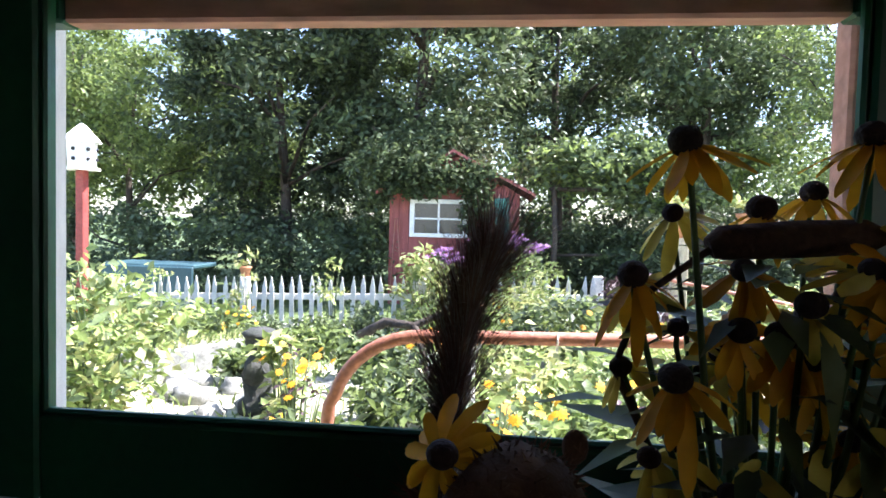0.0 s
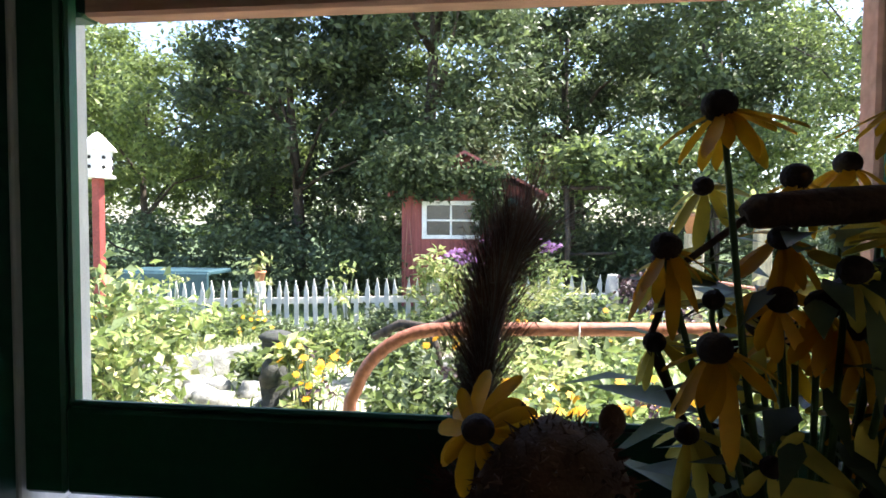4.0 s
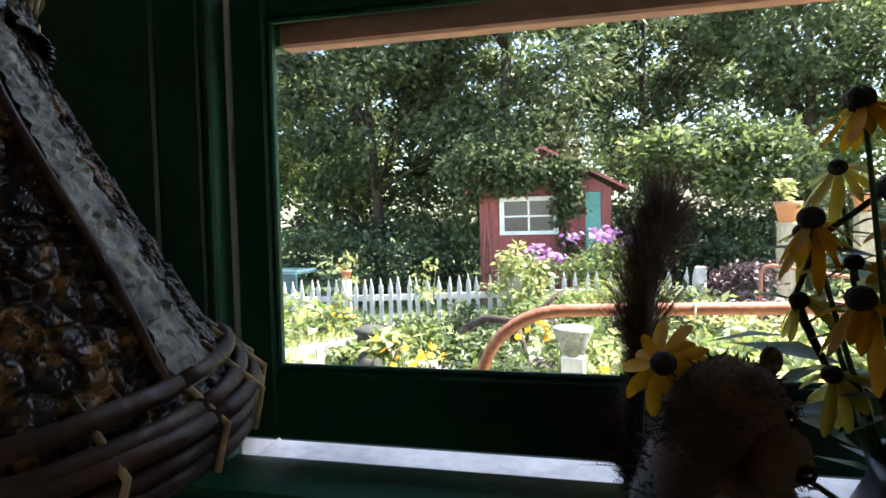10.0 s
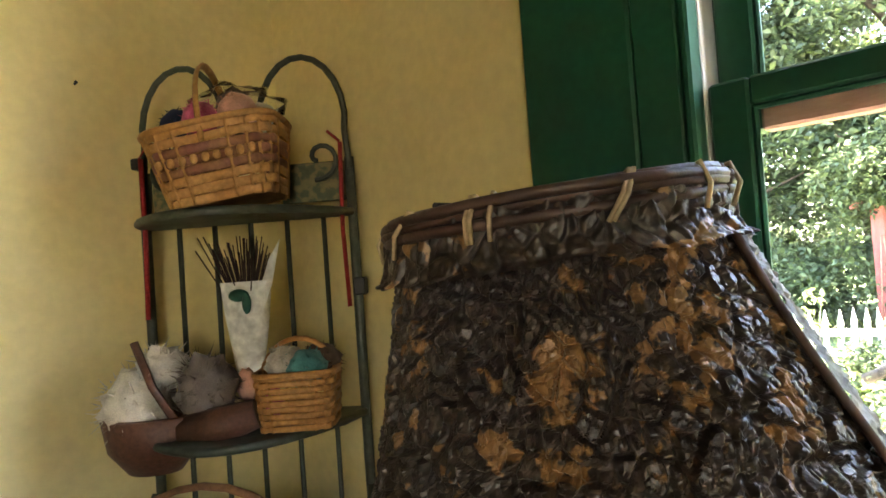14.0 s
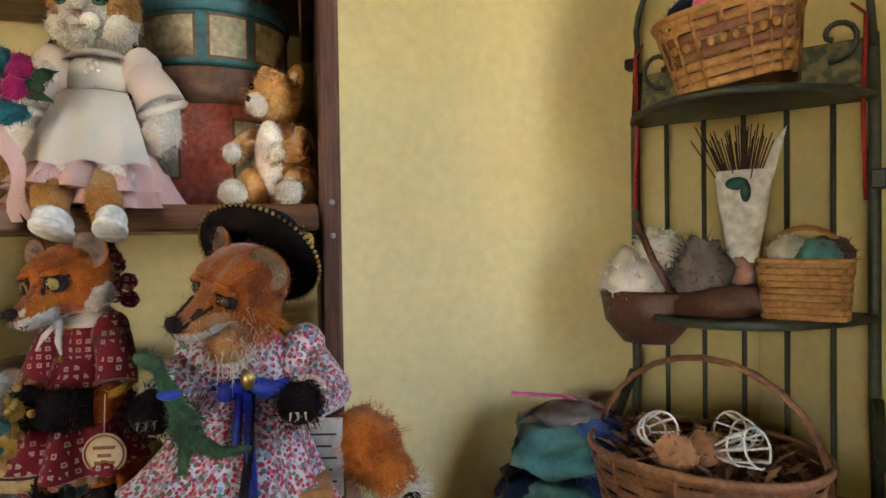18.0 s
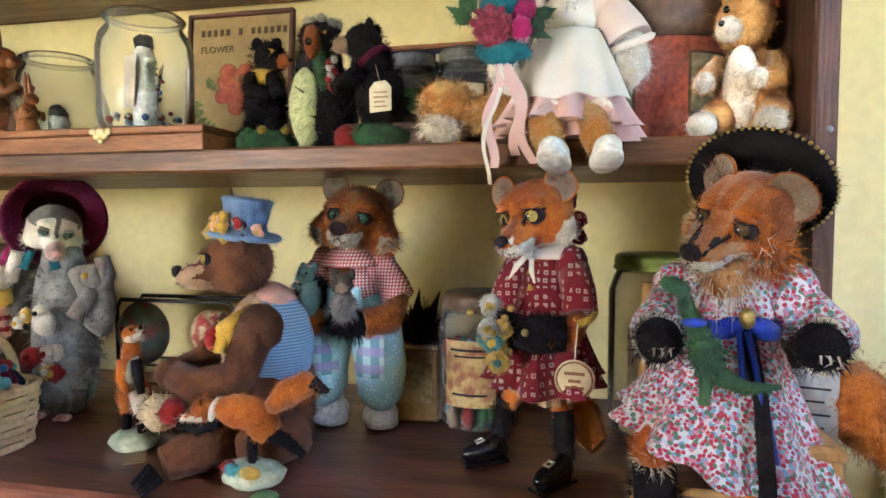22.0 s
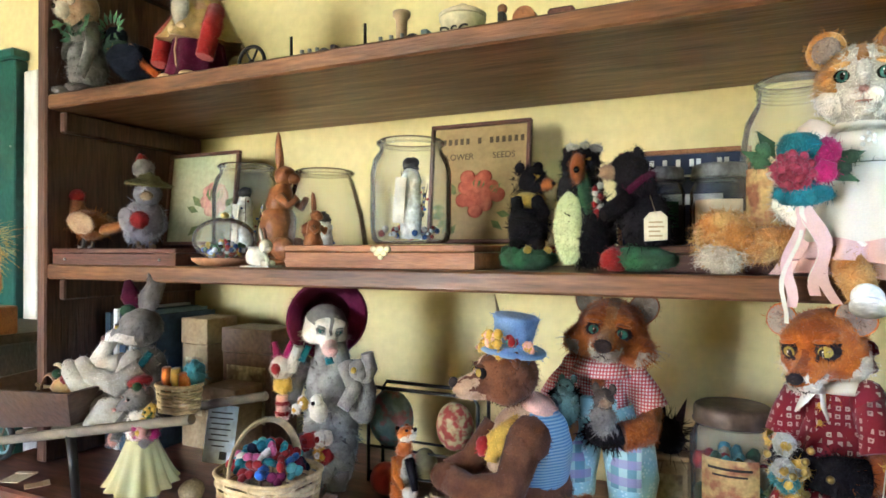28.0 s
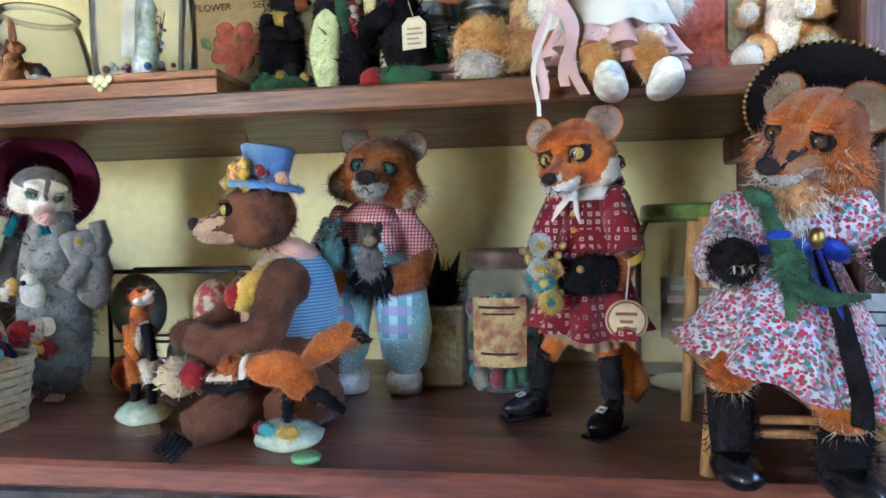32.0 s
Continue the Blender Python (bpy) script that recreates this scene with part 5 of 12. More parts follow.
for p, f, r, dr in (((0.113, -0.201, 1.503), (-0.2, 0.1, 0.97), 0.043, 0.3), ((0.243, -0.17, 1.512), (0.1, 0.05, 0.97), 0.045, 0.3), ((0.091, -0.160, 1.412), (-0.1, -0.15, 0.95), 0.040, 0.5),
                    ((0.110, -0.211, 1.350), (-0.1, -0.3, 0.9), 0.046, 0.35), ((0.187, -0.179, 1.375), (0.1, -0.2, 0.95), 0.044, 0.4), ((0.190, -0.127, 1.463), (0.0, -0.05, 1), 0.040, 0.35),
                    ((0.262, -0.05, 1.480), (0.1, -0.1, 1), 0.042, 0.35), ((0.26, -0.20, 1.38), (0.3, -0.3, 0.8), 0.044, 0.3), ((0.30, -0.14, 1.42), (0.3, -0.1, 0.9), 0.044, 0.3)):
    susan(p, f, r, droop=dr, cone=0.0115)
for p, f, r in (((0.125, -0.155, 1.375), (0.0, -0.2, 0.95), 0.040), ((0.205, -0.21, 1.262), (0.0, -0.95, 0.25), 0.050), ((0.15, -0.20, 1.275), (-0.2, -0.9, 0.3), 0.036), ((0.225, -0.21, 1.425), (0.1, -0.2, 0.95), 0.046),
                ((0.27, -0.22, 1.30), (0.3, -0.9, 0.3), 0.042), ((0.16, -0.10, 1.33), (0, -0.4, 0.8), 0.040), ((0.24, -0.15, 1.40), (0.1, -0.3, 0.9), 0.042)):
    susan(p, f, r, 8, PALEY, 0.008, 0.12)
for i in range(9):
    a = 0.7 * i
    susan((0.225 + 0.07 * math.cos(a), -0.165 + 0.05 * math.sin(a), 1.27 + 0.022 * i), (0.2 * math.cos(a), -0.75, 0.5), 0.038, 12 if i % 2 else 9, YELLOW if i % 2 else PALEY, 0.010, 0.3)
susan((-0.036, -0.240, 1.304), (-0.2, -0.85, 0.40), 0.041, 14, droop=0.25, cone=0.0105)
for i in range(12):
    a = 1.9 * i
    susan((0.175 + 0.085 * math.cos(a), -0.13 + 0.05 * math.sin(a), 1.24 + 0.020 * i), (0.4 * math.cos(a), -0.5, 0.8), 0.040, 13, PALEY if i % 3 else YELLOW, 0.009, 0.35)
part("cattail", Geo().tube([Vector(q) - O for q in ((0.142, -0.163, 1.436), (0.15, -0.163, 1.440), (0.20, -0.163, 1.444), (0.245, -0.163, 1.447), (0.262, -0.163, 1.447))], [0.008, 0.0125, 0.0135, 0.0125, 0.004], 12), CATTAIL, bq, "brown cattail head")
part("cattail_stem", Geo().tube([Vector(q) - O for q in ((0.144, -0.163, 1.436), (0.10, -0.155, 1.40), (0.085, -0.13, 1.34), (0.15, -0.14, 1.2), (0.19, -0.15, 1.17))], 0.003, 6), CATTAIL, bq)
g = Geo()
for i in range(110):
    a = rng.uniform(0, 6.28)
    z = rng.uniform(0.13, 0.40)
    p = Vector((0.035 * math.cos(a), 0.035 * math.sin(a), z))
    g.leaf(p, (math.cos(a) * 1.0, math.sin(a) * 0.8, rng.uniform(-0.3, 0.6)), (0, 0, 1), float(rng.uniform(0.04, 0.075)), float(rng.uniform(0.012, 0.024)), int(rng.integers(0, 2)), 0.3)
for p, d, L, W in (((0.10, -0.08, 1.30), (-0.9, 0.1, 0.15), 0.10, 0.045), ((0.12, -0.06, 1.33), (-0.8, 0.0, 0.35), 0.09, 0.04), ((0.13, -0.10, 1.28), (-0.7, -0.2, -0.1), 0.10, 0.045), ((0.20, -0.20, 1.40), (0.2, -0.4, -0.9), 0.11, 0.04), ((0.24, -0.18, 1.33), (0.1, -0.5, -0.8), 0.12, 0.05)):
    g.leaf(Vector(p) - O, d, (0, 0, 1), L * 0.8, W * 0.55, 0, 0.3)
for i in range(12):
    a = rng.uniform(0, 6.28)
    p = Vector((0.05 * math.cos(a), 0.05 + 0.03 * math.sin(a), float(rng.uniform(0.16, 0.34))))
    g.leaf(p, (math.cos(a), 0.3 + 0.4 * math.sin(a), float(rng.uniform(-0.3, 0.8))), (0.3 * rng.normal(), -0.3, 0.9), float(rng.uniform(0.06, 0.10)), float(rng.uniform(0.02, 0.034)), 0, 0.35)
part("leaves", g, [LEAF_M, LEAF_D], bq)

# ---- corner rack with baskets ----
def basket(name, label, m, w, d, h, flare, e, rows, stakes, ma, group="", handle=None, band=None, open_top=True, cat="basket"):
    """A woven splint basket; e shapes its outline from oval (2) to box (6); handle is (height, across_x)."""
    ob = thing(name, label, cat, m, group=group)

    def outline(t, z, grow=0.0):
        c, s = math.cos(t), math.sin(t)
        k = 1 + flare * z / h
        x = math.copysign(abs(c) ** (2 / e), c) * (w / 2 * k + grow)
        y = math.copysign(abs(s) ** (2 / e), s) * (d / 2 * k + grow)
        return Vector((x, y, z))

    seg = stakes * 4
    rh = h / rows
    for r in range(rows):
        z = (r + 0.5) * rh
        g = Geo()
        vs = []
        for i in range(seg):
            t = 2 * math.pi * i / seg
            wob = 0.0022 * math.cos(t * stakes / 2 + math.pi * r) * (h / 0.1) ** 0.3
            for dz, gr in ((-0.46 * rh, 0.0), (-0.3 * rh, 0.0018), (0.3 * rh, 0.0018), (0.46 * rh, 0.0)):
                vs.append(outline(t, z + dz, wob + gr))
        g.add(vs, [[i * 4 + c, ((i + 1) % seg) * 4 + c, ((i + 1) % seg) * 4 + c + 1, i * 4 + c + 1] for i in range(seg) for c in range(3)], 0, True)
        part("weaver", g, band if band and r in band[0] and False else (band[1] if band and r in band[0] else ma), ob)
    for i in range(stakes):
        t = 2 * math.pi * (i + 0.5) / stakes
        pts = [outline(t, z, 0.0012 * math.cos(t * stakes / 2 + math.pi * q)) for q, z in enumerate(np.linspace(0, h, rows + 1))]
        part("stake", Geo().tube(pts, rh * 0.30, 4, 0, flat=0.4), ma, ob)
    rim = [outline(t, h, 0.001) for t in np.linspace(0, 2 * math.pi, 49)]
    part("rim", Geo().tube(rim, max(0.004, h * 0.045), 8), ma, ob)
    part("bottom", Geo().add([outline(2 * math.pi * i / 32, 0.002) for i in range(32)], [list(range(31, -1, -1))]).add([outline(2 * math.pi * i / 32, 0.005) for i in range(32)], [list(range(32))]), ma, ob)
    if handle:
        hh, ax = handle
        k = (1 + flare)
        pts = []
        for a in np.linspace(0, math.pi, 15):
            x = math.cos(a) * (w if ax else d) / 2 * k * 1.0
            z = h * 0.75 + math.sin(a) * (hh + h * 0.25)
            pts.append((x, 0, z) if ax else (0, x, z))
        part("handle", Geo().tube(pts, 0.0065 * (h / 0.1) ** 0.3, 8, flat=0.5), ma, ob)
    return ob


SPLINT = mat("honey_splint", (0.48, 0.24, 0.075), (0.38, 0.18, 0.055), rough=0.55, scale=15, fine=110, grain=0.2, rand=0.15)
SPLINT_L = mat("pale_splint", (0.62, 0.46, 0.26), (0.52, 0.36, 0.19), rough=0.6, scale=15, fine=110, grain=0.15, rand=0.12)
SPLINT_D = mat("dark_splint_band", (0.20, 0.07, 0.045), (0.26, 0.12, 0.05), rough=0.6, scale=24, fine=110, grain=0.2, rand=0.2)
SPLINT_B = mat("brown_wicker", (0.27, 0.12, 0.050), (0.17, 0.075, 0.035), rough=0.55, scale=15, fine=110, grain=0.25, rand=0.2)
RACK = mat("dark_green_rack_metal", (0.040, 0.055, 0.042), (0.055, 0.06, 0.04), rough=0.5, scale=12, fine=80)
RIBBON = mat("red_ribbon", (0.42, 0.03, 0.03), rough=0.5, fine=150)
LEATHER = mat("brown_leather", (0.12, 0.05, 0.03), rough=0.45, fine=120)
W_WHITE, W_GREY, W_TEAL, W_BLUE, W_PINK, W_NAVY = (felt(n, c) for n, c in (("white_wool", (0.60, 0.56, 0.49)), ("grey_wool", (0.22, 0.18, 0.16)), ("teal_wool", (0.10, 0.36, 0.38)), ("blue_wool", (0.03, 0.12, 0.42)), ("pink_wool", (0.62, 0.12, 0.26)), ("navy_wool", (0.02, 0.03, 0.07))))
W_PEACH = felt("peach_wool", (0.78, 0.42, 0.32))
PLASTIC = clear_glass("clear_plastic_bag", (0.93, 0.95, 0.97), 0.08, 0.18)

RM = pose(-1.398, -0.222, 0, 0, 0, 40.2)      # middle of the rack, x along it, -y into the room
rack = thing("corner_rack", "folding dark green metal baker's rack across the corner", "rack", RM)


for s in (-1, 1):
    x = 0.213 * s
    part("post", Geo().tube([(x * 1.08, -0.02, 0.0), (x * 1.02, -0.02, 0.95), (x, -0.02, 1.10), (x, -0.02, 1.62), (x * 0.985, -0.01, 1.745)], 0.010, 8), RACK, rack)
    loop = [(x, -0.02, 1.72), (x * 0.97, -0.02, 1.80)]
    loop += [(s * (0.122 + 0.088 * math.cos(a)), -0.02, 1.820 + 0.132 * math.sin(a)) for a in np.linspace(0.1, math.pi, 12)]
    loop += [(s * 0.012, -0.02, 1.74)]
    part("scroll", Geo().tube(loop, 0.0065, 8), RACK, rack)
    curl = [(s * (0.155 + (0.045 - 0.003 * i) * math.cos(a)), -0.03, 1.745 + (0.045 - 0.003 * i) * math.sin(a)) for i, a in enumerate(np.linspace(-1.8, 4.2, 14))]
    part("curl", Geo().tube(curl, 0.005, 7), RACK, rack)
    foot = [(x * 1.02, -0.03, 1.10), (x * 1.06, -0.10, 1.02), (x * 1.25, -0.16, 0.98), (x * 1.32, -0.15, 1.02), (x * 1.22, -0.12, 1.035)]
    part("side_scroll", Geo().tube(foot, 0.010, 8), RACK, rack)
    part("clip", Geo().box((x * 1.03 - 0.012, -0.035, 1.47 if s > 0 else 1.752), (x * 1.03 + 0.012, -0.008, 1.505 if s > 0 else 1.775), 0.003), BLACK, rack)
    part("ribbon", Geo().tube([(x * 0.95, -0.045, 1.77), (x * 0.93, -0.05, 1.60), (x * 0.95, -0.05, 1.45)], 0.005, 6, flat=0.3).tube([(x * 0.95, -0.05, 1.77), (x * 0.85, -0.06, 1.79)], 0.004, 5, flat=0.4), RIBBON, rack)
for z, dd in ((1.628, 0.20), (1.238, 0.23), (0.86, 0.25)):
    g = Geo()
    front = [(-0.213 + 0.426 * t, -0.03 - dd * math.sin(math.pi * t) ** 0.7, z) for t in np.linspace(0, 1, 17)]
    back = [(0.213, -0.005, z), (-0.213, -0.005, z)]
    ring = front + back
    n = len(ring)
    g.add(ring + [(a, b, c + 0.012) for a, b, c in ring], [list(range(n))[::-1], list(range(n, 2 * n))] + [[i, (i + 1) % n, n + (i + 1) % n, n + i] for i in range(n)])
    part("shelf", g, RACK, rack)
    part("shelf_lip", Geo().tube([(a, b, c + 0.006) for a, b, c in front], 0.008, 8), RACK, rack)
for i in range(5):
    x = -0.15 + i * 0.075
    part("back_bar", Geo().tube([(x, -0.008, 0.2), (x, -0.008, 1.63)], 0.0055, 6), RACK, rack)
part("back_panel", Geo().box((-0.20, -0.012, 1.66), (-0.07, -0.006, 1.74), 0.002), mat("leafy_green_panel", (0.10, 0.12, 0.06), (0.20, 0.16, 0.07), rough=0.6, scale=60, contrast=(0.45, 0.55)), rack)
part("back_panel", Geo().box((0.07, -0.012, 1.66), (0.20, -0.006, 1.74), 0.002), mat("leafy_green_panel_dark", (0.08, 0.10, 0.05), (0.17, 0.14, 0.06), rough=0.6, scale=60, contrast=(0.45, 0.55)), rack)

b = basket("market_basket", "honey-coloured splint basket with a dark patterned band, full of wrapped wool", RM @ pose(0.018, -0.13, 1.652, 0, -8, 4), 0.185, 0.15, 0.135, 0.28, 4, 8, 20, SPLINT, handle=(0.125, False), band=((3, 4, 5), SPLINT_D))
for i in range(9):
    part("motif", Geo().ball((-0.08 + 0.02 * i, -0.091 - 0.002, 0.075), (0.007, 0.003, 0.009), seg=8, rings=6), SPLINT, b)
for nm, lab, c, r, ma in (("wool_ball", "navy blue ball of wool in a basket", (-0.075, -0.13, 1.80), 0.036, W_NAVY), ("wool_ball", "bright pink ball of wool in a basket", (-0.025, -0.15, 1.81), 0.032, W_PINK), ("wool_ball", "peach ball of wool in a basket", (0.045, -0.15, 1.815), 0.036, W_PEACH), ("wool_ball", "grey-green ball of wool in a basket", (0.02, -0.10, 1.835), 0.036, W_GREY), ("wool_ball", "pale ball of wool in a basket", (0.075, -0.11, 1.81), 0.030, W_WHITE)):
    g = Geo().ball((0, 0, 0), r, lump=0.1); fur(g, (0, 0, 0), (r, r, r), 100, 0.008)
    solid(nm, g, ma, lab, "wool", "balls of wool", m=RM @ pose(*c))
g = Geo().ball((0, 0, 0), (0.09, 0.06, 0.045), lump=0.35, seg=18, rings=10)
solid("plastic_bag", g, PLASTIC, "clear plastic wrap over wool in a basket", "bag", m=RM @ pose(0.03, -0.13, 1.825))

basket("small_basket", "small square pale splint basket holding teal and white wool", RM @ pose(0.120, -0.13, 1.251, 0, 0, 6), 0.125, 0.115, 0.098, 0.10, 6, 9, 16, SPLINT, handle=(0.055, True))
for lab, c, ma in (("white wool in a small basket", (0.10, -0.14, 1.362), W_WHITE), ("teal wool in a small basket", (0.14, -0.15, 1.355), W_TEAL), ("tan wool in a small basket", (0.155, -0.11, 1.36), SQ_B)):
    g = Geo().ball((0, 0, 0), (0.036, 0.036, 0.03), lump=0.2); fur(g, (0, 0, 0), (0.036, 0.036, 0.03), 100, 0.009)
    solid("wool_ball", g, ma, lab, "wool", "balls of wool", m=RM @ pose(*c))
pch = thing("leather_pouch", "sagging brown leather pouch stuffed with raw wool", "pouch", RM @ pose(-0.14, -0.16, 1.185))
part("pouch", Geo().lathe([(0, 0), (0.045, 0.004), (0.078, 0.045), (0.088, 0.10), (0.08, 0.105), (0.07, 0.06), (0, 0.05)], 20, m=Matrix.Diagonal((1.05, 0.75, 1, 1))), LEATHER, pch)
part("strap", Geo().tube([(0.06, -0.04, 0.10), (0.03, -0.05, 0.16), (-0.01, -0.03, 0.235)], 0.007, 6, flat=0.4), LEATHER, pch)
part("tray", Geo().tube([(0.07, -0.02, 0.075), (0.14, -0.03, 0.085), (0.20, -0.02, 0.10)], [0.03, 0.032, 0.025], 10), LEATHER, pch)
for lab, c, r, ma in (("fluffy raw white fleece in a leather pouch", (-0.165, -0.17, 1.305), (0.06, 0.05, 0.062), W_WHITE), ("fluffy raw white fleece in a leather pouch", (-0.125, -0.15, 1.365), (0.045, 0.04, 0.04), W_WHITE), ("dark grey raw fleece beside a pouch", (-0.045, -0.15, 1.325), (0.052, 0.045, 0.06), W_GREY)):
    g = Geo().ball((0, 0, 0), r, lump=0.35, seg=16, rings=11); fur(g, (0, 0, 0), r, 260, 0.016)
    solid("fleece", g, ma, lab, "wool", "raw fleece on the rack", m=RM @ pose(*c))
fan = thing("feather_bundle", "white paper cone wrapped round dried stems and feathers", "bundle", RM @ pose(0.015, -0.09, 1.252))
g = Geo()
g.lathe([(0.012, 0.02), (0.028, 0.10), (0.044, 0.20), (0.05, 0.26)], 14, m=Matrix.Diagonal((1, 0.45, 1, 1)))
g.add([(0.02, -0.012, 0.17), (0.055, -0.012, 0.25), (0.075, -0.01, 0.335), (0.05, -0.006, 0.30), (0.03, -0.01, 0.24)], [[0, 1, 2, 3, 4]], 0, True)
part("wrapping", g, mat("white_tissue", (0.78, 0.78, 0.74), rough=0.7, scale=20, bump=0.3), fan)
DRIED = mat("dark_dried_stems", (0.05, 0.028, 0.024), rough=0.8)
for i in range(60):
    a = rng.normal() * 0.24
    part("stem", Geo().tube([(0, 0, 0.03), (0.03 * a, 0.004 * rng.normal(), 0.2), (0.16 * a, 0.02 * rng.normal(), 0.30 + 0.05 * rng.uniform())], [0.001, 0.0014, 0.0012], 4), DRIED, fan)
part("ribbon", Geo().ball((-0.005, -0.024, 0.235), (0.02, 0.006, 0.012), seg=10, rings=7).ball((0.01, -0.026, 0.22), (0.009, 0.006, 0.02), seg=10, rings=7), mat("dark_green_ribbon", (0.01, 0.09, 0.06), rough=0.4), fan)
part("tag_flower", Geo().ball((0.0, -0.02, 0.07), (0.024, 0.012, 0.03), lump=0.4), W_PEACH, fan)
solid("pink_pouch", Geo().ball((0, 0, 0), (0.022, 0.02, 0.03), lump=0.2), W_PINK, "small bright pink wool pouch on the rack", "pouch", m=RM @ pose(0.055, -0.10, 1.285))

b3 = basket("big_basket", "large round brown wicker basket full of pine cones, whisks and leaves", RM @ pose(-0.02, -0.235, 0.873), 0.31, 0.25, 0.155, 0.22, 2.2, 9, 22, SPLINT_B, handle=(0.155, True))
g = Geo()
for i in range(420):
    a, r = rng.uniform(0, 6.28), rng.uniform(0, 1) ** 0.5
    g.leaf((0.17 * r * math.cos(a), 0.13 * r * math.sin(a), 0.12 + 0.05 * rng.uniform()), (rng.normal(), rng.normal(), rng.normal() * 0.5), (0, 0, 1), float(rng.uniform(0.03, 0.07)), float(rng.uniform(0.008, 0.022)), int(rng.integers(0, 3)), 0.4)
ob = g.make("dried_leaves", [SPLINT_B, CATTAIL, SPLINT], m=b3.matrix_basis)
tagged(ob, "heap of brown dried leaves filling the big basket", "dried leaves", kind="stuff")
for i, (x, y, rz) in enumerate(((-0.07, -0.05, 40), (0.06, 0.02, -30), (0.07, -0.07, 65))):
    wk = thing("wire_whisk", "small white wire cage toy lying in the basket", "toy", b3.matrix_basis @ pose(x, y, 0.185, 70, 10, rz), group="wire cages in the basket")
    for k in range(8):
        a = 2 * math.pi * k / 8
        part("wire", Geo().tube([(0.012 * math.cos(a), 0.012 * math.sin(a), -0.035), (0.024 * math.cos(a), 0.024 * math.sin(a), 0.0), (0.030 * math.cos(a), 0.030 * math.sin(a), 0.035)], 0.002, 5), WHITE, wk)
    for z, r in ((-0.035, 0.012), (0.0, 0.0245), (0.035, 0.0305)):
        part("ring", Geo().tube([(r * math.cos(a), r * math.sin(a), z) for a in np.linspace(0, 6.283, 17)], 0.002, 5), WHITE, wk)
for i, (x, y, z, r) in enumerate(((-0.02, -0.09, 0.165, 0.035), (0.015, -0.05, 0.17, 0.032), (-0.1, 0.02, 0.165, 0.03))):
    g = Geo().ball((0, 0, 0), (r, r, r * 0.9), lump=0.3); fur(g, (0, 0, 0), (r, r, r), 120, 0.012)
    solid("fleece", g, felt("tan_fleece", (0.36, 0.17, 0.07)) if i == 0 else bpy.data.materials["tan_fleece"], "tan ball of fleece in the big basket", "wool", "raw fleece on the rack", m=b3.matrix_basis @ pose(x, y, z))
pb = basket("patterned_basket", "round red-brown patterned basket beside the big one", RM @ pose(0.205, -0.30, 0.873, 0, 0, 10), 0.15, 0.13, 0.11, 0.25, 2, 8, 16, SPLINT_B, band=((3, 4, 5), SPLINT_D))
solid("rack_shelf_board", Geo().box((-0.30, -0.44, 0.86), (0.34, -0.27, 0.8725), 0.003), RACK, "dark board widening the rack's lower shelf", "board", m=RM)
bag = thing("bag_of_wool", "clear zip bag of blue and teal wool with a pink seal", "bag", pose(-1.44, -0.59, 0.935))
for c, r, ma in (((0, 0, 0.045), (0.085, 0.10, 0.05), W_TEAL), ((0.03, 0.06, 0.05), (0.06, 0.07, 0.055), W_BLUE), ((-0.03, 0.03, 0.10), (0.05, 0.07, 0.035), W_GREY)):
    g = Geo().ball(c, r, lump=0.35, seg=18, rings=11); fur(g, c, r, 160, 0.01)
    part("wool", g, ma, bag)
part("seal", Geo().tube([(-0.03, -0.10, 0.155), (-0.02, 0.0, 0.145), (0.0, 0.085, 0.115)], 0.0055, 6, flat=0.5), mat("pink_zip", (0.75, 0.10, 0.30), rough=0.35), bag, "pink zip seal")
part("film", Geo().ball((0, 0.01, 0.07), (0.092, 0.11, 0.07), lump=0.15, seg=20, rings=12), PLASTIC, bag)
ls = thing("low_stand", "plain dark wooden stool under a bag of wool", "stool", pose(-1.44, -0.60, 0))
part("seat", Geo().box((-0.14, -0.13, 0.806), (0.14, 0.13, 0.834), 0.004), TABLE, ls)
for x in (-0.11, 0.11):
    for y in (-0.10, 0.10):
        part("leg", Geo().box((x - 0.018, y - 0.018, 0), (x + 0.018, y + 0.018, 0.805), 0.003), TABLE, ls)
bg2 = thing("bag_of_wool", "clear plastic bag of turquoise and navy wool on a stool", "bag", pose(-1.44, -0.60, 0.835))
for c, r, k, lab in (((-0.02, -0.05, 0.05), (0.075, 0.075, 0.05), W_NAVY, "navy wool"), ((0.03, 0.06, 0.05), (0.07, 0.07, 0.05), W_BLUE, "blue wool"), ((0.05, -0.03, 0.055), (0.06, 0.07, 0.045), W_TEAL, "turquoise wool")):
    g = Geo().ball(c, r, lump=0.3, seg=18, rings=12)
    wool_nap(g, k)
    part("wool", g, k, bg2, lab)
part("plastic", Geo().ball((0.01, 0.0, 0.060), (0.115, 0.125, 0.062), lump=0.25, seg=22, rings=14), PLASTIC, bg2, "clear crinkled plastic").visible_shadow = False

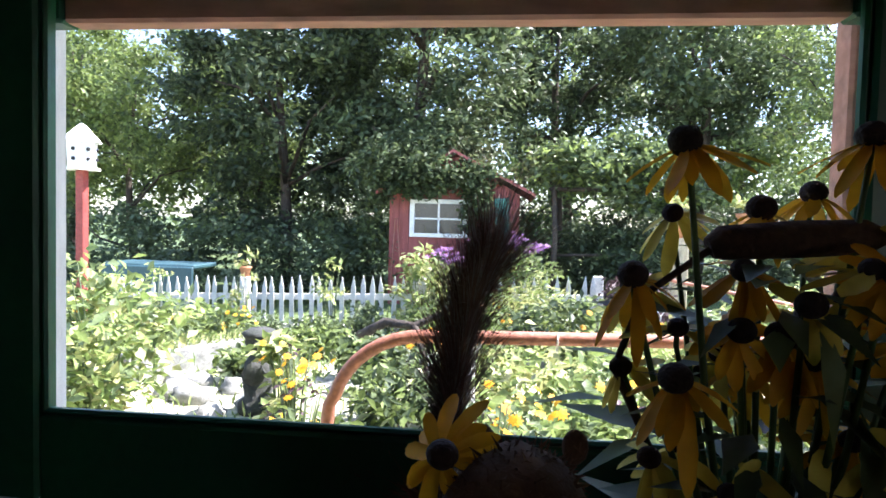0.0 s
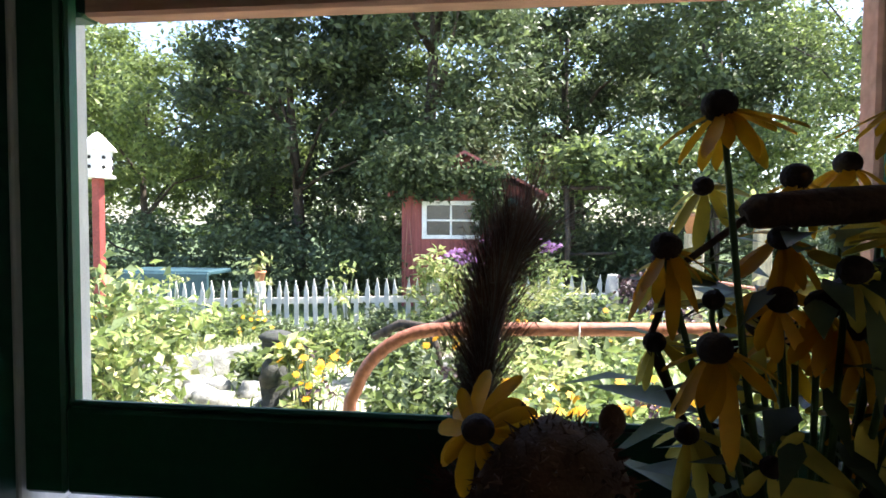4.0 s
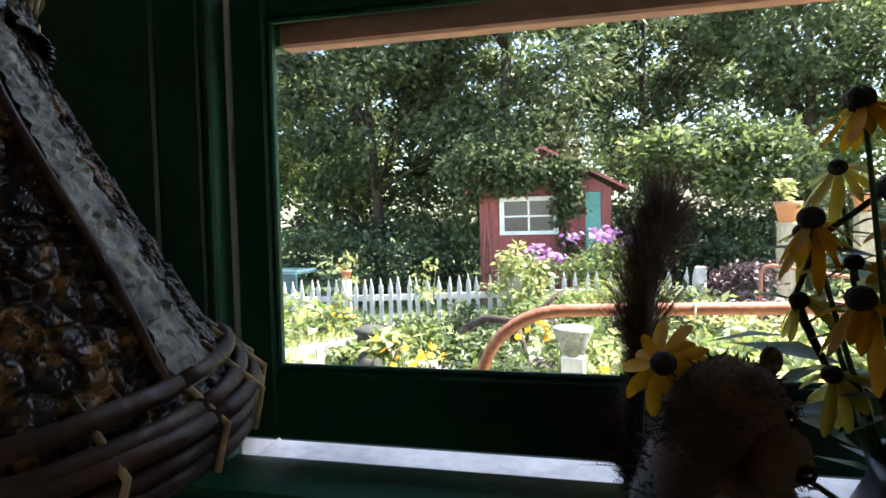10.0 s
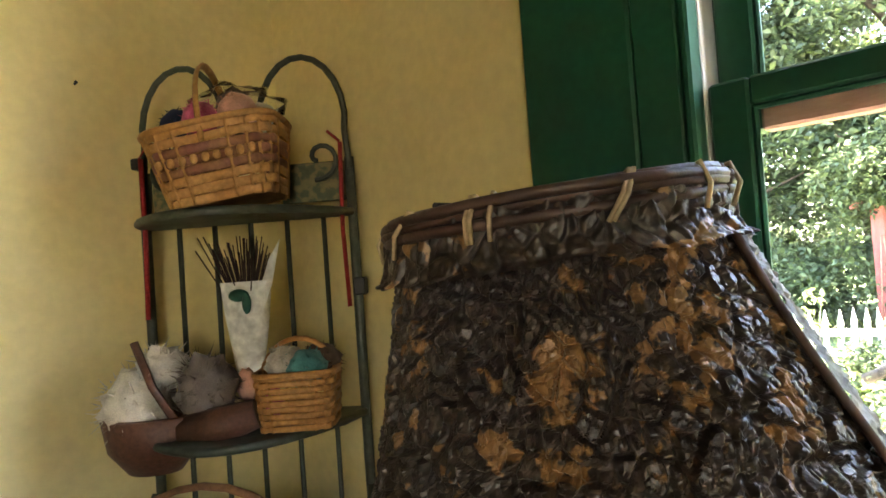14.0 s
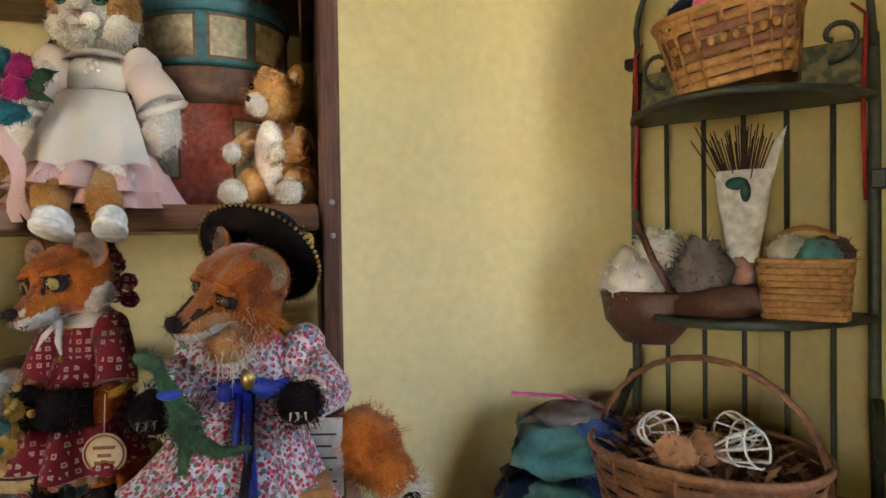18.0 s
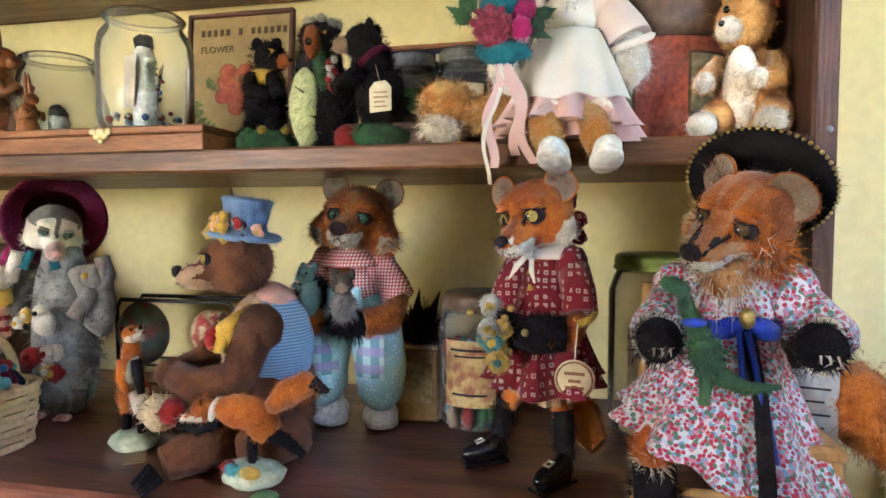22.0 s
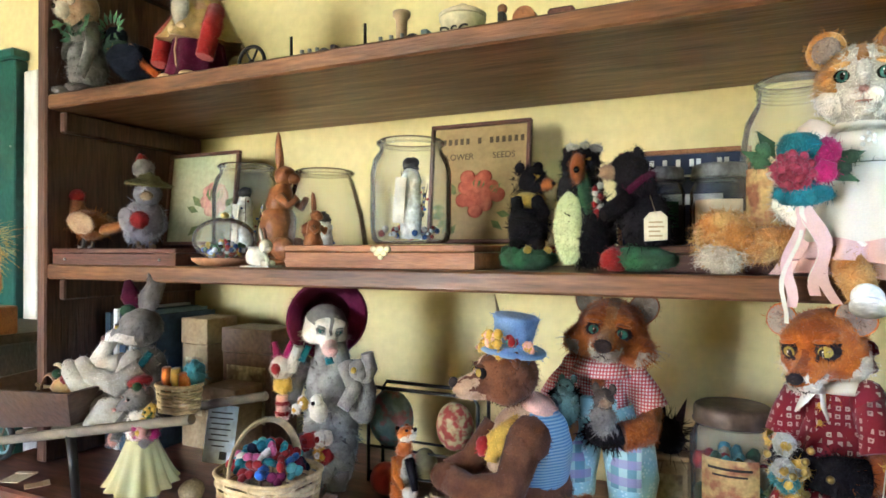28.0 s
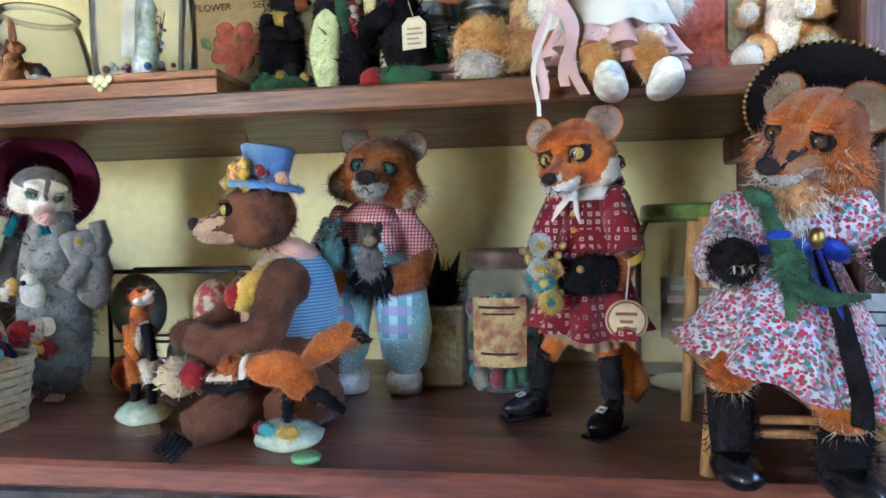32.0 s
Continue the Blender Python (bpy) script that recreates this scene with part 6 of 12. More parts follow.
# ---- fabrics ----
def fabric(name, base, kind, cols, scale, rough=0.8, sheen=0.2, size=0.33):
    """Cloth with a printed pattern: scattered flowers, checks, stripes or small motifs."""
    ma = bpy.data.materials.new(name)
    ma.use_nodes = True
    nt = ma.node_tree
    bs = nt.nodes["Principled BSDF"]
    bs.inputs["Roughness"].default_value, bs.inputs["Specular IOR Level"].default_value = rough, 0.25
    bs.inputs["Sheen Weight"].default_value = sheen
    tc = nt.nodes.new("ShaderNodeTexCoord")
    col = None

    def mixed(fac, a, b):
        mx = nt.nodes.new("ShaderNodeMix"); mx.data_type = 'RGBA'
        nt.links.new(fac, mx.inputs[0])
        for sock, v in ((6, a), (7, b)):
            if isinstance(v, tuple):
                mx.inputs[sock].default_value = (*v, 1)
            else:
                nt.links.new(v, mx.inputs[sock])
        return mx.outputs[2]

    def less(sock, v):
        n = nt.nodes.new("ShaderNodeMath"); n.operation = 'LESS_THAN'
        nt.links.new(sock, n.inputs[0]); n.inputs[1].default_value = v
        return n.outputs[0]

    if kind == "flowers":
        col = base
        for i, c in enumerate(cols):
            vo = nt.nodes.new("ShaderNodeTexVoronoi")
            vo.inputs["Scale"].default_value = scale * (1 + 0.23 * i)
            mp = nt.nodes.new("ShaderNodeMapping"); mp.inputs["Location"].default_value = (i * 3.1, i * 1.7, i * 2.3)
            nt.links.new(tc.outputs["Object"], mp.inputs[0]); nt.links.new(mp.outputs[0], vo.inputs["Vector"])
            col = mixed(less(vo.outputs["Distance"], size), col, c)
    elif kind == "motif":
        vo = nt.nodes.new("ShaderNodeTexVoronoi"); vo.distance = 'CHEBYCHEV'
        vo.inputs["Scale"].default_value, vo.inputs["Randomness"].default_value = scale, 0.15
        nt.links.new(tc.outputs["Object"], vo.inputs["Vector"])
        col = mixed(less(vo.outputs["Distance"], 0.27), base, cols[0])
        col = mixed(less(vo.outputs["Distance"], 0.13), col, cols[1])
    else:
        sep = nt.nodes.new("ShaderNodeSeparateXYZ"); nt.links.new(tc.outputs["Object"], sep.inputs[0])
        col = base
        for ax, c in zip((0, 2) if kind == "checks" else (2,), cols):
            fr = nt.nodes.new("ShaderNodeMath"); fr.operation = 'PINGPONG'; fr.inputs[1].default_value = 1.0
            sc = nt.nodes.new("ShaderNodeMath"); sc.operation = 'MULTIPLY'; sc.inputs[1].default_value = scale
            nt.links.new(sep.outputs[ax], sc.inputs[0]); nt.links.new(sc.outputs[0], fr.inputs[0])
            lt = less(fr.outputs[0], 0.5)
            half = nt.nodes.new("ShaderNodeMath"); half.operation = 'MULTIPLY'; half.inputs[1].default_value = 0.75
            nt.links.new(lt, half.inputs[0])
            col = mixed(half.outputs[0], col, c)
    if isinstance(col, tuple):
        bs.inputs["Base Color"].default_value = (*col, 1)
    else:
        nt.links.new(col, bs.inputs["Base Color"])
    no = nt.nodes.new("ShaderNodeTexNoise"); no.inputs["Scale"].default_value = 260
    nt.links.new(tc.outputs["Object"], no.inputs["Vector"])
    bp = nt.nodes.new("ShaderNodeBump"); bp.inputs["Strength"].default_value, bp.inputs["Distance"].default_value = 0.5, 0.001
    nt.links.new(no.outputs[0], bp.inputs["Height"]); nt.links.new(bp.outputs[0], bs.inputs["Normal"])
    return ma


ORANGE = felt("fox_orange_wool", (0.56, 0.155, 0.018), (0.38, 0.088, 0.012), scale=24)
ORANGE_L = felt("ginger_wool", (0.58, 0.25, 0.065), (0.66, 0.40, 0.16))
RUSTY = felt("deep_rust_wool", (0.40, 0.105, 0.024), (0.28, 0.07, 0.018))
IVORY = felt("ivory_wool", (0.76, 0.69, 0.60), (0.64, 0.55, 0.46))
BLACKW = felt("black_wool", (0.014, 0.012, 0.014), (0.022, 0.018, 0.02))
BROWNW = felt("brown_bear_wool", (0.145, 0.054, 0.026), (0.09, 0.034, 0.019))
TANW = felt("tan_wool", (0.44, 0.29, 0.18), (0.33, 0.20, 0.12))
GREYW = felt("grey_mouse_wool", (0.23, 0.20, 0.18), (0.16, 0.14, 0.13))
PALEGREY = felt("pale_grey_wool", (0.26, 0.245, 0.23), (0.16, 0.15, 0.14), scale=26)
EARIN = felt("mauve_grey_ear", (0.22, 0.16, 0.14), (0.30, 0.23, 0.19))
NOSE = felt("dark_nose_wool", (0.035, 0.025, 0.028), (0.05, 0.035, 0.035))
PINKN = felt("pink_skin_wool", (0.55, 0.26, 0.22), (0.62, 0.34, 0.29))
MAROON = felt("maroon_felt", (0.13, 0.012, 0.045), (0.10, 0.010, 0.035))
DENIM = fabric("blue_stripe_denim", (0.10, 0.22, 0.40), "stripes", ((0.34, 0.46, 0.58),), 420)
HATBLUE = felt("powder_blue_felt", (0.16, 0.25, 0.45), (0.12, 0.20, 0.38))
GREENW = felt("moss_green_wool", (0.055, 0.12, 0.055), (0.04, 0.085, 0.05))
TEALF, REDF, ROSEF, YELF, PINKF = (felt(n, c) for n, c in (("teal_felt", (0.02, 0.19, 0.25)), ("red_felt", (0.36, 0.02, 0.02)), ("dusty_rose_felt", (0.40, 0.055, 0.10)), ("yellow_felt", (0.70, 0.42, 0.07)), ("hot_pink_felt", (0.50, 0.02, 0.16))))
REDMOTIF = fabric("maroon_print", (0.19, 0.008, 0.020), "motif", ((0.46, 0.34, 0.30), (0.20, 0.05, 0.05)), 92)
FLORAL = fabric("floral_print", (0.62, 0.60, 0.63), "flowers", ((0.20, 0.33, 0.50), (0.50, 0.55, 0.66), (0.10, 0.20, 0.14), (0.55, 0.22, 0.30), (0.46, 0.035, 0.07)), 84, size=0.40)
GINGHAM = fabric("red_gingham", (0.76, 0.70, 0.68), "checks", ((0.48, 0.02, 0.035), (0.48, 0.02, 0.035)), 380)
PLAID = fabric("teal_plaid", (0.40, 0.56, 0.56), "checks", ((0.08, 0.22, 0.30), (0.32, 0.25, 0.48)), 70)
SATINDOT = fabric("blue_dotted_satin", (0.36, 0.62, 0.68), "flowers", ((0.62, 0.80, 0.82),), 150, rough=0.35)
SASH = mat("royal_blue_ribbon", (0.015, 0.045, 0.40), rough=0.35, scale=20, fine=200)
COTTON = mat("white_cotton", (0.76, 0.70, 0.61), (0.68, 0.62, 0.54), rough=0.85, scale=9, fine=500, bump=0.05, dist=0.001, grain=0.04)
PINKC = mat("pale_pink_cotton", (0.74, 0.50, 0.47), (0.68, 0.43, 0.41), rough=0.85, scale=9, fine=500, bump=0.05, dist=0.001, grain=0.05)
YSKIRT = mat("pale_yellow_cotton", (0.56, 0.50, 0.25), (0.48, 0.43, 0.21), rough=0.8, scale=9, fine=500, bump=0.05, dist=0.001, grain=0.05)
LEATHERK = mat("black_shoe_leather", (0.012, 0.013, 0.016), rough=0.22, spec=0.6, fine=150)
GOLD = mat("gold_trim", (0.60, 0.40, 0.12), rough=0.3, metal=0.9, fine=150)
EYEG = mat("green_glass_eye", (0.06, 0.22, 0.18), rough=0.05, spec=0.8, bump=0)
EYEY = mat("amber_glass_eye", (0.56, 0.40, 0.10), rough=0.05, spec=0.8, bump=0)
SHOEW = mat("white_shoe", (0.84, 0.83, 0.80), (0.76, 0.75, 0.72), rough=0.4, fine=100)


def look_head(g, m, s, fur_k, cheek_k, muz_k, nose_k, ear_k, earin_k, eye_k, lid_k, muzzle=1.0, ear="round", ear_s=1.0, cheek=1.0, hair=260, brow=None, broad=1.0, lines=True, chin=None, drop=0.26, sharp=False):
    """A sculpted animal head of radius s at m, facing -y: one skin drawn out to a muzzle, with felted colour patches."""
    chin = cheek_k if chin is None else chin

    def skin(d):
        x, y, z = d
        w = math.exp(-((x / (0.40 * broad)) ** 2 + ((z + 0.20) / (0.36 * broad)) ** 2)) * (1 if y < 0 else 0)
        p = Vector((x * 1.0, y * 0.96, z * 0.90))
        p.y -= w * (0.30 + 0.62 * muzzle)
        p.z -= w * drop
        for q in (-1, 1):
            c = math.exp(-(((x - 0.66 * q) / 0.36) ** 2 + ((z + 0.40) / 0.34) ** 2)) * (1 if y < 0.5 else 0)
            p += Vector((0.20 * q * cheek, -0.06, -0.08)) * c
            e = math.exp(-(((x - 0.36 * q) / 0.17) ** 2 + ((z - 0.20) / 0.14) ** 2)) * (1 if y < 0 else 0)
            p.y += 0.11 * e
            b = math.exp(-(((x - 0.38 * q) / 0.24) ** 2 + ((z - 0.46) / 0.10) ** 2)) * (1 if y < 0 else 0)
            p.y -= 0.07 * b
        return p * (1 + 0.025 * noise.noise(p * 3.1 + m.translation * 7))

    def near(u, v, a, b):
        ax, az = a; bx, bz = b
        t = max(0.0, min(1.0, ((u - ax) * (bx - ax) + (v - az) * (bz - az)) / ((bx - ax) ** 2 + (bz - az) ** 2)))
        return math.hypot(u - ax - t * (bx - ax), v - az - t * (bz - az))

    def zone(d):
        u, v = abs(d[0]) + 0.03 * noise.noise(d * 5), d[2] + 0.03 * noise.noise(d * 6 + Vector((3, 1, 2)))
        if d[1] < 0.1:
            if lines and d[1] < -0.3 and (((u - 0.36) / 0.175) ** 2 + ((v - 0.18) / 0.13) ** 2 < 1 or sharp and near(u, v, (0.30, 0.10), (0.21, -0.04)) < 0.026 or (sharp and near(u, v, (0.48, 0.22), (0.60, 0.30)) < 0.026)):
                return lid_k
            if v < -0.36 and u < 0.46 and d[1] < -0.3:
                return chin
            if ((u - 0.66) / 0.36) ** 2 + ((v + 0.42) / 0.34) ** 2 < 1:
                return cheek_k
            if brow is not None and u < 0.17 + 0.10 * max(0, v) and v > -0.12:
                return brow
            if (u / (0.36 * broad)) ** 2 + ((v + 0.2) / (0.32 * broad)) ** 2 < 1:
                return muz_k
        return fur_k

    seg, rings = (128, 96) if s > 0.035 else (48, 36)
    vs, ds = [], []
    for i in range(rings + 1):
        th = math.pi * i / rings
        for j in range(seg):
            ph = 2 * math.pi * j / seg
            d = Vector((math.sin(th) * math.cos(ph), math.sin(th) * math.sin(ph), math.cos(th)))
            ds.append(d); vs.append(m @ (skin(d) * s))
    n0 = len(g.v)
    g.v.extend([tuple(p) for p in vs])
    for i in range(rings):
        for j in range(seg):
            a, b = i * seg + j, i * seg + (j + 1) % seg
            face = [a + seg, b + seg, b, a] if 0 < i < rings - 1 else ([a + seg, b + seg, a] if i == 0 else [a + seg, b, a])
            g.f.append([n0 + q for q in face]); g.k.append(zone(((ds[a] + ds[b] + ds[a + seg] + ds[b + seg]) / 4).normalized())); g.s.append(True)

    def on(x, z):
        return skin(Vector((x, -math.sqrt(max(0.01, 1 - x * x - z * z)), z)))

    B = lambda c, r, k, rot=(0, 0, 0), **kw: g.ball([v * s for v in c], [v * s for v in r], k, rot, m=m, **kw)
    tip = on(0, -0.16)
    B(tip + Vector((0, -0.01, 0.03)), (0.17 * broad, 0.12, 0.125 * broad), nose_k, seg=14, rings=9)
    mouth = on(0, -0.42)
    B(mouth + Vector((0, 0.01, -0.01)), (0.20 * broad, 0.05, 0.014), lid_k if lines else nose_k, (20, 0, 0), seg=12, rings=6)
    for q in (-1, 1):
        e = on(0.36 * q, 0.19)
        B(e + Vector((0, -0.035, -0.01)), (0.155, 0.11, 0.125), eye_k, (0, 0, 14 * q), seg=16, rings=10)
        B(e + Vector((-0.015 * q, -0.124, -0.005)), (0.075, 0.034, 0.085), nose_k, seg=10, rings=7)
        # bead in the cheek colour, painted on as the eye's glint
        B(e + Vector((-0.035 * q, -0.156, 0.032)), (0.022, 0.010, 0.022), cheek_k, seg=6, rings=5)
        B(e + Vector((0.01 * q, -0.03, 0.118)), (0.18, 0.10, 0.026), lid_k if lines else fur_k, (0, (-10 if sharp else 9) * q, 10 * q), seg=12, rings=6)
        if ear == "round":
            c = Vector((0.78 * q, 0.06, 0.74))
            vs, fs, n = [], [], 14
            for side, dy in ((0, -0.05), (1, 0.05)):
                for rr in range(4):
                    for i in range(n):
                        a = 2 * math.pi * i / n
                        f = (0.02, 0.5, 0.86, 1.0)[rr]
                        px, pz = 0.37 * ear_s * f * math.cos(a), 0.46 * ear_s * f * math.sin(a)
                        cup = 0.16 * (1 - f * f) if side == 0 else 0.20 * (1 - f * f) + 0.03
                        rot = Euler((0, radians(24 * q), radians(16 * q))).to_matrix()
                        vs.append(m @ ((c + rot @ Vector((px, dy * (f < 0.99) + cup, pz))) * s))
            for side in (0, 1):
                for rr in range(3):
                    for i in range(n):
                        a, b = side * 4 * n + rr * n + i, side * 4 * n + rr * n + (i + 1) % n
                        fs.append((earin_k if side == 0 and rr < 2 else ear_k, [a, b, b + n, a + n] if side == 0 else [a + n, b + n, b, a]))
            for k in sorted({k for k, _ in fs}):
                g.add(vs, [f for kk, f in fs if kk == k], k, True)
            fur(g, c * s, (0.36 * ear_s * s, 0.06 * s, 0.44 * ear_s * s), hair // 6, s * 0.10, ear_k, m=m, width=s * 0.007, droop=-0.1)
        elif ear == "small":
            B((0.72 * q, 0.05, 0.66), (0.26, 0.12, 0.26), ear_k, (0, 25 * q, 0), seg=12, rings=8)
    if hair:
        fur(g, (0, 0, 0), (s, 0.96 * s, 0.90 * s), hair * 2, s * 0.06, fur_k, m=m, keep=lambda d: d[1] > -0.45, width=s * 0.008)
        for q in (-1, 1):
            fur(g, (0.74 * q * s, -0.20 * s, -0.46 * s), (0.36 * s, 0.36 * s, 0.34 * s), hair, s * 0.11, cheek_k, m=m, keep=lambda d: d[0] * q > 0.1, width=s * 0.006)


def sculpt_head(g, m, s, prims, paint, blend=0.09, centre=(0.0, -0.3, -0.05), seg=132, rings=100, lump=0.02):
    """A felted head of unit size s: ellipsoids (centre, radii) melted into one skin, coloured by paint(x, y, z)."""
    C = np.array(centre)

    def depth(p):
        out = np.zeros(len(p))
        for c, r in prims:
            q = (p - np.array(c)) / np.array(r)
            a, b = np.linalg.norm(q, axis=1), np.linalg.norm(q / np.array(r), axis=1)
            out += np.exp(np.clip(-(a * (a - 1) / np.maximum(b, 1e-6)) / blend, -40, 40))
        return -blend * np.log(out + 1e-30)

    th, ph = np.meshgrid(np.pi * np.arange(rings + 1) / rings, 2 * np.pi * np.arange(seg) / seg, indexing="ij")
    d = np.stack([np.sin(th) * np.cos(ph), np.sin(th) * np.sin(ph), np.cos(th)], -1).reshape(-1, 3)
    ts = np.linspace(0.05, 2.4, 95)
    val = np.stack([depth(C + d * t) for t in ts], 1)
    i = np.clip(val.shape[1] - 1 - np.argmax(val[:, ::-1] < 0, axis=1), 0, len(ts) - 2)
    rows = np.arange(len(d))
    v0, v1 = val[rows, i], val[rows, i + 1]
    r = ts[i] + (ts[i + 1] - ts[i]) * np.clip(v0 / (v0 - v1 + 1e-9), 0, 1)
    p = C + d * r[:, None]
    p *= 1 + lump * np.array([noise.noise(Vector(q) * 3.3) + 0.5 * noise.noise(Vector(q) * 8) for q in p])[:, None]
    n0 = len(g.v)
    g.v.extend([tuple(m @ Vector(q * s)) for q in p])
    jit = np.array([[noise.noise(Vector(q) * 5), noise.noise(Vector(q) * 5 + Vector((7, 3, 1)))] for q in p]) * 0.06
    kk = paint(p[:, 0] + jit[:, 0], p[:, 1], p[:, 2] + jit[:, 1])
    for a in range(rings):
        for b in range(seg):
            u, w = a * seg + b, a * seg + (b + 1) % seg
            g.f.append([n0 + q for q in ([u + seg, w + seg, w, u] if 0 < a < rings - 1 else ([u + seg, w + seg, u] if a == 0 else [u + seg, w, u]))])
            g.k.append(int(kk[u])); g.s.append(True)

    def surf(x, z):
        ys = np.linspace(-2.2, 0.6, 300)
        hit = np.argmax(depth(np.stack([np.full(300, x), ys, np.full(300, z)], 1)) < 0)
        return Vector((x, ys[hit], z))
    return surf


def head_eye(g, m, s, e, q, r, eye_k, dark_k, lid_k, tilt=0.0, out=20.0, sleepy=0.35, liner=1.35, glint_k=2):
    """A glass eye at e (head units): dark rim, iris, pupil, glint and a felted upper lid; q is its side."""
    B = lambda c, rr, k, rot=(0, 0, 0), **kw: g.ball([v * s for v in c], [v * s for v in rr], k, rot, m=m, **kw)
    rot = (0, tilt * q, out * q)
    B(e + Vector((0.02 * q, 0.02, -0.01)), (r * liner * 1.25, r * 0.62, r * liner), dark_k, rot, seg=16, rings=10)
    B(e + Vector((0, -0.03, 0)), (r, r * 0.78, r * 0.86), eye_k, rot, seg=18, rings=12)
    B(e + Vector((-0.02 * q, -0.03 - r * 0.62, 0)), (r * 0.50, r * 0.24, r * 0.52), dark_k, rot, seg=12, rings=8)
    # the glint is a small pale bead, not a reflection
    B(e + Vector((-0.05 * q * r, -0.03 - r * 0.80, r * 0.22)), (r * 0.13, r * 0.06, r * 0.13), glint_k, seg=8, rings=6)
    B(e + Vector((0.01 * q, 0.0, r * (1.42 - sleepy))), (r * 1.35, r * 0.80, r * 0.40), lid_k, rot, seg=16, rings=10)
    B(e + Vector((0.01 * q, -0.03, r * (1.12 - sleepy))), (r * 1.20, r * 0.80, r * 0.13), dark_k, rot, seg=14, rings=7)


def cup_ear(g, m, s, c, w, h, lean, twist, ear_k, in_k, hair=60, deep=0.3):
    """A thick cupped round ear at c (head units)."""
    n, vs, fs = 24, [], []
    rot = Euler((radians(-8), radians(lean), radians(twist))).to_matrix()
    prof = ((0.03, deep), (0.45, deep * 0.8), (0.78, deep * 0.38), (0.95, 0.02), (1.03, 0.03), (0.98, 0.16), (0.7, deep * 0.8 + 0.12), (0.03, deep + 0.16))
    for f, y in prof:
        for i in range(n):
            a = 2 * math.pi * i / n
            k = 1 + 0.10 * math.sin(a)
            vs.append(m @ ((Vector(c) + rot @ Vector((w * f * math.cos(a) * k, y * max(w, h), h * f * math.sin(a)))) * s))
    for j in range(len(prof) - 1):
        for i in range(n):
            fs.append((in_k if j < 3 else ear_k, [j * n + i, j * n + (i + 1) % n, (j + 1) * n + (i + 1) % n, (j + 1) * n + i]))
    base = len(g.v)
    g.v.extend([tuple(v) for v in vs])
    for k, f in fs:
        g.f.append([base + i for i in f]); g.k.append(k); g.s.append(True)
    cm = m @ Matrix.Translation(Vector(c) * s) @ rot.to_4x4()
    fur(g, (0, 0.1 * w * s, 0), (w * s * 1.0, 0.08 * s, h * s * 1.0), hair, s * 0.07, ear_k, m=cm, width=s * 0.006, droop=-0.1)
    fur(g, (0, 0.12 * w * s, 0), (w * s * 0.5, 0.03 * s, h * s * 0.5), hair, s * 0.22, in_k, m=cm, width=s * 0.006, droop=0.0)


def whisk(g, m, s, c, d, n, length, k, spread=0.35, width=0.0005):
    """Long loose fibres from c (head units) in the direction d."""
    for _ in range(n):
        p = Vector(c) + Vector(rng.normal(size=3)) * 0.10
        e = p + (Vector(d).normalized() + Vector(rng.normal(size=3)) * spread) * float(length * rng.uniform(0.5, 1.1))
        mid = (p + e) / 2 + Vector((0, 0, 0.05 * length))
        w = Vector((0, 0.3, 1)) * width
        a, b, c2 = m @ (p * s), m @ (mid * s), m @ (e * s)
        g.add([a - w, a + w, b - w, b + w, c2], [[0, 1, 3, 2], [2, 3, 4]], k, True)


def muzzle_set(L, wide=0.40, low=-0.30, cheek=(0.58, -0.22, -0.36), cheek_r=(0.42, 0.44, 0.38), brow=0.40, skull=(0.92, 0.88, 0.84)):
    """Ellipsoids of a head with a muzzle of length L."""
    out = [((0, 0.02, 0.08), skull), ((0, -0.70, -0.16), (wide, 0.50, wide * 0.86)), ((0, -0.72 - 0.40 * L, 0.5 * low - 0.10), (wide * 0.72, 0.46, wide * 0.62)),
           ((0, -0.80 - 0.72 * L, low), (wide * 0.50, 0.26, wide * 0.44)), ((0, -0.62 - 0.35 * L, low - 0.20), (wide * 0.58, 0.42, 0.15))]
    for q in (-1, 1):
        out += [((cheek[0] * q, cheek[1], cheek[2]), cheek_r), ((0.36 * q, -0.60, brow + 0.06), (0.26, 0.18, 0.11)), ((0.16 * q * wide / 0.4, -0.86 - 0.62 * L, low - 0.10), (wide * 0.40, 0.24, wide * 0.36))]
    return out


def nose_mouth(g, m, s, surf, low, k, line_k, r=0.17):
    B = lambda c, rr, kk, rot=(0, 0, 0), **kw: g.ball([v * s for v in c], [v * s for v in rr], kk, rot, m=m, **kw)
    tip = surf(0, low + 0.06)
    B(tip + Vector((0, 0.0, 0.05)), (r * 1.1, r * 0.75, r * 0.82), k, seg=16, rings=10, lump=0.1)
    for q in (-1, 1):
        pts = [surf(0.005 * q, low - 0.10), surf(0.10 * q, low - 0.22), surf(0.20 * q, low - 0.21)]
        g.tube([m @ ((p + Vector((0, -0.012, 0))) * s) for p in pts], 0.018 * s, 6, line_k)


def squeeze(g, n0, sx, sy=1.0, sz=1.0, rz=0.0):
    """Scales and turns the vertices added since n0 about the doll's upright axis."""
    c, s = math.cos(radians(rz)), math.sin(radians(rz))
    for i in range(n0, len(g.v)):
        x, y, z = g.v[i]
        x, y = x * sx, y * sy
        g.v[i] = (c * x - s * y, s * x + c * y, z * sz)


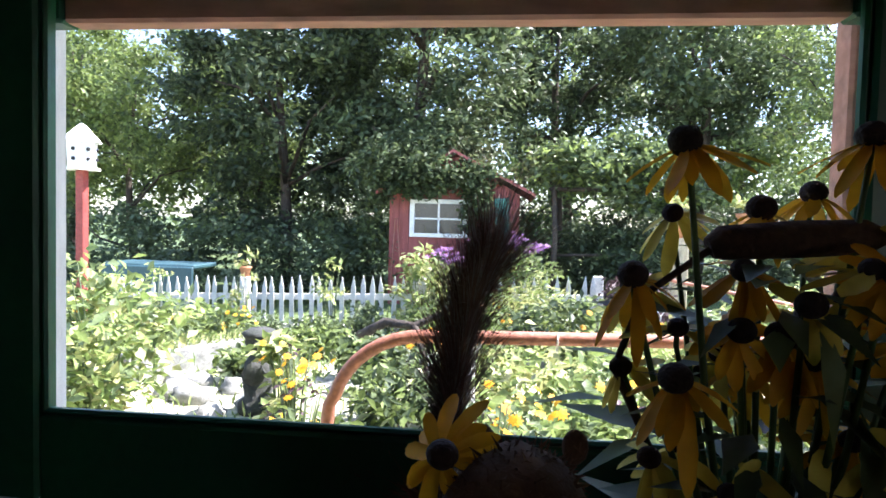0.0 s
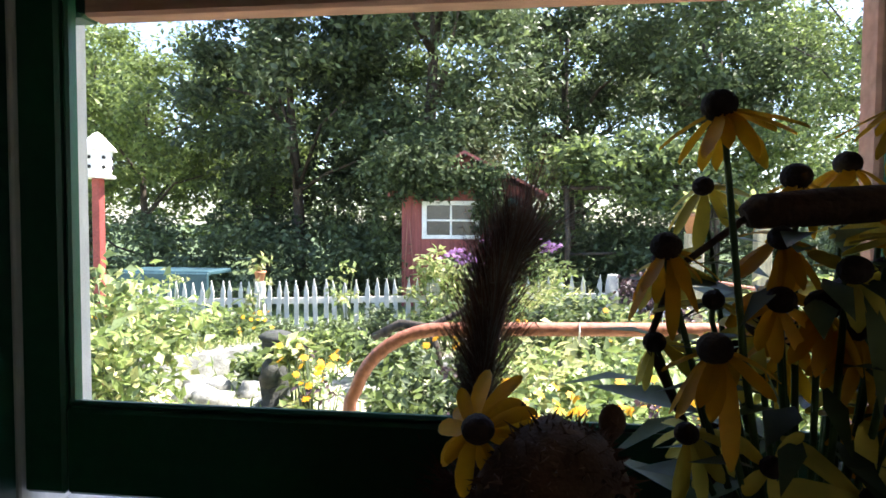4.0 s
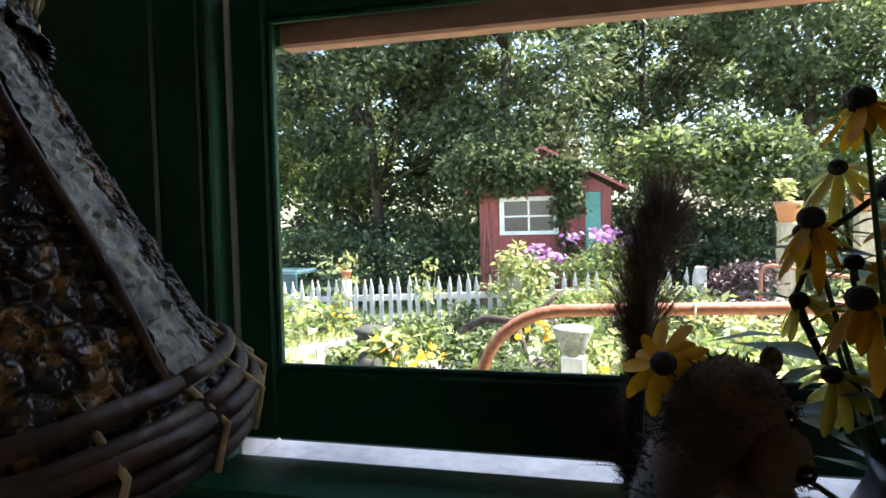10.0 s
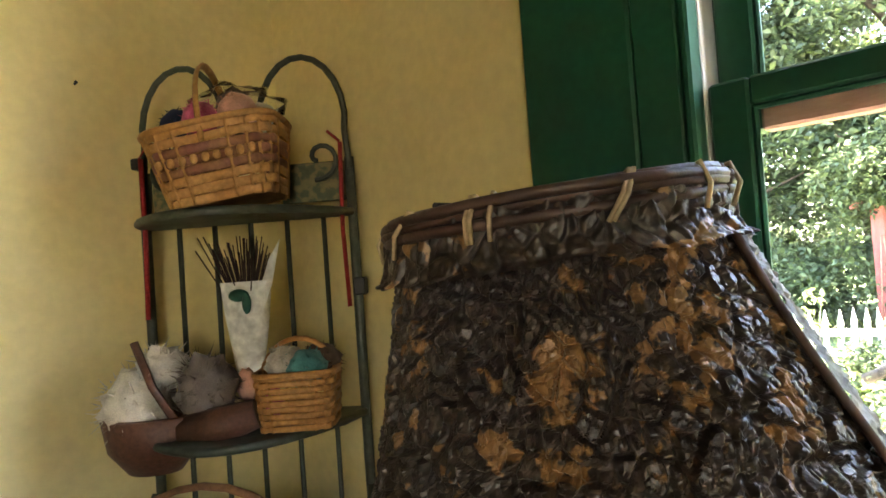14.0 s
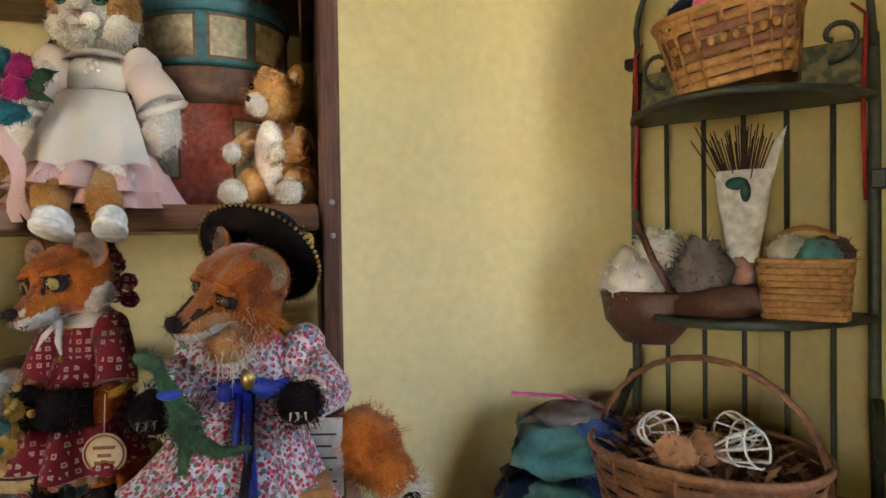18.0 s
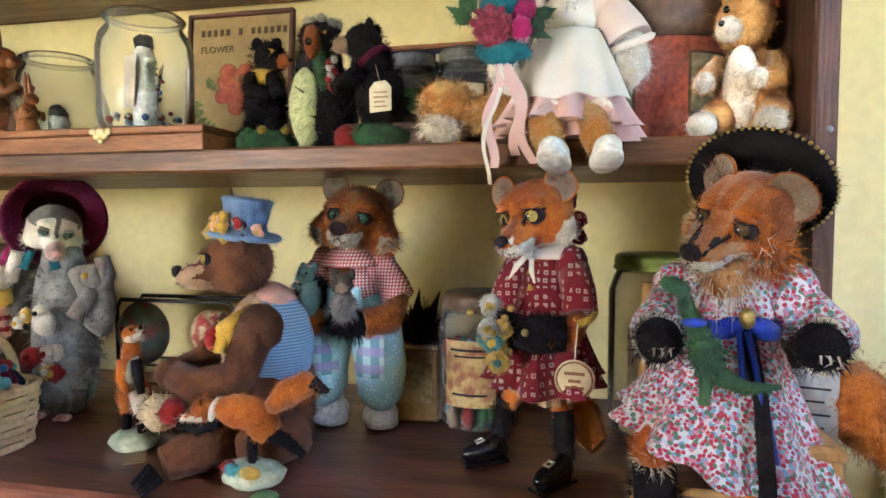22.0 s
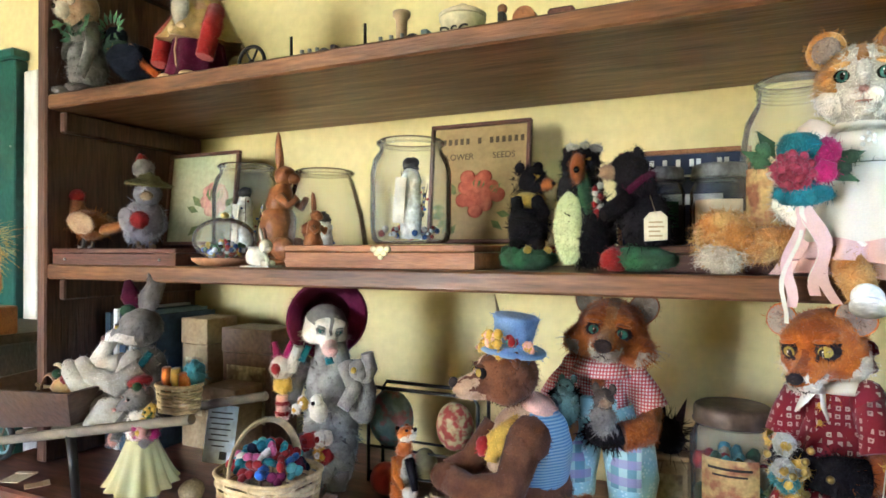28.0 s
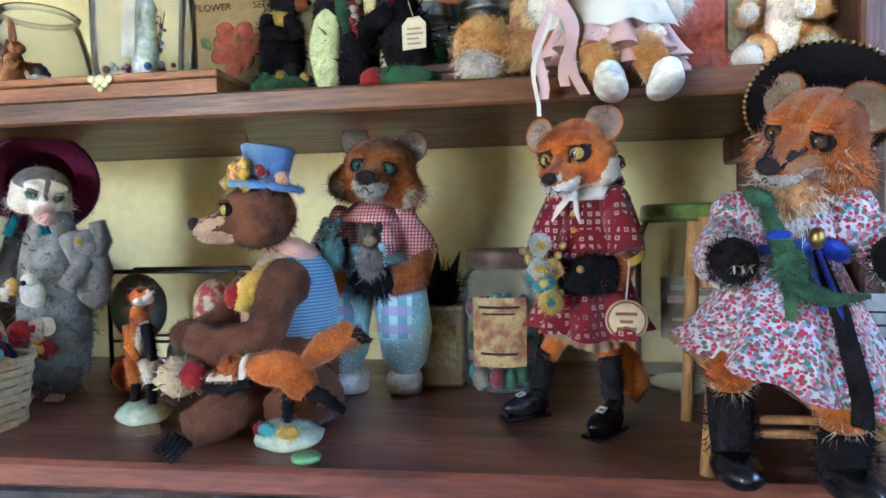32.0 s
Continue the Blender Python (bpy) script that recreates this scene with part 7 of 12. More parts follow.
def skirt(g, z0, z1, r0, r1, k, folds=9, depth=0.08, m=None, dx=0.0, dy=0.0, seg=72, rows=8, shear=(0, 0)):
    """A gathered skirt from radius r0 at its hem z0 to r1 at its waist z1."""
    vs = []
    for j in range(rows + 1):
        t = j / rows
        for i in range(seg):
            a = 2 * math.pi * i / seg
            r = (r0 + (r1 - r0) * t ** 0.8) * (1 + depth * (1 - t) * math.sin(folds * a + 0.7 * math.sin(3 * a)))
            p = Vector((dx + r * math.cos(a) + shear[0] * (1 - t), dy + r * math.sin(a) + shear[1] * (1 - t), z0 + (z1 - z0) * t + 0.006 * (1 - t) * math.sin(2 * a)))
            vs.append(m @ p if m is not None else p)
    g.add(vs, [[j * seg + i, j * seg + (i + 1) % seg, (j + 1) * seg + (i + 1) % seg, (j + 1) * seg + i] for j in range(rows) for i in range(seg)], k, True)
    inner = [(v[0], v[1], v[2]) for v in vs[:seg]]
    g.add(inner, [list(range(seg))[::-1]], k)


def doll(name, geo, mats, label, x, y, z, turn=0.0, cat="doll", group="felted animals"):
    wool_nap(geo, mats)
    return solid(name, geo, mats, label, cat, group, m=pose(x, y, z, 0, 0, 90 + turn))


def flower_bunch(g, c, r, ks, n=7, size=0.016, m=None):
    for i in range(n):
        d = Vector(rng.normal(size=3)) * 0.6
        p = Vector(c) + Vector((d[0] * r, d[1] * r * 0.6, d[2] * r))
        g.ball(p, (size, size * 0.7, size), ks[i % len(ks)], lump=0.3, seg=10, rings=7, m=m)
        g.ball(p + Vector((0, -size * 0.55, 0)), size * 0.42, ks[(i + 1) % len(ks)], seg=8, rings=6, m=m)


# ---- on the counter ----
# seated fox with a black hat, on a wooden chair
CHAIRW = mat("honey_chair_wood", (0.42, 0.22, 0.075), (0.33, 0.16, 0.05), rough=0.5, scale=12, fine=60, stretch=(3, 3, 0.6))
ch = thing("doll_chair", "small honey-coloured wooden doll's chair on the counter", "chair", pose(-1.135, -1.150, CT, 0, 0, 90))
for x, y in ((-0.097, -0.085), (0.092, -0.085), (-0.075, 0.085), (0.075, 0.085)):
    part("leg", Geo().tube([(x * 1.12, y * 1.1, 0.0), (x, y, 0.105 if y < 0 else 0.27)], [0.008, 0.010], 10), CHAIRW, ch)
part("seat", Geo().box((-0.106, -0.098, 0.1055), (0.102, 0.098, 0.122), 0.005), CHAIRW, ch)
for z in (0.045, 0.06):
    part("stretcher", Geo().tube([(-0.088, -0.088, z), (0.088, -0.088, z)], 0.005, 8), CHAIRW, ch)
    part("stretcher", Geo().tube([(0.090, -0.088, z + 0.01), (0.082, 0.088, z + 0.01)], 0.005, 8), CHAIRW, ch)
for z in (0.18, 0.25):
    part("back_slat", Geo().box((-0.07, 0.078, z), (0.07, 0.088, z + 0.028), 0.003), CHAIRW, ch)
g = Geo()
K = [FLORAL, RUSTY, IVORY, BLACKW, EARIN, EYEB, NOSE, SASH, LEATHERK, GOLD, ORANGE, mat("brown_glass_eye", (0.16, 0.085, 0.035), rough=0.05, spec=0.8, bump=0), felt("dusty_pink_brown_wool", (0.54, 0.22, 0.10), (0.46, 0.14, 0.04)), felt("pale_orange_wool", (0.60, 0.32, 0.15), (0.55, 0.20, 0.06)), felt("fawn_ear_wool", (0.44, 0.34, 0.26), (0.34, 0.23, 0.16)), felt("navy_hat_felt", (0.012, 0.016, 0.05)), REDF, GREENW, YELF]
hm = pose(-0.002, -0.074, 0.358, 16, 18, -44)


def big_fox_paint(x, y, z):
    ax = np.abs(x)
    k = np.full(len(x), 10)
    k[(ax > 0.55) & (z > 0.0) & (y > -0.5)] = 1
    k[(ax < 0.20 + 0.12 * np.clip(z, 0, 1)) & (y < -0.2) & (z > -0.16)] = 12
    k[(ax < 0.13) & (z > 0.42)] = 10
    k[(ax > 0.14) & (ax < 0.24) & (y < -0.85) & (z > -0.24) & (z < 0.02)] = 6
    k[((ax - 0.34) / 0.16) ** 2 + ((z + 0.20) / 0.15) ** 2 < (y < -0.5)] = 13
    k[(ax > 0.50) & (z < -0.10) & (y < -0.1)] = 10
    k[(z < -0.36) & (y < -0.62)] = 2
    k[(z < -0.44) & (y < -0.2) & (y > -0.72)] = 14
    return k


hs = 0.0535
surf = sculpt_head(g, hm, hs, muzzle_set(0.82, 0.40, -0.36, cheek=(0.58, -0.14, -0.34), cheek_r=(0.40, 0.40, 0.42)), big_fox_paint)
nose_mouth(g, hm, hs, surf, -0.34, 6, 6, 0.20)
for q in (-1, 1):
    head_eye(g, hm, hs, surf(0.42 * q, 0.14) + Vector((0, 0.01, 0)), q, 0.155, 11, 6, 10, 10, 22, 0.12, 1.25)
    cup_ear(g, hm, hs, (0.76 * q, -0.02, 0.66), 0.50, 0.44, 38 * q, 16 * q, 10, 14, 160)
    g.tube([hm @ ((surf(0.30 * q, 0.03) + Vector((0, -0.01, 0))) * hs), hm @ ((surf(0.22 * q, -0.14) + Vector((0, -0.015, 0))) * hs), hm @ ((surf(0.17 * q, -0.24) + Vector((0, -0.012, 0))) * hs)], [0.05 * hs, 0.035 * hs, 0.012 * hs], 7, 6, flat=0.4)
    g.ball((surf(0.36 * q, 0.42) + Vector((0, 0.02, 0))) * hs, (0.20 * hs, 0.07 * hs, 0.06 * hs), 10, (0, 8 * q, 12 * q), m=hm, lump=0.15)
    whisk(g, hm, hs, (0.80 * q, -0.35, -0.40), (0.6 * q, -0.4, -0.9), 70, 0.36, 13)
    whisk(g, hm, hs, (0.66 * q, -0.45, -0.15), (0.7 * q, -0.5, -0.8), 30, 0.34, 2)
    fur(g, (0.62 * q * hs, -0.18 * hs, -0.40 * hs), (0.40 * hs, 0.42 * hs, 0.42 * hs), 420, 0.016, 10, m=hm, width=0.0006, droop=0.5)
g.ball((0, -0.026, -0.056), (0.030, 0.027, 0.030), 13, m=hm, lump=0.2)
fur(g, (0, -0.026, -0.056), (0.031, 0.029, 0.030), 260, 0.020, 2, m=hm, droop=0.8, width=0.0007)
hat = hm @ pose(-0.016, 0.036, 0.022, -72, 0, 24) @ Matrix.Scale(0.67, 4)
g.lathe([(0.0, 0.02), (0.04, 0.02), (0.06, 0.0), (0.108, -0.004), (0.112, 0.002), (0.104, 0.008), (0.062, 0.012), (0.045, 0.05), (0.0, 0.055)], 36, 3, m=hat)
for i in range(64):
    a = 2 * math.pi * i / 64
    g.ball((0.112 * math.cos(a), 0.112 * math.sin(a), 0.0), 0.0036, 9, seg=6, rings=5, m=hat)
g.lathe([(0.066, 0.008), (0.064, 0.045), (0.050, 0.072), (0.024, 0.086), (0.001, 0.089)], 30, 15, m=hat)
for a, z, r, k in ((0.2, 0.040, 0.017, 17), (0.55, 0.030, 0.018, 16), (-0.15, 0.050, 0.015, 18), (0.9, 0.040, 0.016, 17), (-0.5, 0.035, 0.014, 7), (1.2, 0.03, 0.013, 18)):
    g.ball((0.068 * math.cos(a), 0.068 * math.sin(a), z), (r, r, r * 0.8), k, m=hat, lump=0.35)
n1 = len(g.v)
n2 = len(g.v)
skirt(g, 0.108, 0.240, 0.138, 0.056, 0, 10, 0.09, dx=-0.004, shear=(-0.018, -0.052), seg=120, rows=14)
for i in range(n2, len(g.v)):
    x, y, z = g.v[i]
    g.v[i] = (x, y, z - 0.17 * (x + 0.02) * (0.240 - z) / 0.128 + 0.10 * (y + 0.06) * (0.240 - z) / 0.128)
g.tube([(0.004, -0.066, 0.236), (0.004, -0.128, 0.175), (-0.004, -0.186, 0.108), (-0.004, -0.188, 0.080)], [0.009, 0.011, 0.012, 0.012], 8, 3, flat=0.3)
g.ball((0, -0.005, 0.255), (0.062, 0.048, 0.050), 0)
for q in (-1, 1):
    g.ball((0.072 * q, -0.012, 0.262), (0.036, 0.036, 0.045), 0, (0, 20 * q, 0), lump=0.1)
    px, py = (-0.112, -0.118) if q < 0 else (0.068, -0.124)
    ex = -0.112 if q < 0 else 0.112
    g.tube([(0.085 * q, -0.02, 0.255), (ex, -0.050, 0.226), (px + 0.3 * (ex - px), py + 0.026, 0.226)], [0.030, 0.031, 0.025], 14, 0)
    g.lathe([(0.026, -0.004), (0.031, 0.0), (0.026, 0.005)], 20, 2, m=pose(px + 0.25 * (ex - px), py + 0.020, 0.227, 90, 0, 12 * q))
    g.ball((px, py, 0.230), (0.028, 0.025, 0.024), 3, lump=0.15)
    fur(g, (px, py, 0.230), (0.031, 0.027, 0.027), 260, 0.009, 3, width=0.0007)
    for j in range(3):
        g.tube([(px + (j - 1) * 0.009, py - 0.026, 0.226), (px + (j - 1) * 0.010, py - 0.031, 0.219)], [0.0016, 0.0006], 6, 2)
g.lathe([(0.064, 0.222), (0.067, 0.232), (0.064, 0.243)], 28, 7)
for q in (-1, 1):
    g.ball((0.022 * q, -0.075, 0.238), (0.022, 0.010, 0.012), 7, (0, 18 * q, 0))
g.tube([(0, -0.085, 0.235), (0.008, -0.13, 0.17), (0.012, -0.16, 0.12)], [0.008, 0.009, 0.010], 8, 7, flat=0.4)
g.tube([(-0.01, -0.085, 0.235), (-0.012, -0.12, 0.18)], [0.007, 0.009], 8, 7, flat=0.4)
g.ball((0.0, -0.08, 0.25), (0.010, 0.008, 0.012), 9)
squeeze(g, n1, 0.84, 0.92)
for kx, ky, kz in ((-0.098, -0.104, 0.118), (-0.004, -0.140, 0.090)):
    g.tube([(kx * 0.6, -0.03, kz + 0.004), (kx * 0.95, ky + 0.024, kz + 0.004), (kx, ky, kz - 0.004), (kx + 0.002, ky + 0.004, kz - 0.022)], [0.021, 0.021, 0.022, 0.021], 16, 10)
    fur(g, (kx, ky, kz - 0.004), (0.022, 0.022, 0.016), 260, 0.007, 10, width=0.0006)
    fur(g, (kx, ky - 0.006, kz - 0.016), (0.021, 0.019, 0.010), 110, 0.009, 2, width=0.0006)
    g.tube([(kx + 0.002, ky + 0.002, kz - 0.020), (kx + 0.005, ky + 0.010, 0.016)], [0.0235, 0.021], 14, 3)
    fur(g, (kx + 0.004, ky + 0.006, kz * 0.45), (0.026, 0.026, 0.036), 320, 0.008, 3, width=0.0007)
    g.ball((kx + 0.004, ky - 0.010, 0.018), (0.025, 0.044, 0.018), 8)
doll("felted_fox", g, K, "seated felted fox in a floral dress and black hat", -1.135, -1.142, CT)
g = Geo()
g.ball((0, 0, 0.0), (0.020, 0.018, 0.034), 0, (0, -18, 0))
g.tube([(-0.008, 0, 0.025), (-0.025, -0.005, 0.06), (-0.032, -0.008, 0.082)], [0.014, 0.010, 0.008], 8, 0)
g.ball((-0.042, -0.012, 0.09), (0.020, 0.011, 0.011), 0, (0, 20, 0))
g.tube([(0.010, 0, -0.02), (0.045, -0.01, -0.035), (0.085, -0.015, -0.03)], [0.014, 0.009, 0.003], 8, 0)
g.tube([(0.0, 0, -0.02), (-0.004, -0.01, -0.06)], [0.010, 0.006], 7, 0)
g.ball((-0.018, -0.01, 0.045), (0.016, 0.010, 0.007), 1)
fur(g, (0, 0, 0), (0.02, 0.018, 0.034), 160, 0.008)
squeeze(g, 0, 0.76, 0.76, 0.78)
doll("felted_dragon", g, [GREENW, SASH, EYEB], "small green felted dragon with a blue bow in a fox's arms", -0.990, -1.196, CT + 0.222)
g = Geo()
g.ball((0, 0, 0), (0.042, 0.038, 0.055), 0, (0, -30, 0), lump=0.2)
g.ball((0.030, -0.005, -0.035), (0.030, 0.030, 0.038), 0, (0, -30, 0), lump=0.2)
g.ball((0.048, -0.01, -0.058), (0.022, 0.024, 0.024), 1, lump=0.2)
g.ball((0.052, -0.03, -0.060), (0.012, 0.01, 0.009), 2)
fur(g, (0, 0, 0), (0.042, 0.038, 0.055), 700, 0.009, 0, width=0.0006)
fur(g, (0.046, -0.01, -0.055), (0.026, 0.028, 0.028), 400, 0.012, 1, width=0.0006)
doll("felted_fox_tail", g, [ORANGE, IVORY, BLACKW], "bushy orange felted tail with a white tip hanging beside the chair", -1.13, -1.000, CT + 0.138, cat="doll tail")
card = thing("price_card", "white handwritten price card hanging by the seated fox", "card", pose(-1.115, -1.058, CT + 0.085, 0, 0, 78))
part("card", Geo().box((-0.026, -0.001, 0), (0.026, 0.001, 0.10), 0.0005), mat("greyed_white_card", (0.42, 0.42, 0.44), rough=0.6), card)
for i in range(5):
    part("writing", Geo().box((-0.018, -0.0016, 0.018 + i * 0.015), (0.018 - 0.006 * (i % 2), -0.0011, 0.0205 + i * 0.015), 0), BLACK, card)

# standing fox in a maroon dress
g = Geo()
K = [REDMOTIF, ORANGE, IVORY, BLACKW, EARIN, EYEB, NOSE, YELF, LEATHERK, COTTON, EYEY, TANW, RUSTY]


def red_fox_paint(x, y, z):
    ax = np.abs(x)
    k = np.full(len(x), 1)
    k[((y + 0.10) / 0.42) ** 2 + ((z + 0.40) / 0.30) ** 2 < (ax > 0.4)] = 2
    k[(z < -0.32) & (y < -0.80)] = 2
    k[(z < -0.56) & (y < 0.1)] = 2
    k[(ax < 0.10) & (y < -0.6) & (z < 0.25) & (z > -0.2)] = 12
    k[(ax > 0.10) & (ax < 0.20) & (y < -1.0) & (z > -0.26) & (z < -0.12)] = 2
    return k


hm = pose(-0.012, -0.008, 0.360, 14, -6, -30)
hs = 0.058
surf = sculpt_head(g, hm, hs, muzzle_set(0.70, 0.33, -0.30, cheek=(0.54, -0.10, -0.34), skull=(0.84, 0.86, 0.80)), red_fox_paint)
nose_mouth(g, hm, hs, surf, -0.30, 6, 6, 0.16)
for q in (-1, 1):
    head_eye(g, hm, hs, surf(0.38 * q, 0.16), q, 0.165, 10, 6, 1, 5, 24, 0.06, 1.3)
    g.ball((surf(0.56 * q, 0.24) + Vector((0, 0.01, 0))) * hs, (0.12 * hs, 0.04 * hs, 0.04 * hs), 6, (0, -14 * q, 40 * q), m=hm)
    g.ball((surf(0.24 * q, 0.02) + Vector((0, 0.02, 0))) * hs, (0.045 * hs, 0.04 * hs, 0.14 * hs), 6, (0, 24 * q, 0), m=hm)
    cup_ear(g, hm, hs, (0.80 * q, -0.04, 0.66), 0.42, 0.40, 40 * q, 4 * q, 1, 4, 120)
    fur(g, (0.64 * q * hs, -0.14 * hs, -0.38 * hs), (0.40 * hs, 0.42 * hs, 0.38 * hs), 160, 0.005, 2, m=hm, width=0.0005, keep=lambda d: d[0] * q > 0.5 and d[2] < 0.2)
for i in range(9):
    g.ball((0.30 * hs + 0.010 * math.sin(i * 2.4), 0.055 + 0.006 * math.cos(i * 3.1), 0.055 - 0.013 * i), (0.013, 0.012, 0.012), 0, m=hm, lump=0.4)
n1 = len(g.v)
skirt(g, 0.128, 0.262, 0.104, 0.047, 0, 9, 0.16, seg=120, rows=14, shear=(0.004, -0.010))
g.ball((0, 0, 0.272), (0.049, 0.040, 0.050), 0, lump=0.06)
skirt(g, 0.108, 0.16, 0.062, 0.052, 11, 16, 0.10, seg=96)
for q in (-1, 1):
    g.ball((0.052 * q, 0, 0.290), (0.028, 0.032, 0.032), 0, (0, 30 * q, 0), lump=0.08)
    g.tube([(0.056 * q, -0.002, 0.285), (0.072 * q, -0.010, 0.255), (0.078 * q, -0.018, 0.228)], [0.030, 0.031, 0.033], 14, 0)
    g.lathe([(0.029, -0.005), (0.034, 0.0), (0.029, 0.007)], 18, 7, m=pose(0.078 * q, -0.019, 0.224, 18, -8 * q, 0))
    g.tube([(0.078 * q, -0.020, 0.222), (0.074 * q, -0.044, 0.204), (0.040 * q, -0.078, 0.204)], [0.019, 0.021, 0.022], 12, 1)
    g.tube([(0.068 * q, -0.056, 0.205), (0.030 * q, -0.088, 0.206), (-0.012 * q, -0.096, 0.204)], [0.024, 0.026, 0.016], 12, 3)
    fur(g, (0.036 * q, -0.082, 0.206), (0.040, 0.026, 0.024), 300, 0.012, 3, width=0.0008)
    fx, fy = (-0.094, -0.030) if q < 0 else (0.058, -0.046)
    g.tube([(0.030 * q, 0, 0.14), (fx * 0.8, fy * 0.4, 0.085)], [0.020, 0.018], 12, 1)
    g.tube([(fx * 0.8, fy * 0.4, 0.092), (fx, fy * 0.6, 0.028)], [0.020, 0.016], 12, 3)
    fur(g, (fx * 0.9, fy * 0.5, 0.065), (0.019, 0.019, 0.034), 260, 0.007, 3, width=0.0007)
    fm = pose(fx, fy, 0.0, 0, 0, -36 if q < 0 else -14)
    g.ball((0, -0.018, 0.016), (0.020, 0.048, 0.017), 8, m=fm, seg=20, rings=12)
    g.ball((0, 0.004, 0.020), (0.019, 0.022, 0.021), 8, m=fm)
    g.box((-0.020, -0.064, 0.0), (0.020, 0.026, 0.005), 0.004, 8, m=fm)
    for a0, b0 in (((-0.008, -0.008, -0.0012), (-0.005, 0.008, 0.0012)), ((0.005, -0.008, -0.0012), (0.008, 0.008, 0.0012)), ((-0.008, -0.008, -0.0012), (0.008, -0.005, 0.0012)), ((-0.008, 0.005, -0.0012), (0.008, 0.008, 0.0012))):
        g.box(a0, b0, 0.0005, 9, m=fm @ pose(0, -0.030, 0.0335, 12, 0, 0))
g.lathe([(0.031, 0.328), (0.040, 0.322), (0.052, 0.310), (0.056, 0.303), (0.046, 0.310), (0.031, 0.321)], 30, 9, m=pose(0.004, 0.006, -0.002) @ Matrix.Diagonal((1, 0.84, 1, 1)))
g.tube([(0, 0, 0.28), (0, 0, 0.335)], [0.036, 0.030], 16, 1)
g.tube([(-0.012, -0.050, 0.306), (-0.030, -0.058, 0.290), (-0.042, -0.060, 0.274)], [0.006, 0.008, 0.002], 10, 9, flat=0.25)
g.tube([(0.0, -0.052, 0.304), (0.004, -0.060, 0.286), (0.012, -0.062, 0.270)], [0.005, 0.005, 0.002], 10, 9, flat=0.25)
g.ball((-0.004, -0.052, 0.308), (0.009, 0.007, 0.008), 9)
for z in (0.285, 0.262):
    g.ball((-0.006, -0.047, z), (0.0045, 0.003, 0.0045), 7, seg=8, rings=6)
g.tube([(0.02, 0.05, 0.10), (0.05, 0.065, 0.06), (0.085, 0.06, 0.03)], [0.02, 0.034, 0.02], 10, 1)
squeeze(g, n1, 0.74, 0.82, 1.0, -24)
doll("felted_fox", g, K, "felted fox in a maroon print dress with black buckled shoes", -1.230, -1.364, CT)
g = Geo()
flower_bunch(g, (0, 0, 0), 0.024, [0, 1, 0, 2], 8, 0.014)
for i in range(10):
    g.ball(Vector(rng.normal(size=3)) * 0.022 + Vector((0, -0.015, 0)), 0.005, 3, seg=6, rings=5)
doll("felt_posy", g, [YELF, W_WHITE, W_TEAL, GOLD, GREENW], "posy of yellow, cream and teal felt flowers in a fox's paws", -1.130, -1.424, CT + 0.224, cat="posy")
tg = thing("round_tag", "round cream paper tag hanging on a string", "tag", pose(-1.158, -1.323, CT + 0.148, 0, 0, 84))
part("disc", Geo().lathe([(0, -0.001), (0.026, -0.001), (0.026, 0.001), (0, 0.001)], 28, m=pose(0, 0, 0, 90, 0, 0)), mat("cream_card", (0.66, 0.52, 0.33), (0.58, 0.45, 0.28), rough=0.7, scale=30), tg)
part("ring", Geo().tube([(0.023 * math.cos(a), -0.002, 0.023 * math.sin(a)) for a in np.linspace(0, 6.283, 33)], 0.0012, 5), SPLINT_D, tg)
for z, w in ((0.008, 0.013), (-0.002, 0.008), (-0.011, 0.012)):
    part("writing", Geo().box((-w, -0.0022, z - 0.002), (w, -0.0013, z + 0.002), 0), SPLINT_D, tg)
part("string", Geo().tube([(0, 0, 0.025), (0.004, -0.004, 0.075)], 0.0009, 5), COTTON, tg)

# fox in pale blue dungarees
g = Geo()
K = [SATINDOT, ORANGE, IVORY, BLACKW, EARIN, EYEB, NOSE, GINGHAM, SHOEW, PLAID, EYEG, RUSTY, GREYW, felt("russet_tan_wool", (0.50, 0.27, 0.13), (0.46, 0.17, 0.04)), felt("dark_umber_wool", (0.30, 0.12, 0.045), (0.24, 0.11, 0.05)), felt("brown_nose_wool", (0.10, 0.06, 0.055)), felt("pale_fawn_wool", (0.46, 0.40, 0.33), (0.34, 0.27, 0.22))]
hm = pose(0.020, -0.030, 0.353, 4, 8, 2)


def blue_fox_paint(x, y, z):
    ax = np.abs(x)
    k = np.full(len(x), 1)
    k[(z > 0.86) & (ax > 0.3)] = 11
    k[(ax < 0.13) & (y < -0.3) & (z > -0.1)] = 13
    k[(ax < 0.16) & (z > 0.80)] = 14
    k[(ax < 0.20) & (y < -0.86) & (z > -0.10)] = 13
    k[(z < -0.16) & (y < -0.86)] = 2
    k[(z < -0.30) & (y < -0.62) & (ax < 0.30)] = 2
    k[(ax > 0.78) & (z < -0.25)] = 2
    return k


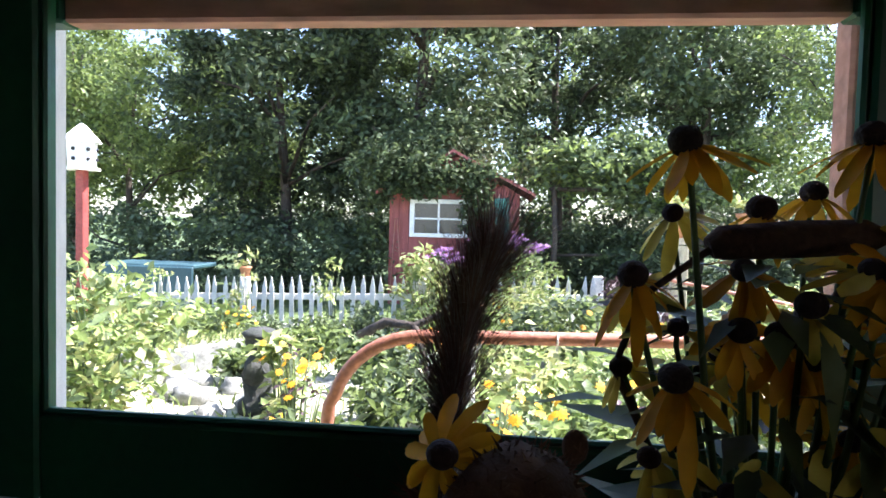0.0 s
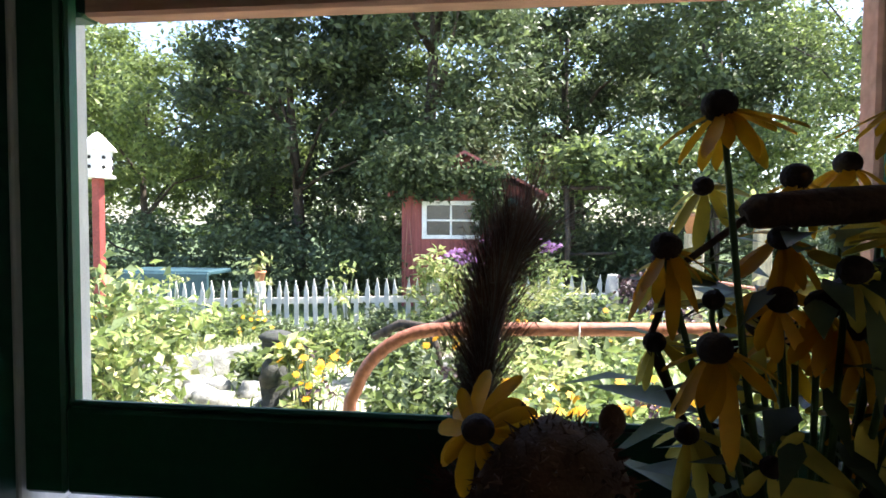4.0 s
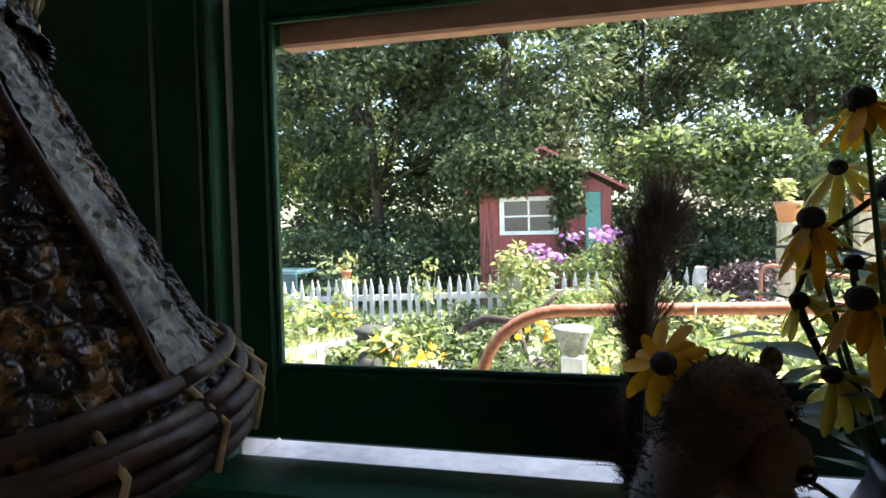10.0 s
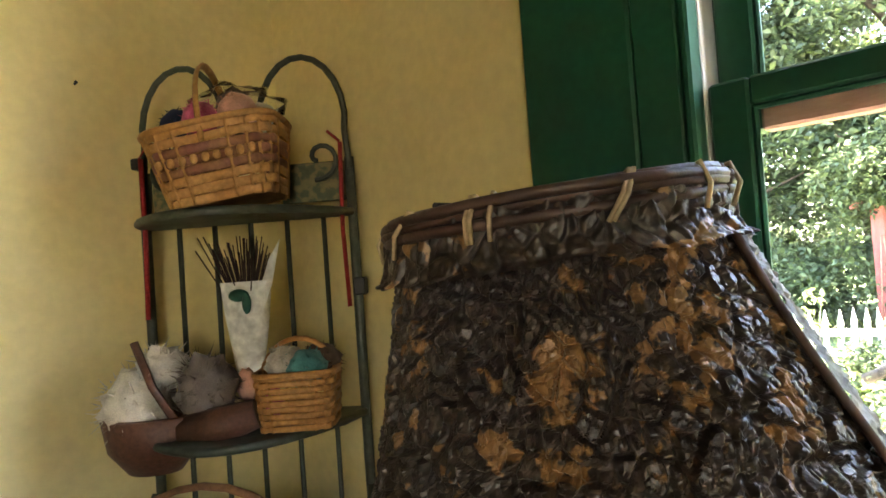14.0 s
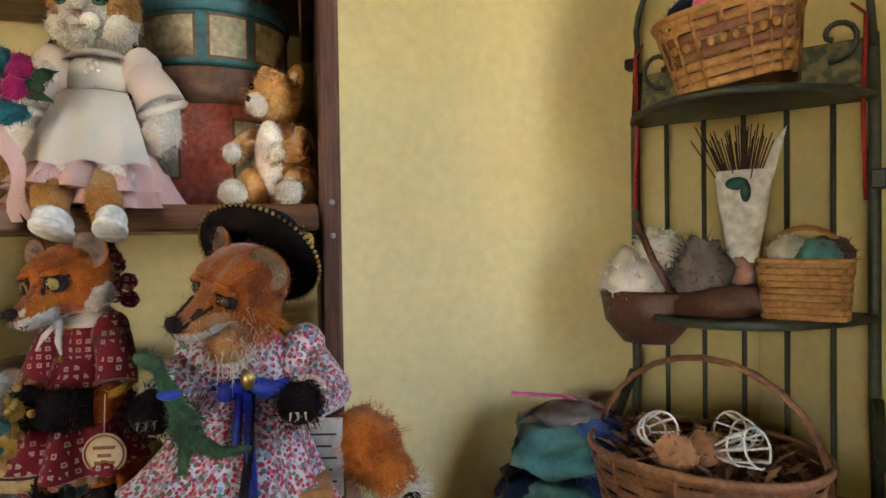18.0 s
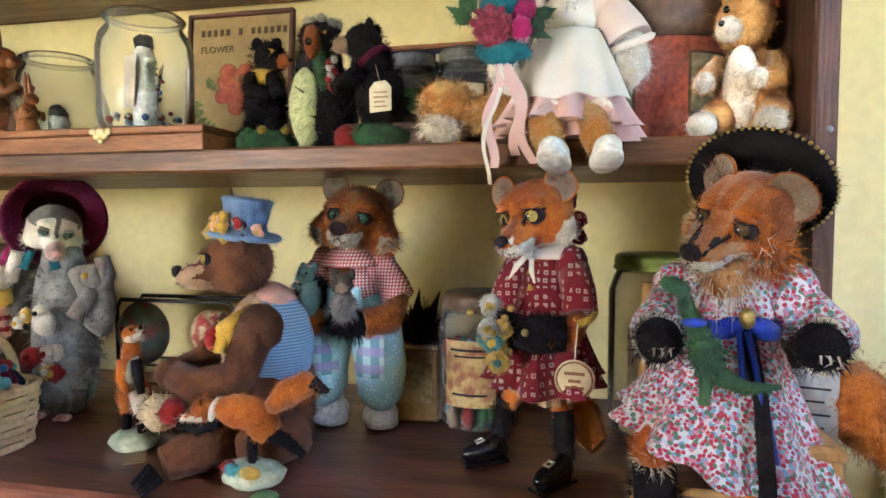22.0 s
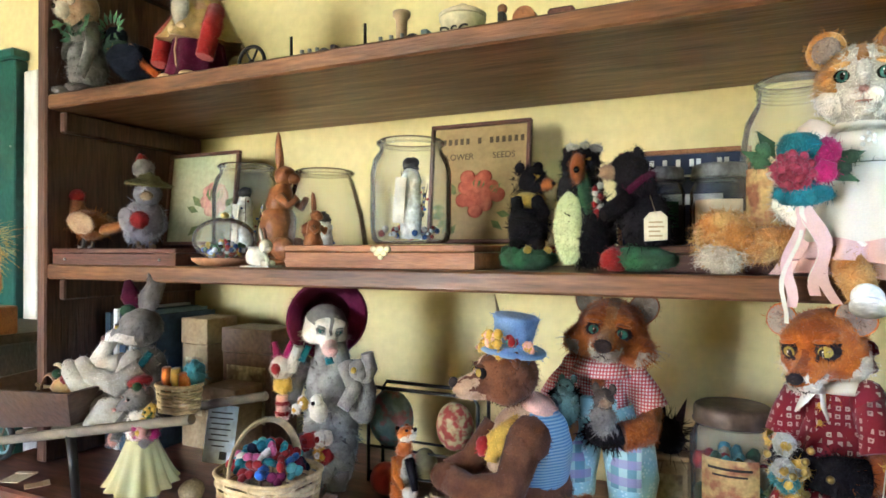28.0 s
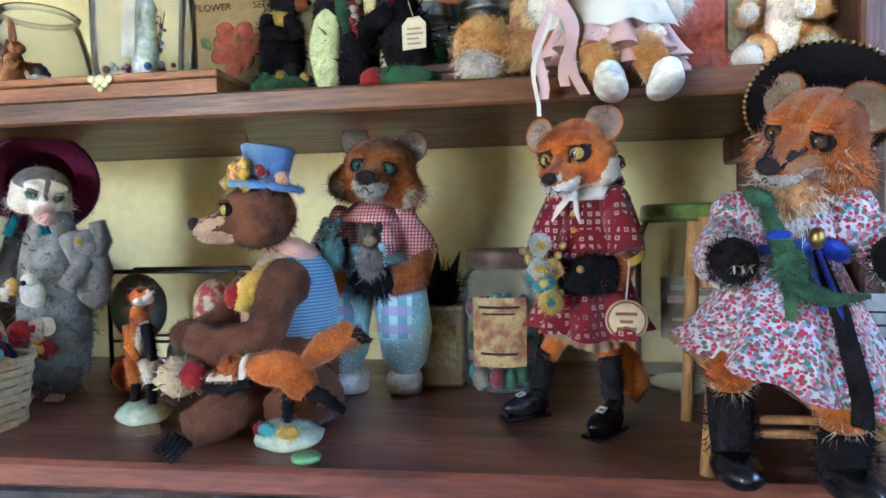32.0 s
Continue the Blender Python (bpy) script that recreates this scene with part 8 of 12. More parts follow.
hs = 0.061
surf = sculpt_head(g, hm, hs, muzzle_set(0.50, 0.36, -0.20, cheek=(0.68, -0.18, -0.34), cheek_r=(0.50, 0.46, 0.44)), blue_fox_paint)
nose_mouth(g, hm, hs, surf, -0.20, 15, 6, 0.21)
for q in (-1, 1):
    head_eye(g, hm, hs, surf(0.37 * q, 0.17), q, 0.15, 10, 6, 1, 5, 20, 0.08, 1.2)
    cup_ear(g, hm, hs, (0.72 * q, 0.06, 0.74), 0.38, 0.48, 28 * q, 6 * q, 1, 16, 160)
    fur(g, (0.70 * q * hs, -0.16 * hs, -0.36 * hs), (0.50 * hs, 0.46 * hs, 0.44 * hs), 800, 0.007, 1, m=hm, width=0.0005, keep=lambda d: d[0] * q > 0.0)
    whisk(g, hm, hs, (1.02 * q, -0.05, -0.40), (0.9 * q, -0.1, -0.2), 50, 0.30, 2)
n1 = len(g.v)
for q in (-1, 1):
    g.tube([(0.030 * q, 0, 0.215), (0.052 * q, -0.010, 0.160), (0.062 * q, -0.014, 0.105), (0.058 * q, -0.008, 0.062), (0.054 * q, -0.004, 0.046)], [0.046, 0.052, 0.051, 0.044, 0.030], 20, 0)
    g.add([(0.062 * q + 0.052 * math.sin(a) * 1.03, -0.013 - 0.053 * math.cos(a) * 1.03, z) for z in (0.170, 0.145, 0.115, 0.100) for a in np.linspace(-0.75 - 0.3 * q, 0.75 - 0.3 * q, 9)], [[9 * j + i, 9 * j + i + 9, 9 * j + i + 10, 9 * j + i + 1] for j in range(3) for i in range(8)], 9, True)
    g.ball((0.054 * q, 0.002, 0.023), (0.036, 0.048, 0.024), 8, (0, 0, 12 * q), seg=20, rings=12)
    g.lathe([(0.0, 0.0), (0.032, 0.001), (0.034, 0.008), (0.028, 0.018), (0.024, 0.050)], 20, 8, m=pose(0.054 * q, 0.012, 0.0))
    g.ball((0.054 * q, 0, 0.272), (0.028, 0.032, 0.040), 7, (0, 34 * q, 0), lump=0.06)
    g.tube([(0.060 * q, -0.002, 0.275), (0.086 * q, -0.008, 0.245), (0.098 * q, -0.014, 0.222)], [0.028, 0.031, 0.034], 14, 7)
    g.tube([(0.096 * q, -0.014, 0.226), (0.092 * q, -0.044, 0.196), (0.050 * q, -0.075, 0.190)], [0.024, 0.025, 0.023], 12, 1)
g.ball((0, 0, 0.255), (0.062, 0.046, 0.055), 7)
g.lathe([(0.030, 0.315), (0.062, 0.290), (0.070, 0.278), (0.052, 0.290)], 24, 7)
g.box((-0.036, -0.052, 0.195), (0.036, -0.043, 0.245), 0.004, 0)
g.ball((-0.070, -0.035, 0.225), (0.034, 0.028, 0.034), 3, lump=0.2)
fur(g, (-0.070, -0.035, 0.225), (0.034, 0.028, 0.034), 260, 0.014, 3)
g.ball((0.020, -0.072, 0.190), (0.042, 0.024, 0.022), 3, lump=0.2)
fur(g, (0.020, -0.072, 0.190), (0.042, 0.024, 0.022), 200, 0.012, 3)
g.ball((0.0, -0.052, 0.272), (0.014, 0.008, 0.013), 11)
squeeze(g, n1, 0.84, 0.9)
doll("felted_fox", g, K, "smiling felted fox in blue satin dungarees and red checked shirt", -1.338, -1.692, CT)
g = Geo()
g.ball((0, 0, 0), (0.020, 0.016, 0.026), 0, lump=0.1); g.ball((0.003, -0.010, 0.036), (0.017, 0.016, 0.016), 1, lump=0.1)
g.ball((0.008, -0.026, 0.032), (0.009, 0.008, 0.007), 2); g.ball((-0.011, -0.003, 0.050), (0.006, 0.004, 0.009), 1); g.ball((0.016, -0.003, 0.050), (0.006, 0.004, 0.009), 1)
g2 = Geo()
g2.ball((0, 0.0, 0.006), (0.018, 0.014, 0.028), 0, lump=0.1); g2.ball((-0.003, -0.006, 0.042), (0.014, 0.014, 0.013), 0, lump=0.1); g2.ball((-0.004, -0.020, 0.040), (0.007, 0.007, 0.006), 0)
for q in (-1, 1):
    g2.ball((0.010 * q, 0, 0.055), (0.005, 0.003, 0.007), 0); g2.tube([(0.010 * q, -0.008, 0.018), (0.018 * q, -0.018, 0.030)], [0.005, 0.003], 6, 0); g2.ball((0.006 * q - 0.003, -0.017, 0.046), 0.0022, 1, seg=6, rings=5)
doll("felted_mouse", g2, [felt("grey_teal_wool", (0.12, 0.20, 0.19)), EYEB], "little grey-teal felted mouse held by a fox", -1.248, -1.732, CT + 0.226)
fur(g, (0, 0, 0), (0.02, 0.016, 0.026), 140, 0.007)
doll("felted_mouse", g, [GREYW, felt("umber_wool", (0.10, 0.075, 0.06)), TANW, W_TEAL], "little umber felted mouse held by a fox", -1.248, -1.676, CT + 0.220)

# bear in a blue top hat
g = Geo()
K = [BROWNW, TANW, BLACKW, EARIN, EYEB, NOSE, DENIM, HATBLUE, YELF, REDF, IVORY, EYEY, W_TEAL, W_PEACH]
g.ball((-0.012, 0.01, 0.080), (0.084, 0.080, 0.092), 0, lump=0.08, seg=20, rings=14)
g.ball((0.004, 0.0, 0.160), (0.070, 0.064, 0.092), 6, (0, 10, 0), lump=0.05, seg=44, rings=30, kf=lambda d: 0 if d[2] < -0.55 else (6 if d[0] - 0.25 * d[1] > 0.12 else 1))
g.ball((0.020, -0.004, 0.238), (0.034, 0.036, 0.018), 13, (0, 28, 0), lump=0.1)
hm = pose(-0.020, -0.040, 0.288, 2, -4, -62)


def bear_paint(x, y, z):
    ax = np.abs(x)
    k = np.full(len(x), 0)
    k[(ax < 0.42) & (y < -0.72) & (z < 0.06)] = 1
    k[(ax < 0.16) & (y < -0.4) & (z > 0.0)] = 1
    k[(ax > 0.12) & (ax < 0.20) & (y < -0.72) & (z > -0.06) & (z < 0.10)] = 0
    return k


hs = 0.054
surf = sculpt_head(g, hm, hs, muzzle_set(0.70, 0.42, -0.22, cheek=(0.48, -0.10, -0.34), cheek_r=(0.44, 0.46, 0.40), skull=(0.90, 0.90, 0.86)), bear_paint)
nose_mouth(g, hm, hs, surf, -0.20, 5, 5, 0.20)
for q in (-1, 1):
    head_eye(g, hm, hs, surf(0.38 * q, 0.20), q, 0.16, 11, 2, 0, 0, 24, 0.24, 1.2, 10)
    g.ball((0.80 * q * hs, 0.15 * hs, 0.55 * hs), (0.24 * hs, 0.13 * hs, 0.26 * hs), 0, (0, 25 * q, 0), m=hm)
fur(g, (0, 0, 0.05 * hs), (0.95 * hs, 0.9 * hs, 0.86 * hs), 700, 0.007, 0, m=hm, keep=lambda d: d[1] > -0.5, width=0.0006)
hat = hm @ pose(0.002, 0.010, 0.043, -8, 8, 0) @ Matrix.Diagonal((0.92, 0.92, 0.80, 1))
g.lathe([(0.0, 0.0), (0.034, 0.0), (0.056, -0.006), (0.060, -0.001), (0.056, 0.005), (0.036, 0.008), (0.033, 0.02), (0.038, 0.056), (0.041, 0.066), (0.036, 0.070), (0.0, 0.068)], 30, 7, m=hat)
flower_bunch(g, (0.034, -0.006, 0.020), 0.013, [9, 12, 9, 13], 7, 0.010, m=hat)
flower_bunch(g, (0.030, -0.036, 0.012), 0.013, [8, 8, 13], 10, 0.011, m=hat)
flower_bunch(g, (0.004, -0.046, 0.012), 0.012, [8, 13, 8], 7, 0.011, m=hat)
flower_bunch(g, (0.040, 0.020, 0.012), 0.010, [13, 8], 5, 0.008, m=hat)
g.leaf(hat @ Vector((-0.03, -0.02, 0.02)), hat.to_3x3() @ Vector((-0.2, -0.1, 1)), (1, 0, 0), 0.072, 0.018, 1, 0.1)
g.tube([(0.0, -0.03, 0.222), (-0.030, -0.062, 0.196), (-0.036, -0.072, 0.160)], [0.012, 0.014, 0.010], 8, 8)
g.ball((-0.030, -0.064, 0.185), (0.018, 0.012, 0.018), 8, lump=0.4); g.ball((-0.05, -0.068, 0.18), (0.012, 0.010, 0.016), 9, lump=0.3)
g.tube([(0.015, -0.055, 0.195), (0.0, -0.085, 0.130), (-0.060, -0.095, 0.115), (-0.105, -0.085, 0.130)], [0.030, 0.029, 0.027, 0.022], 12, 0)
g.tube([(-0.05, 0.0, 0.195), (-0.085, -0.03, 0.14), (-0.12, -0.05, 0.125)], [0.027, 0.024, 0.02], 10, 0)
g.ball((-0.112, -0.080, 0.128), (0.024, 0.020, 0.022), 0)
g.tube([(-0.01, -0.05, 0.05), (-0.05, -0.12, 0.03), (-0.075, -0.150, 0.022)], [0.042, 0.032, 0.024], 12, 0)
g.tube([(0.06, -0.04, 0.045), (0.03, -0.11, 0.03)], [0.045, 0.032], 12, 0)
for i in range(5):
    g.tube([(-0.092 + 0.010 * i, -0.155 - 0.008 * i, 0.020), (-0.100 + 0.010 * i, -0.182 - 0.008 * i, 0.006)], [0.006, 0.002], 6, 2)
g.lathe([(0, 0), (0.012, 0), (0.012, 0.003), (0, 0.003)], 16, 10, m=pose(0.010, -0.068, 0.155, 90, 0, 0))
g.ball((0.020, -0.050, 0.195), (0.034, 0.034, 0.036), 0, lump=0.1); g.ball((-0.105, -0.085, 0.130), (0.024, 0.024, 0.022), 0)
fur(g, (-0.012, 0.01, 0.080), (0.084, 0.080, 0.092), 900, 0.007, 0, width=0.0007)
doll("felted_bear", g, K, "seated brown felted bear in a powder-blue top hat and vest", -1.225, -1.795, CT)
g = Geo()
for i in range(70):
    d = Vector(rng.normal(size=3)); d.normalize()
    p = Vector((d[0] * 0.034, d[1] * 0.026, d[2] * 0.026))
    g.tube([p * 0.7, p * 1.25], [0.0014, 0.0008], 4, 0)
g.ball((0, 0, 0), (0.034, 0.026, 0.026), 0, lump=0.3); g.ball((0.025, -0.012, 0.006), (0.018, 0.016, 0.018), 1, lump=0.2)
doll("straw_nest", g, [CORD, REDF], "small bundle of straw tied with red yarn", -1.115, -1.900, CT + 0.080, cat="bundle")

# two small felted foxes on stone bases
BASEG = mat("painted_green_stone", (0.36, 0.46, 0.34), (0.50, 0.52, 0.38), rough=0.5, scale=22, fine=90)
g = Geo()
g.ball((0, 0, 0.012), (0.040, 0.032, 0.018), 4, lump=0.15)
for q in (-1, 1):
    g.tube([(0.013 * q + 0.004, -0.004, 0.026), (0.012 * q + 0.004, -0.002, 0.060), (0.010 * q, 0, 0.085)], [0.006, 0.007, 0.009], 8, 2)
    g.tube([(0.012 * q + 0.003, -0.002, 0.056), (0.010 * q, 0, 0.092)], [0.009, 0.015], 10, 0 if q < 0 else 1)
    g.tube([(0.012 * q, -0.006, 0.138), (0.016 * q + 0.010, -0.016, 0.112), (0.012 * q + 0.020, -0.020, 0.092)], [0.009, 0.007, 0.005], 8, 0 if q < 0 else 2)
g.ball((-0.002, 0, 0.115), (0.019, 0.018, 0.040), 0, (0, 6, 0), lump=0.1, seg=24, rings=18, kf=lambda d: 1 if d[0] - 0.55 * d[1] > 0.72 else 0)
g.tube([(-0.001, 0, 0.145), (0.004, -0.002, 0.168)], [0.014, 0.011], 10, 0)
hm = pose(0.006, -0.004, 0.178, -34, 0, 66)
surf = sculpt_head(g, hm, 0.0155, muzzle_set(0.95, 0.38, -0.20), lambda x, y, z: np.where((z < -0.28) | (y < -1.2), 1, 0), seg=48, rings=36)
g.ball(surf(0, -0.14) * 0.0155, 0.0036, 3, m=hm, seg=8, rings=6)
for q in (-1, 1):
    g.ball(surf(0.36 * q, 0.16) * 0.0155, 0.0026, 3, m=hm, seg=8, rings=6)
    cup_ear(g, hm, 0.0155, (0.62 * q, 0.10, 0.80), 0.30, 0.40, 24 * q, 10 * q, 0, 2, 30)
g.tube([(-0.012, 0.014, 0.085), (-0.026, 0.018, 0.062), (-0.022, 0.014, 0.034)], [0.008, 0.011, 0.004], 8, 0)
fur(g, (0, 0, 0.112), (0.019, 0.018, 0.038), 160, 0.005, width=0.0005, keep=lambda d: d[0] - 0.55 * d[1] < 0.6)
doll("felted_fox", g, [ORANGE, IVORY, BLACKW, NOSE, BASEG], "little felted fox standing upright on a green stone", -1.172, -1.995, CT)
g = Geo()
g.ball((0.0, 0, 0.016), (0.050, 0.036, 0.022), 4, lump=0.2); g.ball((-0.020, -0.025, 0.030), (0.012, 0.008, 0.010), 5); g.ball((0.012, -0.028, 0.028), (0.016, 0.008, 0.010), 6); g.ball((-0.034, -0.012, 0.028), (0.012, 0.010, 0.010), 7)
g.ball((-0.012, 0, 0.108), (0.052, 0.023, 0.025), 0, (0, 8, 0), lump=0.12, seg=18, rings=12); g.ball((0.018, 0, 0.092), (0.026, 0.022, 0.026), 0)
g.tube([(0.030, 0, 0.118), (0.058, 0, 0.140), (0.092, 0.0, 0.158), (0.118, 0.0, 0.150)], [0.012, 0.021, 0.018, 0.004], 10, 0)
g.tube([(0.100, 0.0, 0.156), (0.125, 0.0, 0.148)], [0.014, 0.003], 8, 2)
g.tube([(0.005, 0, 0.085), (0.002, -0.004, 0.055), (0.004, -0.008, 0.034)], [0.011, 0.008, 0.006], 8, 2)
g.tube([(0.024, 0, 0.080), (0.055, 0, 0.070), (0.085, 0, 0.050)], [0.013, 0.010, 0.005], 8, 2)
g.tube([(-0.05, -0.008, 0.095), (-0.085, -0.010, 0.080), (-0.120, -0.012, 0.085)], [0.010, 0.007, 0.004], 8, 2)
hm = pose(-0.078, -0.006, 0.110, 10, 0, -72)
look_head(g, hm, 0.020, 0, 1, 1, 3, 0, 2, 3, 3, 1.15, "round", 0.75, 0.9, 80)
g.ball((-0.058, 0, 0.108), (0.010, 0.021, 0.021), 1, (0, 10, 0))
fur(g, (0.075, 0, 0.148), (0.035, 0.02, 0.02), 260, 0.005, width=0.0005)
squeeze(g, 0, 0.88, 0.88, 0.90)
doll("felted_fox", g, [ORANGE, IVORY, BLACKW, NOSE, BASEG, W_TEAL, YELF, REDF], "running felted fox balanced on a flower-painted stone", -1.090, -1.745, CT)

# opossum with a maroon bonnet
g = Geo()
K = [PALEGREY, IVORY, GREYW, EARIN, EYEB, PINKN, MAROON, TEALF, REDF, YELF, NOSE, EYEG, felt("eye_patch_grey_wool", (0.36, 0.32, 0.28), (0.27, 0.24, 0.21)), felt("pale_pink_snout_wool", (0.66, 0.42, 0.36))]
g.lathe([(0.0, 0.025), (0.045, 0.03), (0.058, 0.09), (0.056, 0.17), (0.050, 0.23), (0.040, 0.275), (0.030, 0.31), (0.0, 0.315)], 22, 0, m=Matrix.Diagonal((1, 0.85, 1, 1)))
fur(g, (0, 0, 0.15), (0.058, 0.048, 0.15), 500, 0.012, 0)
hm = pose(-0.004, -0.012, 0.338, 22, 8, 50)


def opossum_paint(x, y, z):
    ax = np.abs(x)
    k = np.full(len(x), 1)
    k[(z > 0.30) & (y > -0.6)] = 2
    k[((ax - 0.40) / 0.20) ** 2 + ((z - 0.14) / 0.17) ** 2 < (y < -0.2)] = 12
    k[(ax < 0.07) & (z > 0.1)] = 2
    k[(y < -1.22)] = 13
    return k


hs = 0.046
surf = sculpt_head(g, hm, hs, muzzle_set(0.95, 0.36, -0.34, cheek=(0.56, -0.22, -0.34)), opossum_paint)
nose_mouth(g, hm, hs, surf, -0.34, 5, 5, 0.16)
for q in (-1, 1):
    head_eye(g, hm, hs, surf(0.38 * q, 0.15), q, 0.14, 11, 2, 12, -8, 24, 0.34, 1.2, 1)
    fur(g, (0.60 * q * hs, -0.16 * hs, -0.36 * hs), (0.42 * hs, 0.44 * hs, 0.38 * hs), 200, 0.008, 1, m=hm, width=0.0006)
bon = hm @ pose(0, 0.022, 0.012, 78, 0, 0)
g.lathe([(0.0, -0.052), (0.030, -0.048), (0.050, -0.025), (0.056, 0.0), (0.080, 0.022), (0.083, 0.026), (0.078, 0.028), (0.05, 0.008)], 34, 6, m=bon)
for q in (-1, 1):
    g.tube([(0.045 * q, -0.01, 0.265), (0.072 * q, -0.02, 0.22), (0.060 * q, -0.045, 0.185)], [0.020, 0.018, 0.013], 9, 2)
    g.tube([(0.026 * q, -0.008, 0.05), (0.027 * q, -0.018, 0.012)], [0.024, 0.018], 9, 2)
    for i in range(4):
        g.tube([((0.018 + 0.006 * i) * q, -0.035, 0.008), ((0.016 + 0.008 * i) * q, -0.050, 0.005)], [0.005, 0.002], 6, 5)
    g.tube([(0.02 * q, -0.045, 0.30), (0.035 * q, -0.052, 0.27)], [0.006, 0.008], 6, 7, flat=0.4)
g.tube([(0.07, 0.0, 0.22), (0.10, -0.01, 0.26), (0.095, -0.015, 0.29)], [0.018, 0.015, 0.012], 8, 2)
g.ball((0.075, 0.0, 0.20), (0.030, 0.024, 0.055), 2, lump=0.2); g.ball((0.078, -0.016, 0.255), (0.022, 0.02, 0.022), 2); g.ball((0.078, -0.035, 0.258), 0.006, 9)
flower_bunch(g, (-0.002, -0.052, 0.115), 0.026, [8, 9, 1, 8], 8, 0.016)
g.ball((0.012, -0.056, 0.178), (0.020, 0.014, 0.022), 1, lump=0.2); g.ball((0.012, -0.064, 0.200), (0.012, 0.010, 0.010), 1); g.ball((0.012, -0.075, 0.196), 0.004, 10)
flower_bunch(g, (-0.03, -0.05, 0.19), 0.012, [9, 1], 4, 0.011)
doll("felted_opossum", g, K, "grey felted opossum in a deep maroon bonnet with felt flowers", -1.290, -2.228, CT)
g = Geo()
g.tube([(0, 0, 0), (0.0, 0, 0.05)], [0.012, 0.012], 10, 0); g.lathe([(0.013, 0.01), (0.0135, 0.014), (0.013, 0.018)], 12, 1); g.lathe([(0.013, 0.03), (0.0135, 0.034), (0.013, 0.038)], 12, 1)
g.ball((0, 0, 0.07), (0.020, 0.016, 0.018), 2, lump=0.2); g.ball((0, -0.004, 0.105), (0.024, 0.018, 0.024), 3, lump=0.1); g.ball((0, -0.02, 0.105), (0.011, 0.008, 0.011), 1)
g.tube([(-0.01, 0, 0.12), (-0.022, 0, 0.155)], [0.010, 0.004], 8, 4); g.tube([(0.008, 0, 0.12), (0.022, 0, 0.160)], [0.010, 0.004], 8, 4); g.tube([(0.018, 0, 0.10), (0.04, 0, 0.15)], [0.012, 0.010], 8, 3)
doll("felted_puppet", g, [W_PEACH, REDF, YELF, IVORY, PINKF], "small felted puppet in a red striped scarf", -1.235, -2.305, CT + 0.150)

# mouse in a yellow skirt
g = Geo()
K = [GREYW, IVORY, YSKIRT, PINKN, EYEB, REDF, GREENW, PINKF, YELF]
for q in (-1, 1):
    g.tube([(0.020 * q, 0, 0.055), (0.024 * q, -0.004, 0.012)], [0.016, 0.011], 8, 0)
    g.ball((0.026 * q, -0.014, 0.007), (0.010, 0.018, 0.007), 3)
    g.tube([(0.028 * q, -0.004, 0.175), (0.045 * q, -0.016, 0.15), (0.036 * q, -0.032, 0.13)], [0.013, 0.011, 0.008], 8, 0)
skirt(g, 0.045, 0.135, 0.064, 0.026, 2, 13, 0.10)
g.ball((0, 0, 0.155), (0.030, 0.027, 0.042), 1, lump=0.1)
hm = pose(0, -0.006, 0.212, 8, 0, -18)
look_head(g, hm, 0.027, 0, 0, 0, 3, 0, 3, 4, 0, 0.8, "round", 0.7, 0.6, 140, lines=False)
g.ball((0.0, 0.004, 0.028), (0.024, 0.022, 0.011), 5, (0, -8, 0), m=hm); g.ball((0.018, -0.008, 0.025), (0.009, 0.008, 0.008), 6, m=hm)
flower_bunch(g, (0.045, -0.030, 0.155), 0.016, [7, 3, 8], 6, 0.012); flower_bunch(g, (0.045, -0.025, 0.190), 0.012, [8, 6], 5, 0.009)
g.ball((-0.045, -0.028, 0.132), (0.010, 0.008, 0.014), 3)
g.tube([(0.01, 0.03, 0.06), (-0.05, 0.04, 0.02), (-0.055, -0.01, 0.012), (-0.03, -0.03, 0.012)], [0.005, 0.004, 0.0035, 0.002], 6, 3)
fur(g, (0, 0, 0.155), (0.030, 0.027, 0.042), 160, 0.006, 0)
doll("felted_mouse", g, K, "grey felted mouse in a pale yellow skirt and red cap", -1.072, -2.505, CT)
solid("twine_ball", Geo().ball((0, 0, 0.022), (0.024, 0.024, 0.022), lump=0.1), CORD, "small ball of straw-coloured twine", "twine", m=pose(-1.13, -2.44, CT))

# rabbit sitting on the barrow's handles
g = Geo()
K = [GREYW, IVORY, TEALF, EARIN, EYEB, PINKN, MAROON, GREENW, EYEY]
g.ball((0, 0, 0.09), (0.055, 0.048, 0.085), 0, lump=0.1); g.ball((-0.010, -0.020, 0.10), (0.042, 0.036, 0.072), 1)
hm = pose(-0.006, -0.008, 0.215, 4, 0, -58)
look_head(g, hm, 0.044, 0, 1, 1, 5, 0, 3, 8, 0, 0.65, "none", 1.0, 0.7, 240, lines=False)
g.tube([(0.0, 0.0, 0.245), (0.010, 0.0, 0.275), (0.022, 0.006, 0.305), (0.010, 0.004, 0.330)], [0.014, 0.022, 0.018, 0.006], 10, 0, flat=0.5)
g.tube([(-0.018, -0.008, 0.248), (-0.032, -0.012, 0.280), (-0.040, -0.012, 0.312)], [0.013, 0.019, 0.006], 10, 6, flat=0.5)
g.ball((-0.026, -0.022, 0.250), (0.018, 0.014, 0.012), 7)
g.tube([(-0.030, -0.030, 0.145), (-0.075, -0.045, 0.135), (-0.095, -0.040, 0.145), (-0.055, -0.030, 0.200)], [0.020, 0.018, 0.015, 0.014], 10, 1)
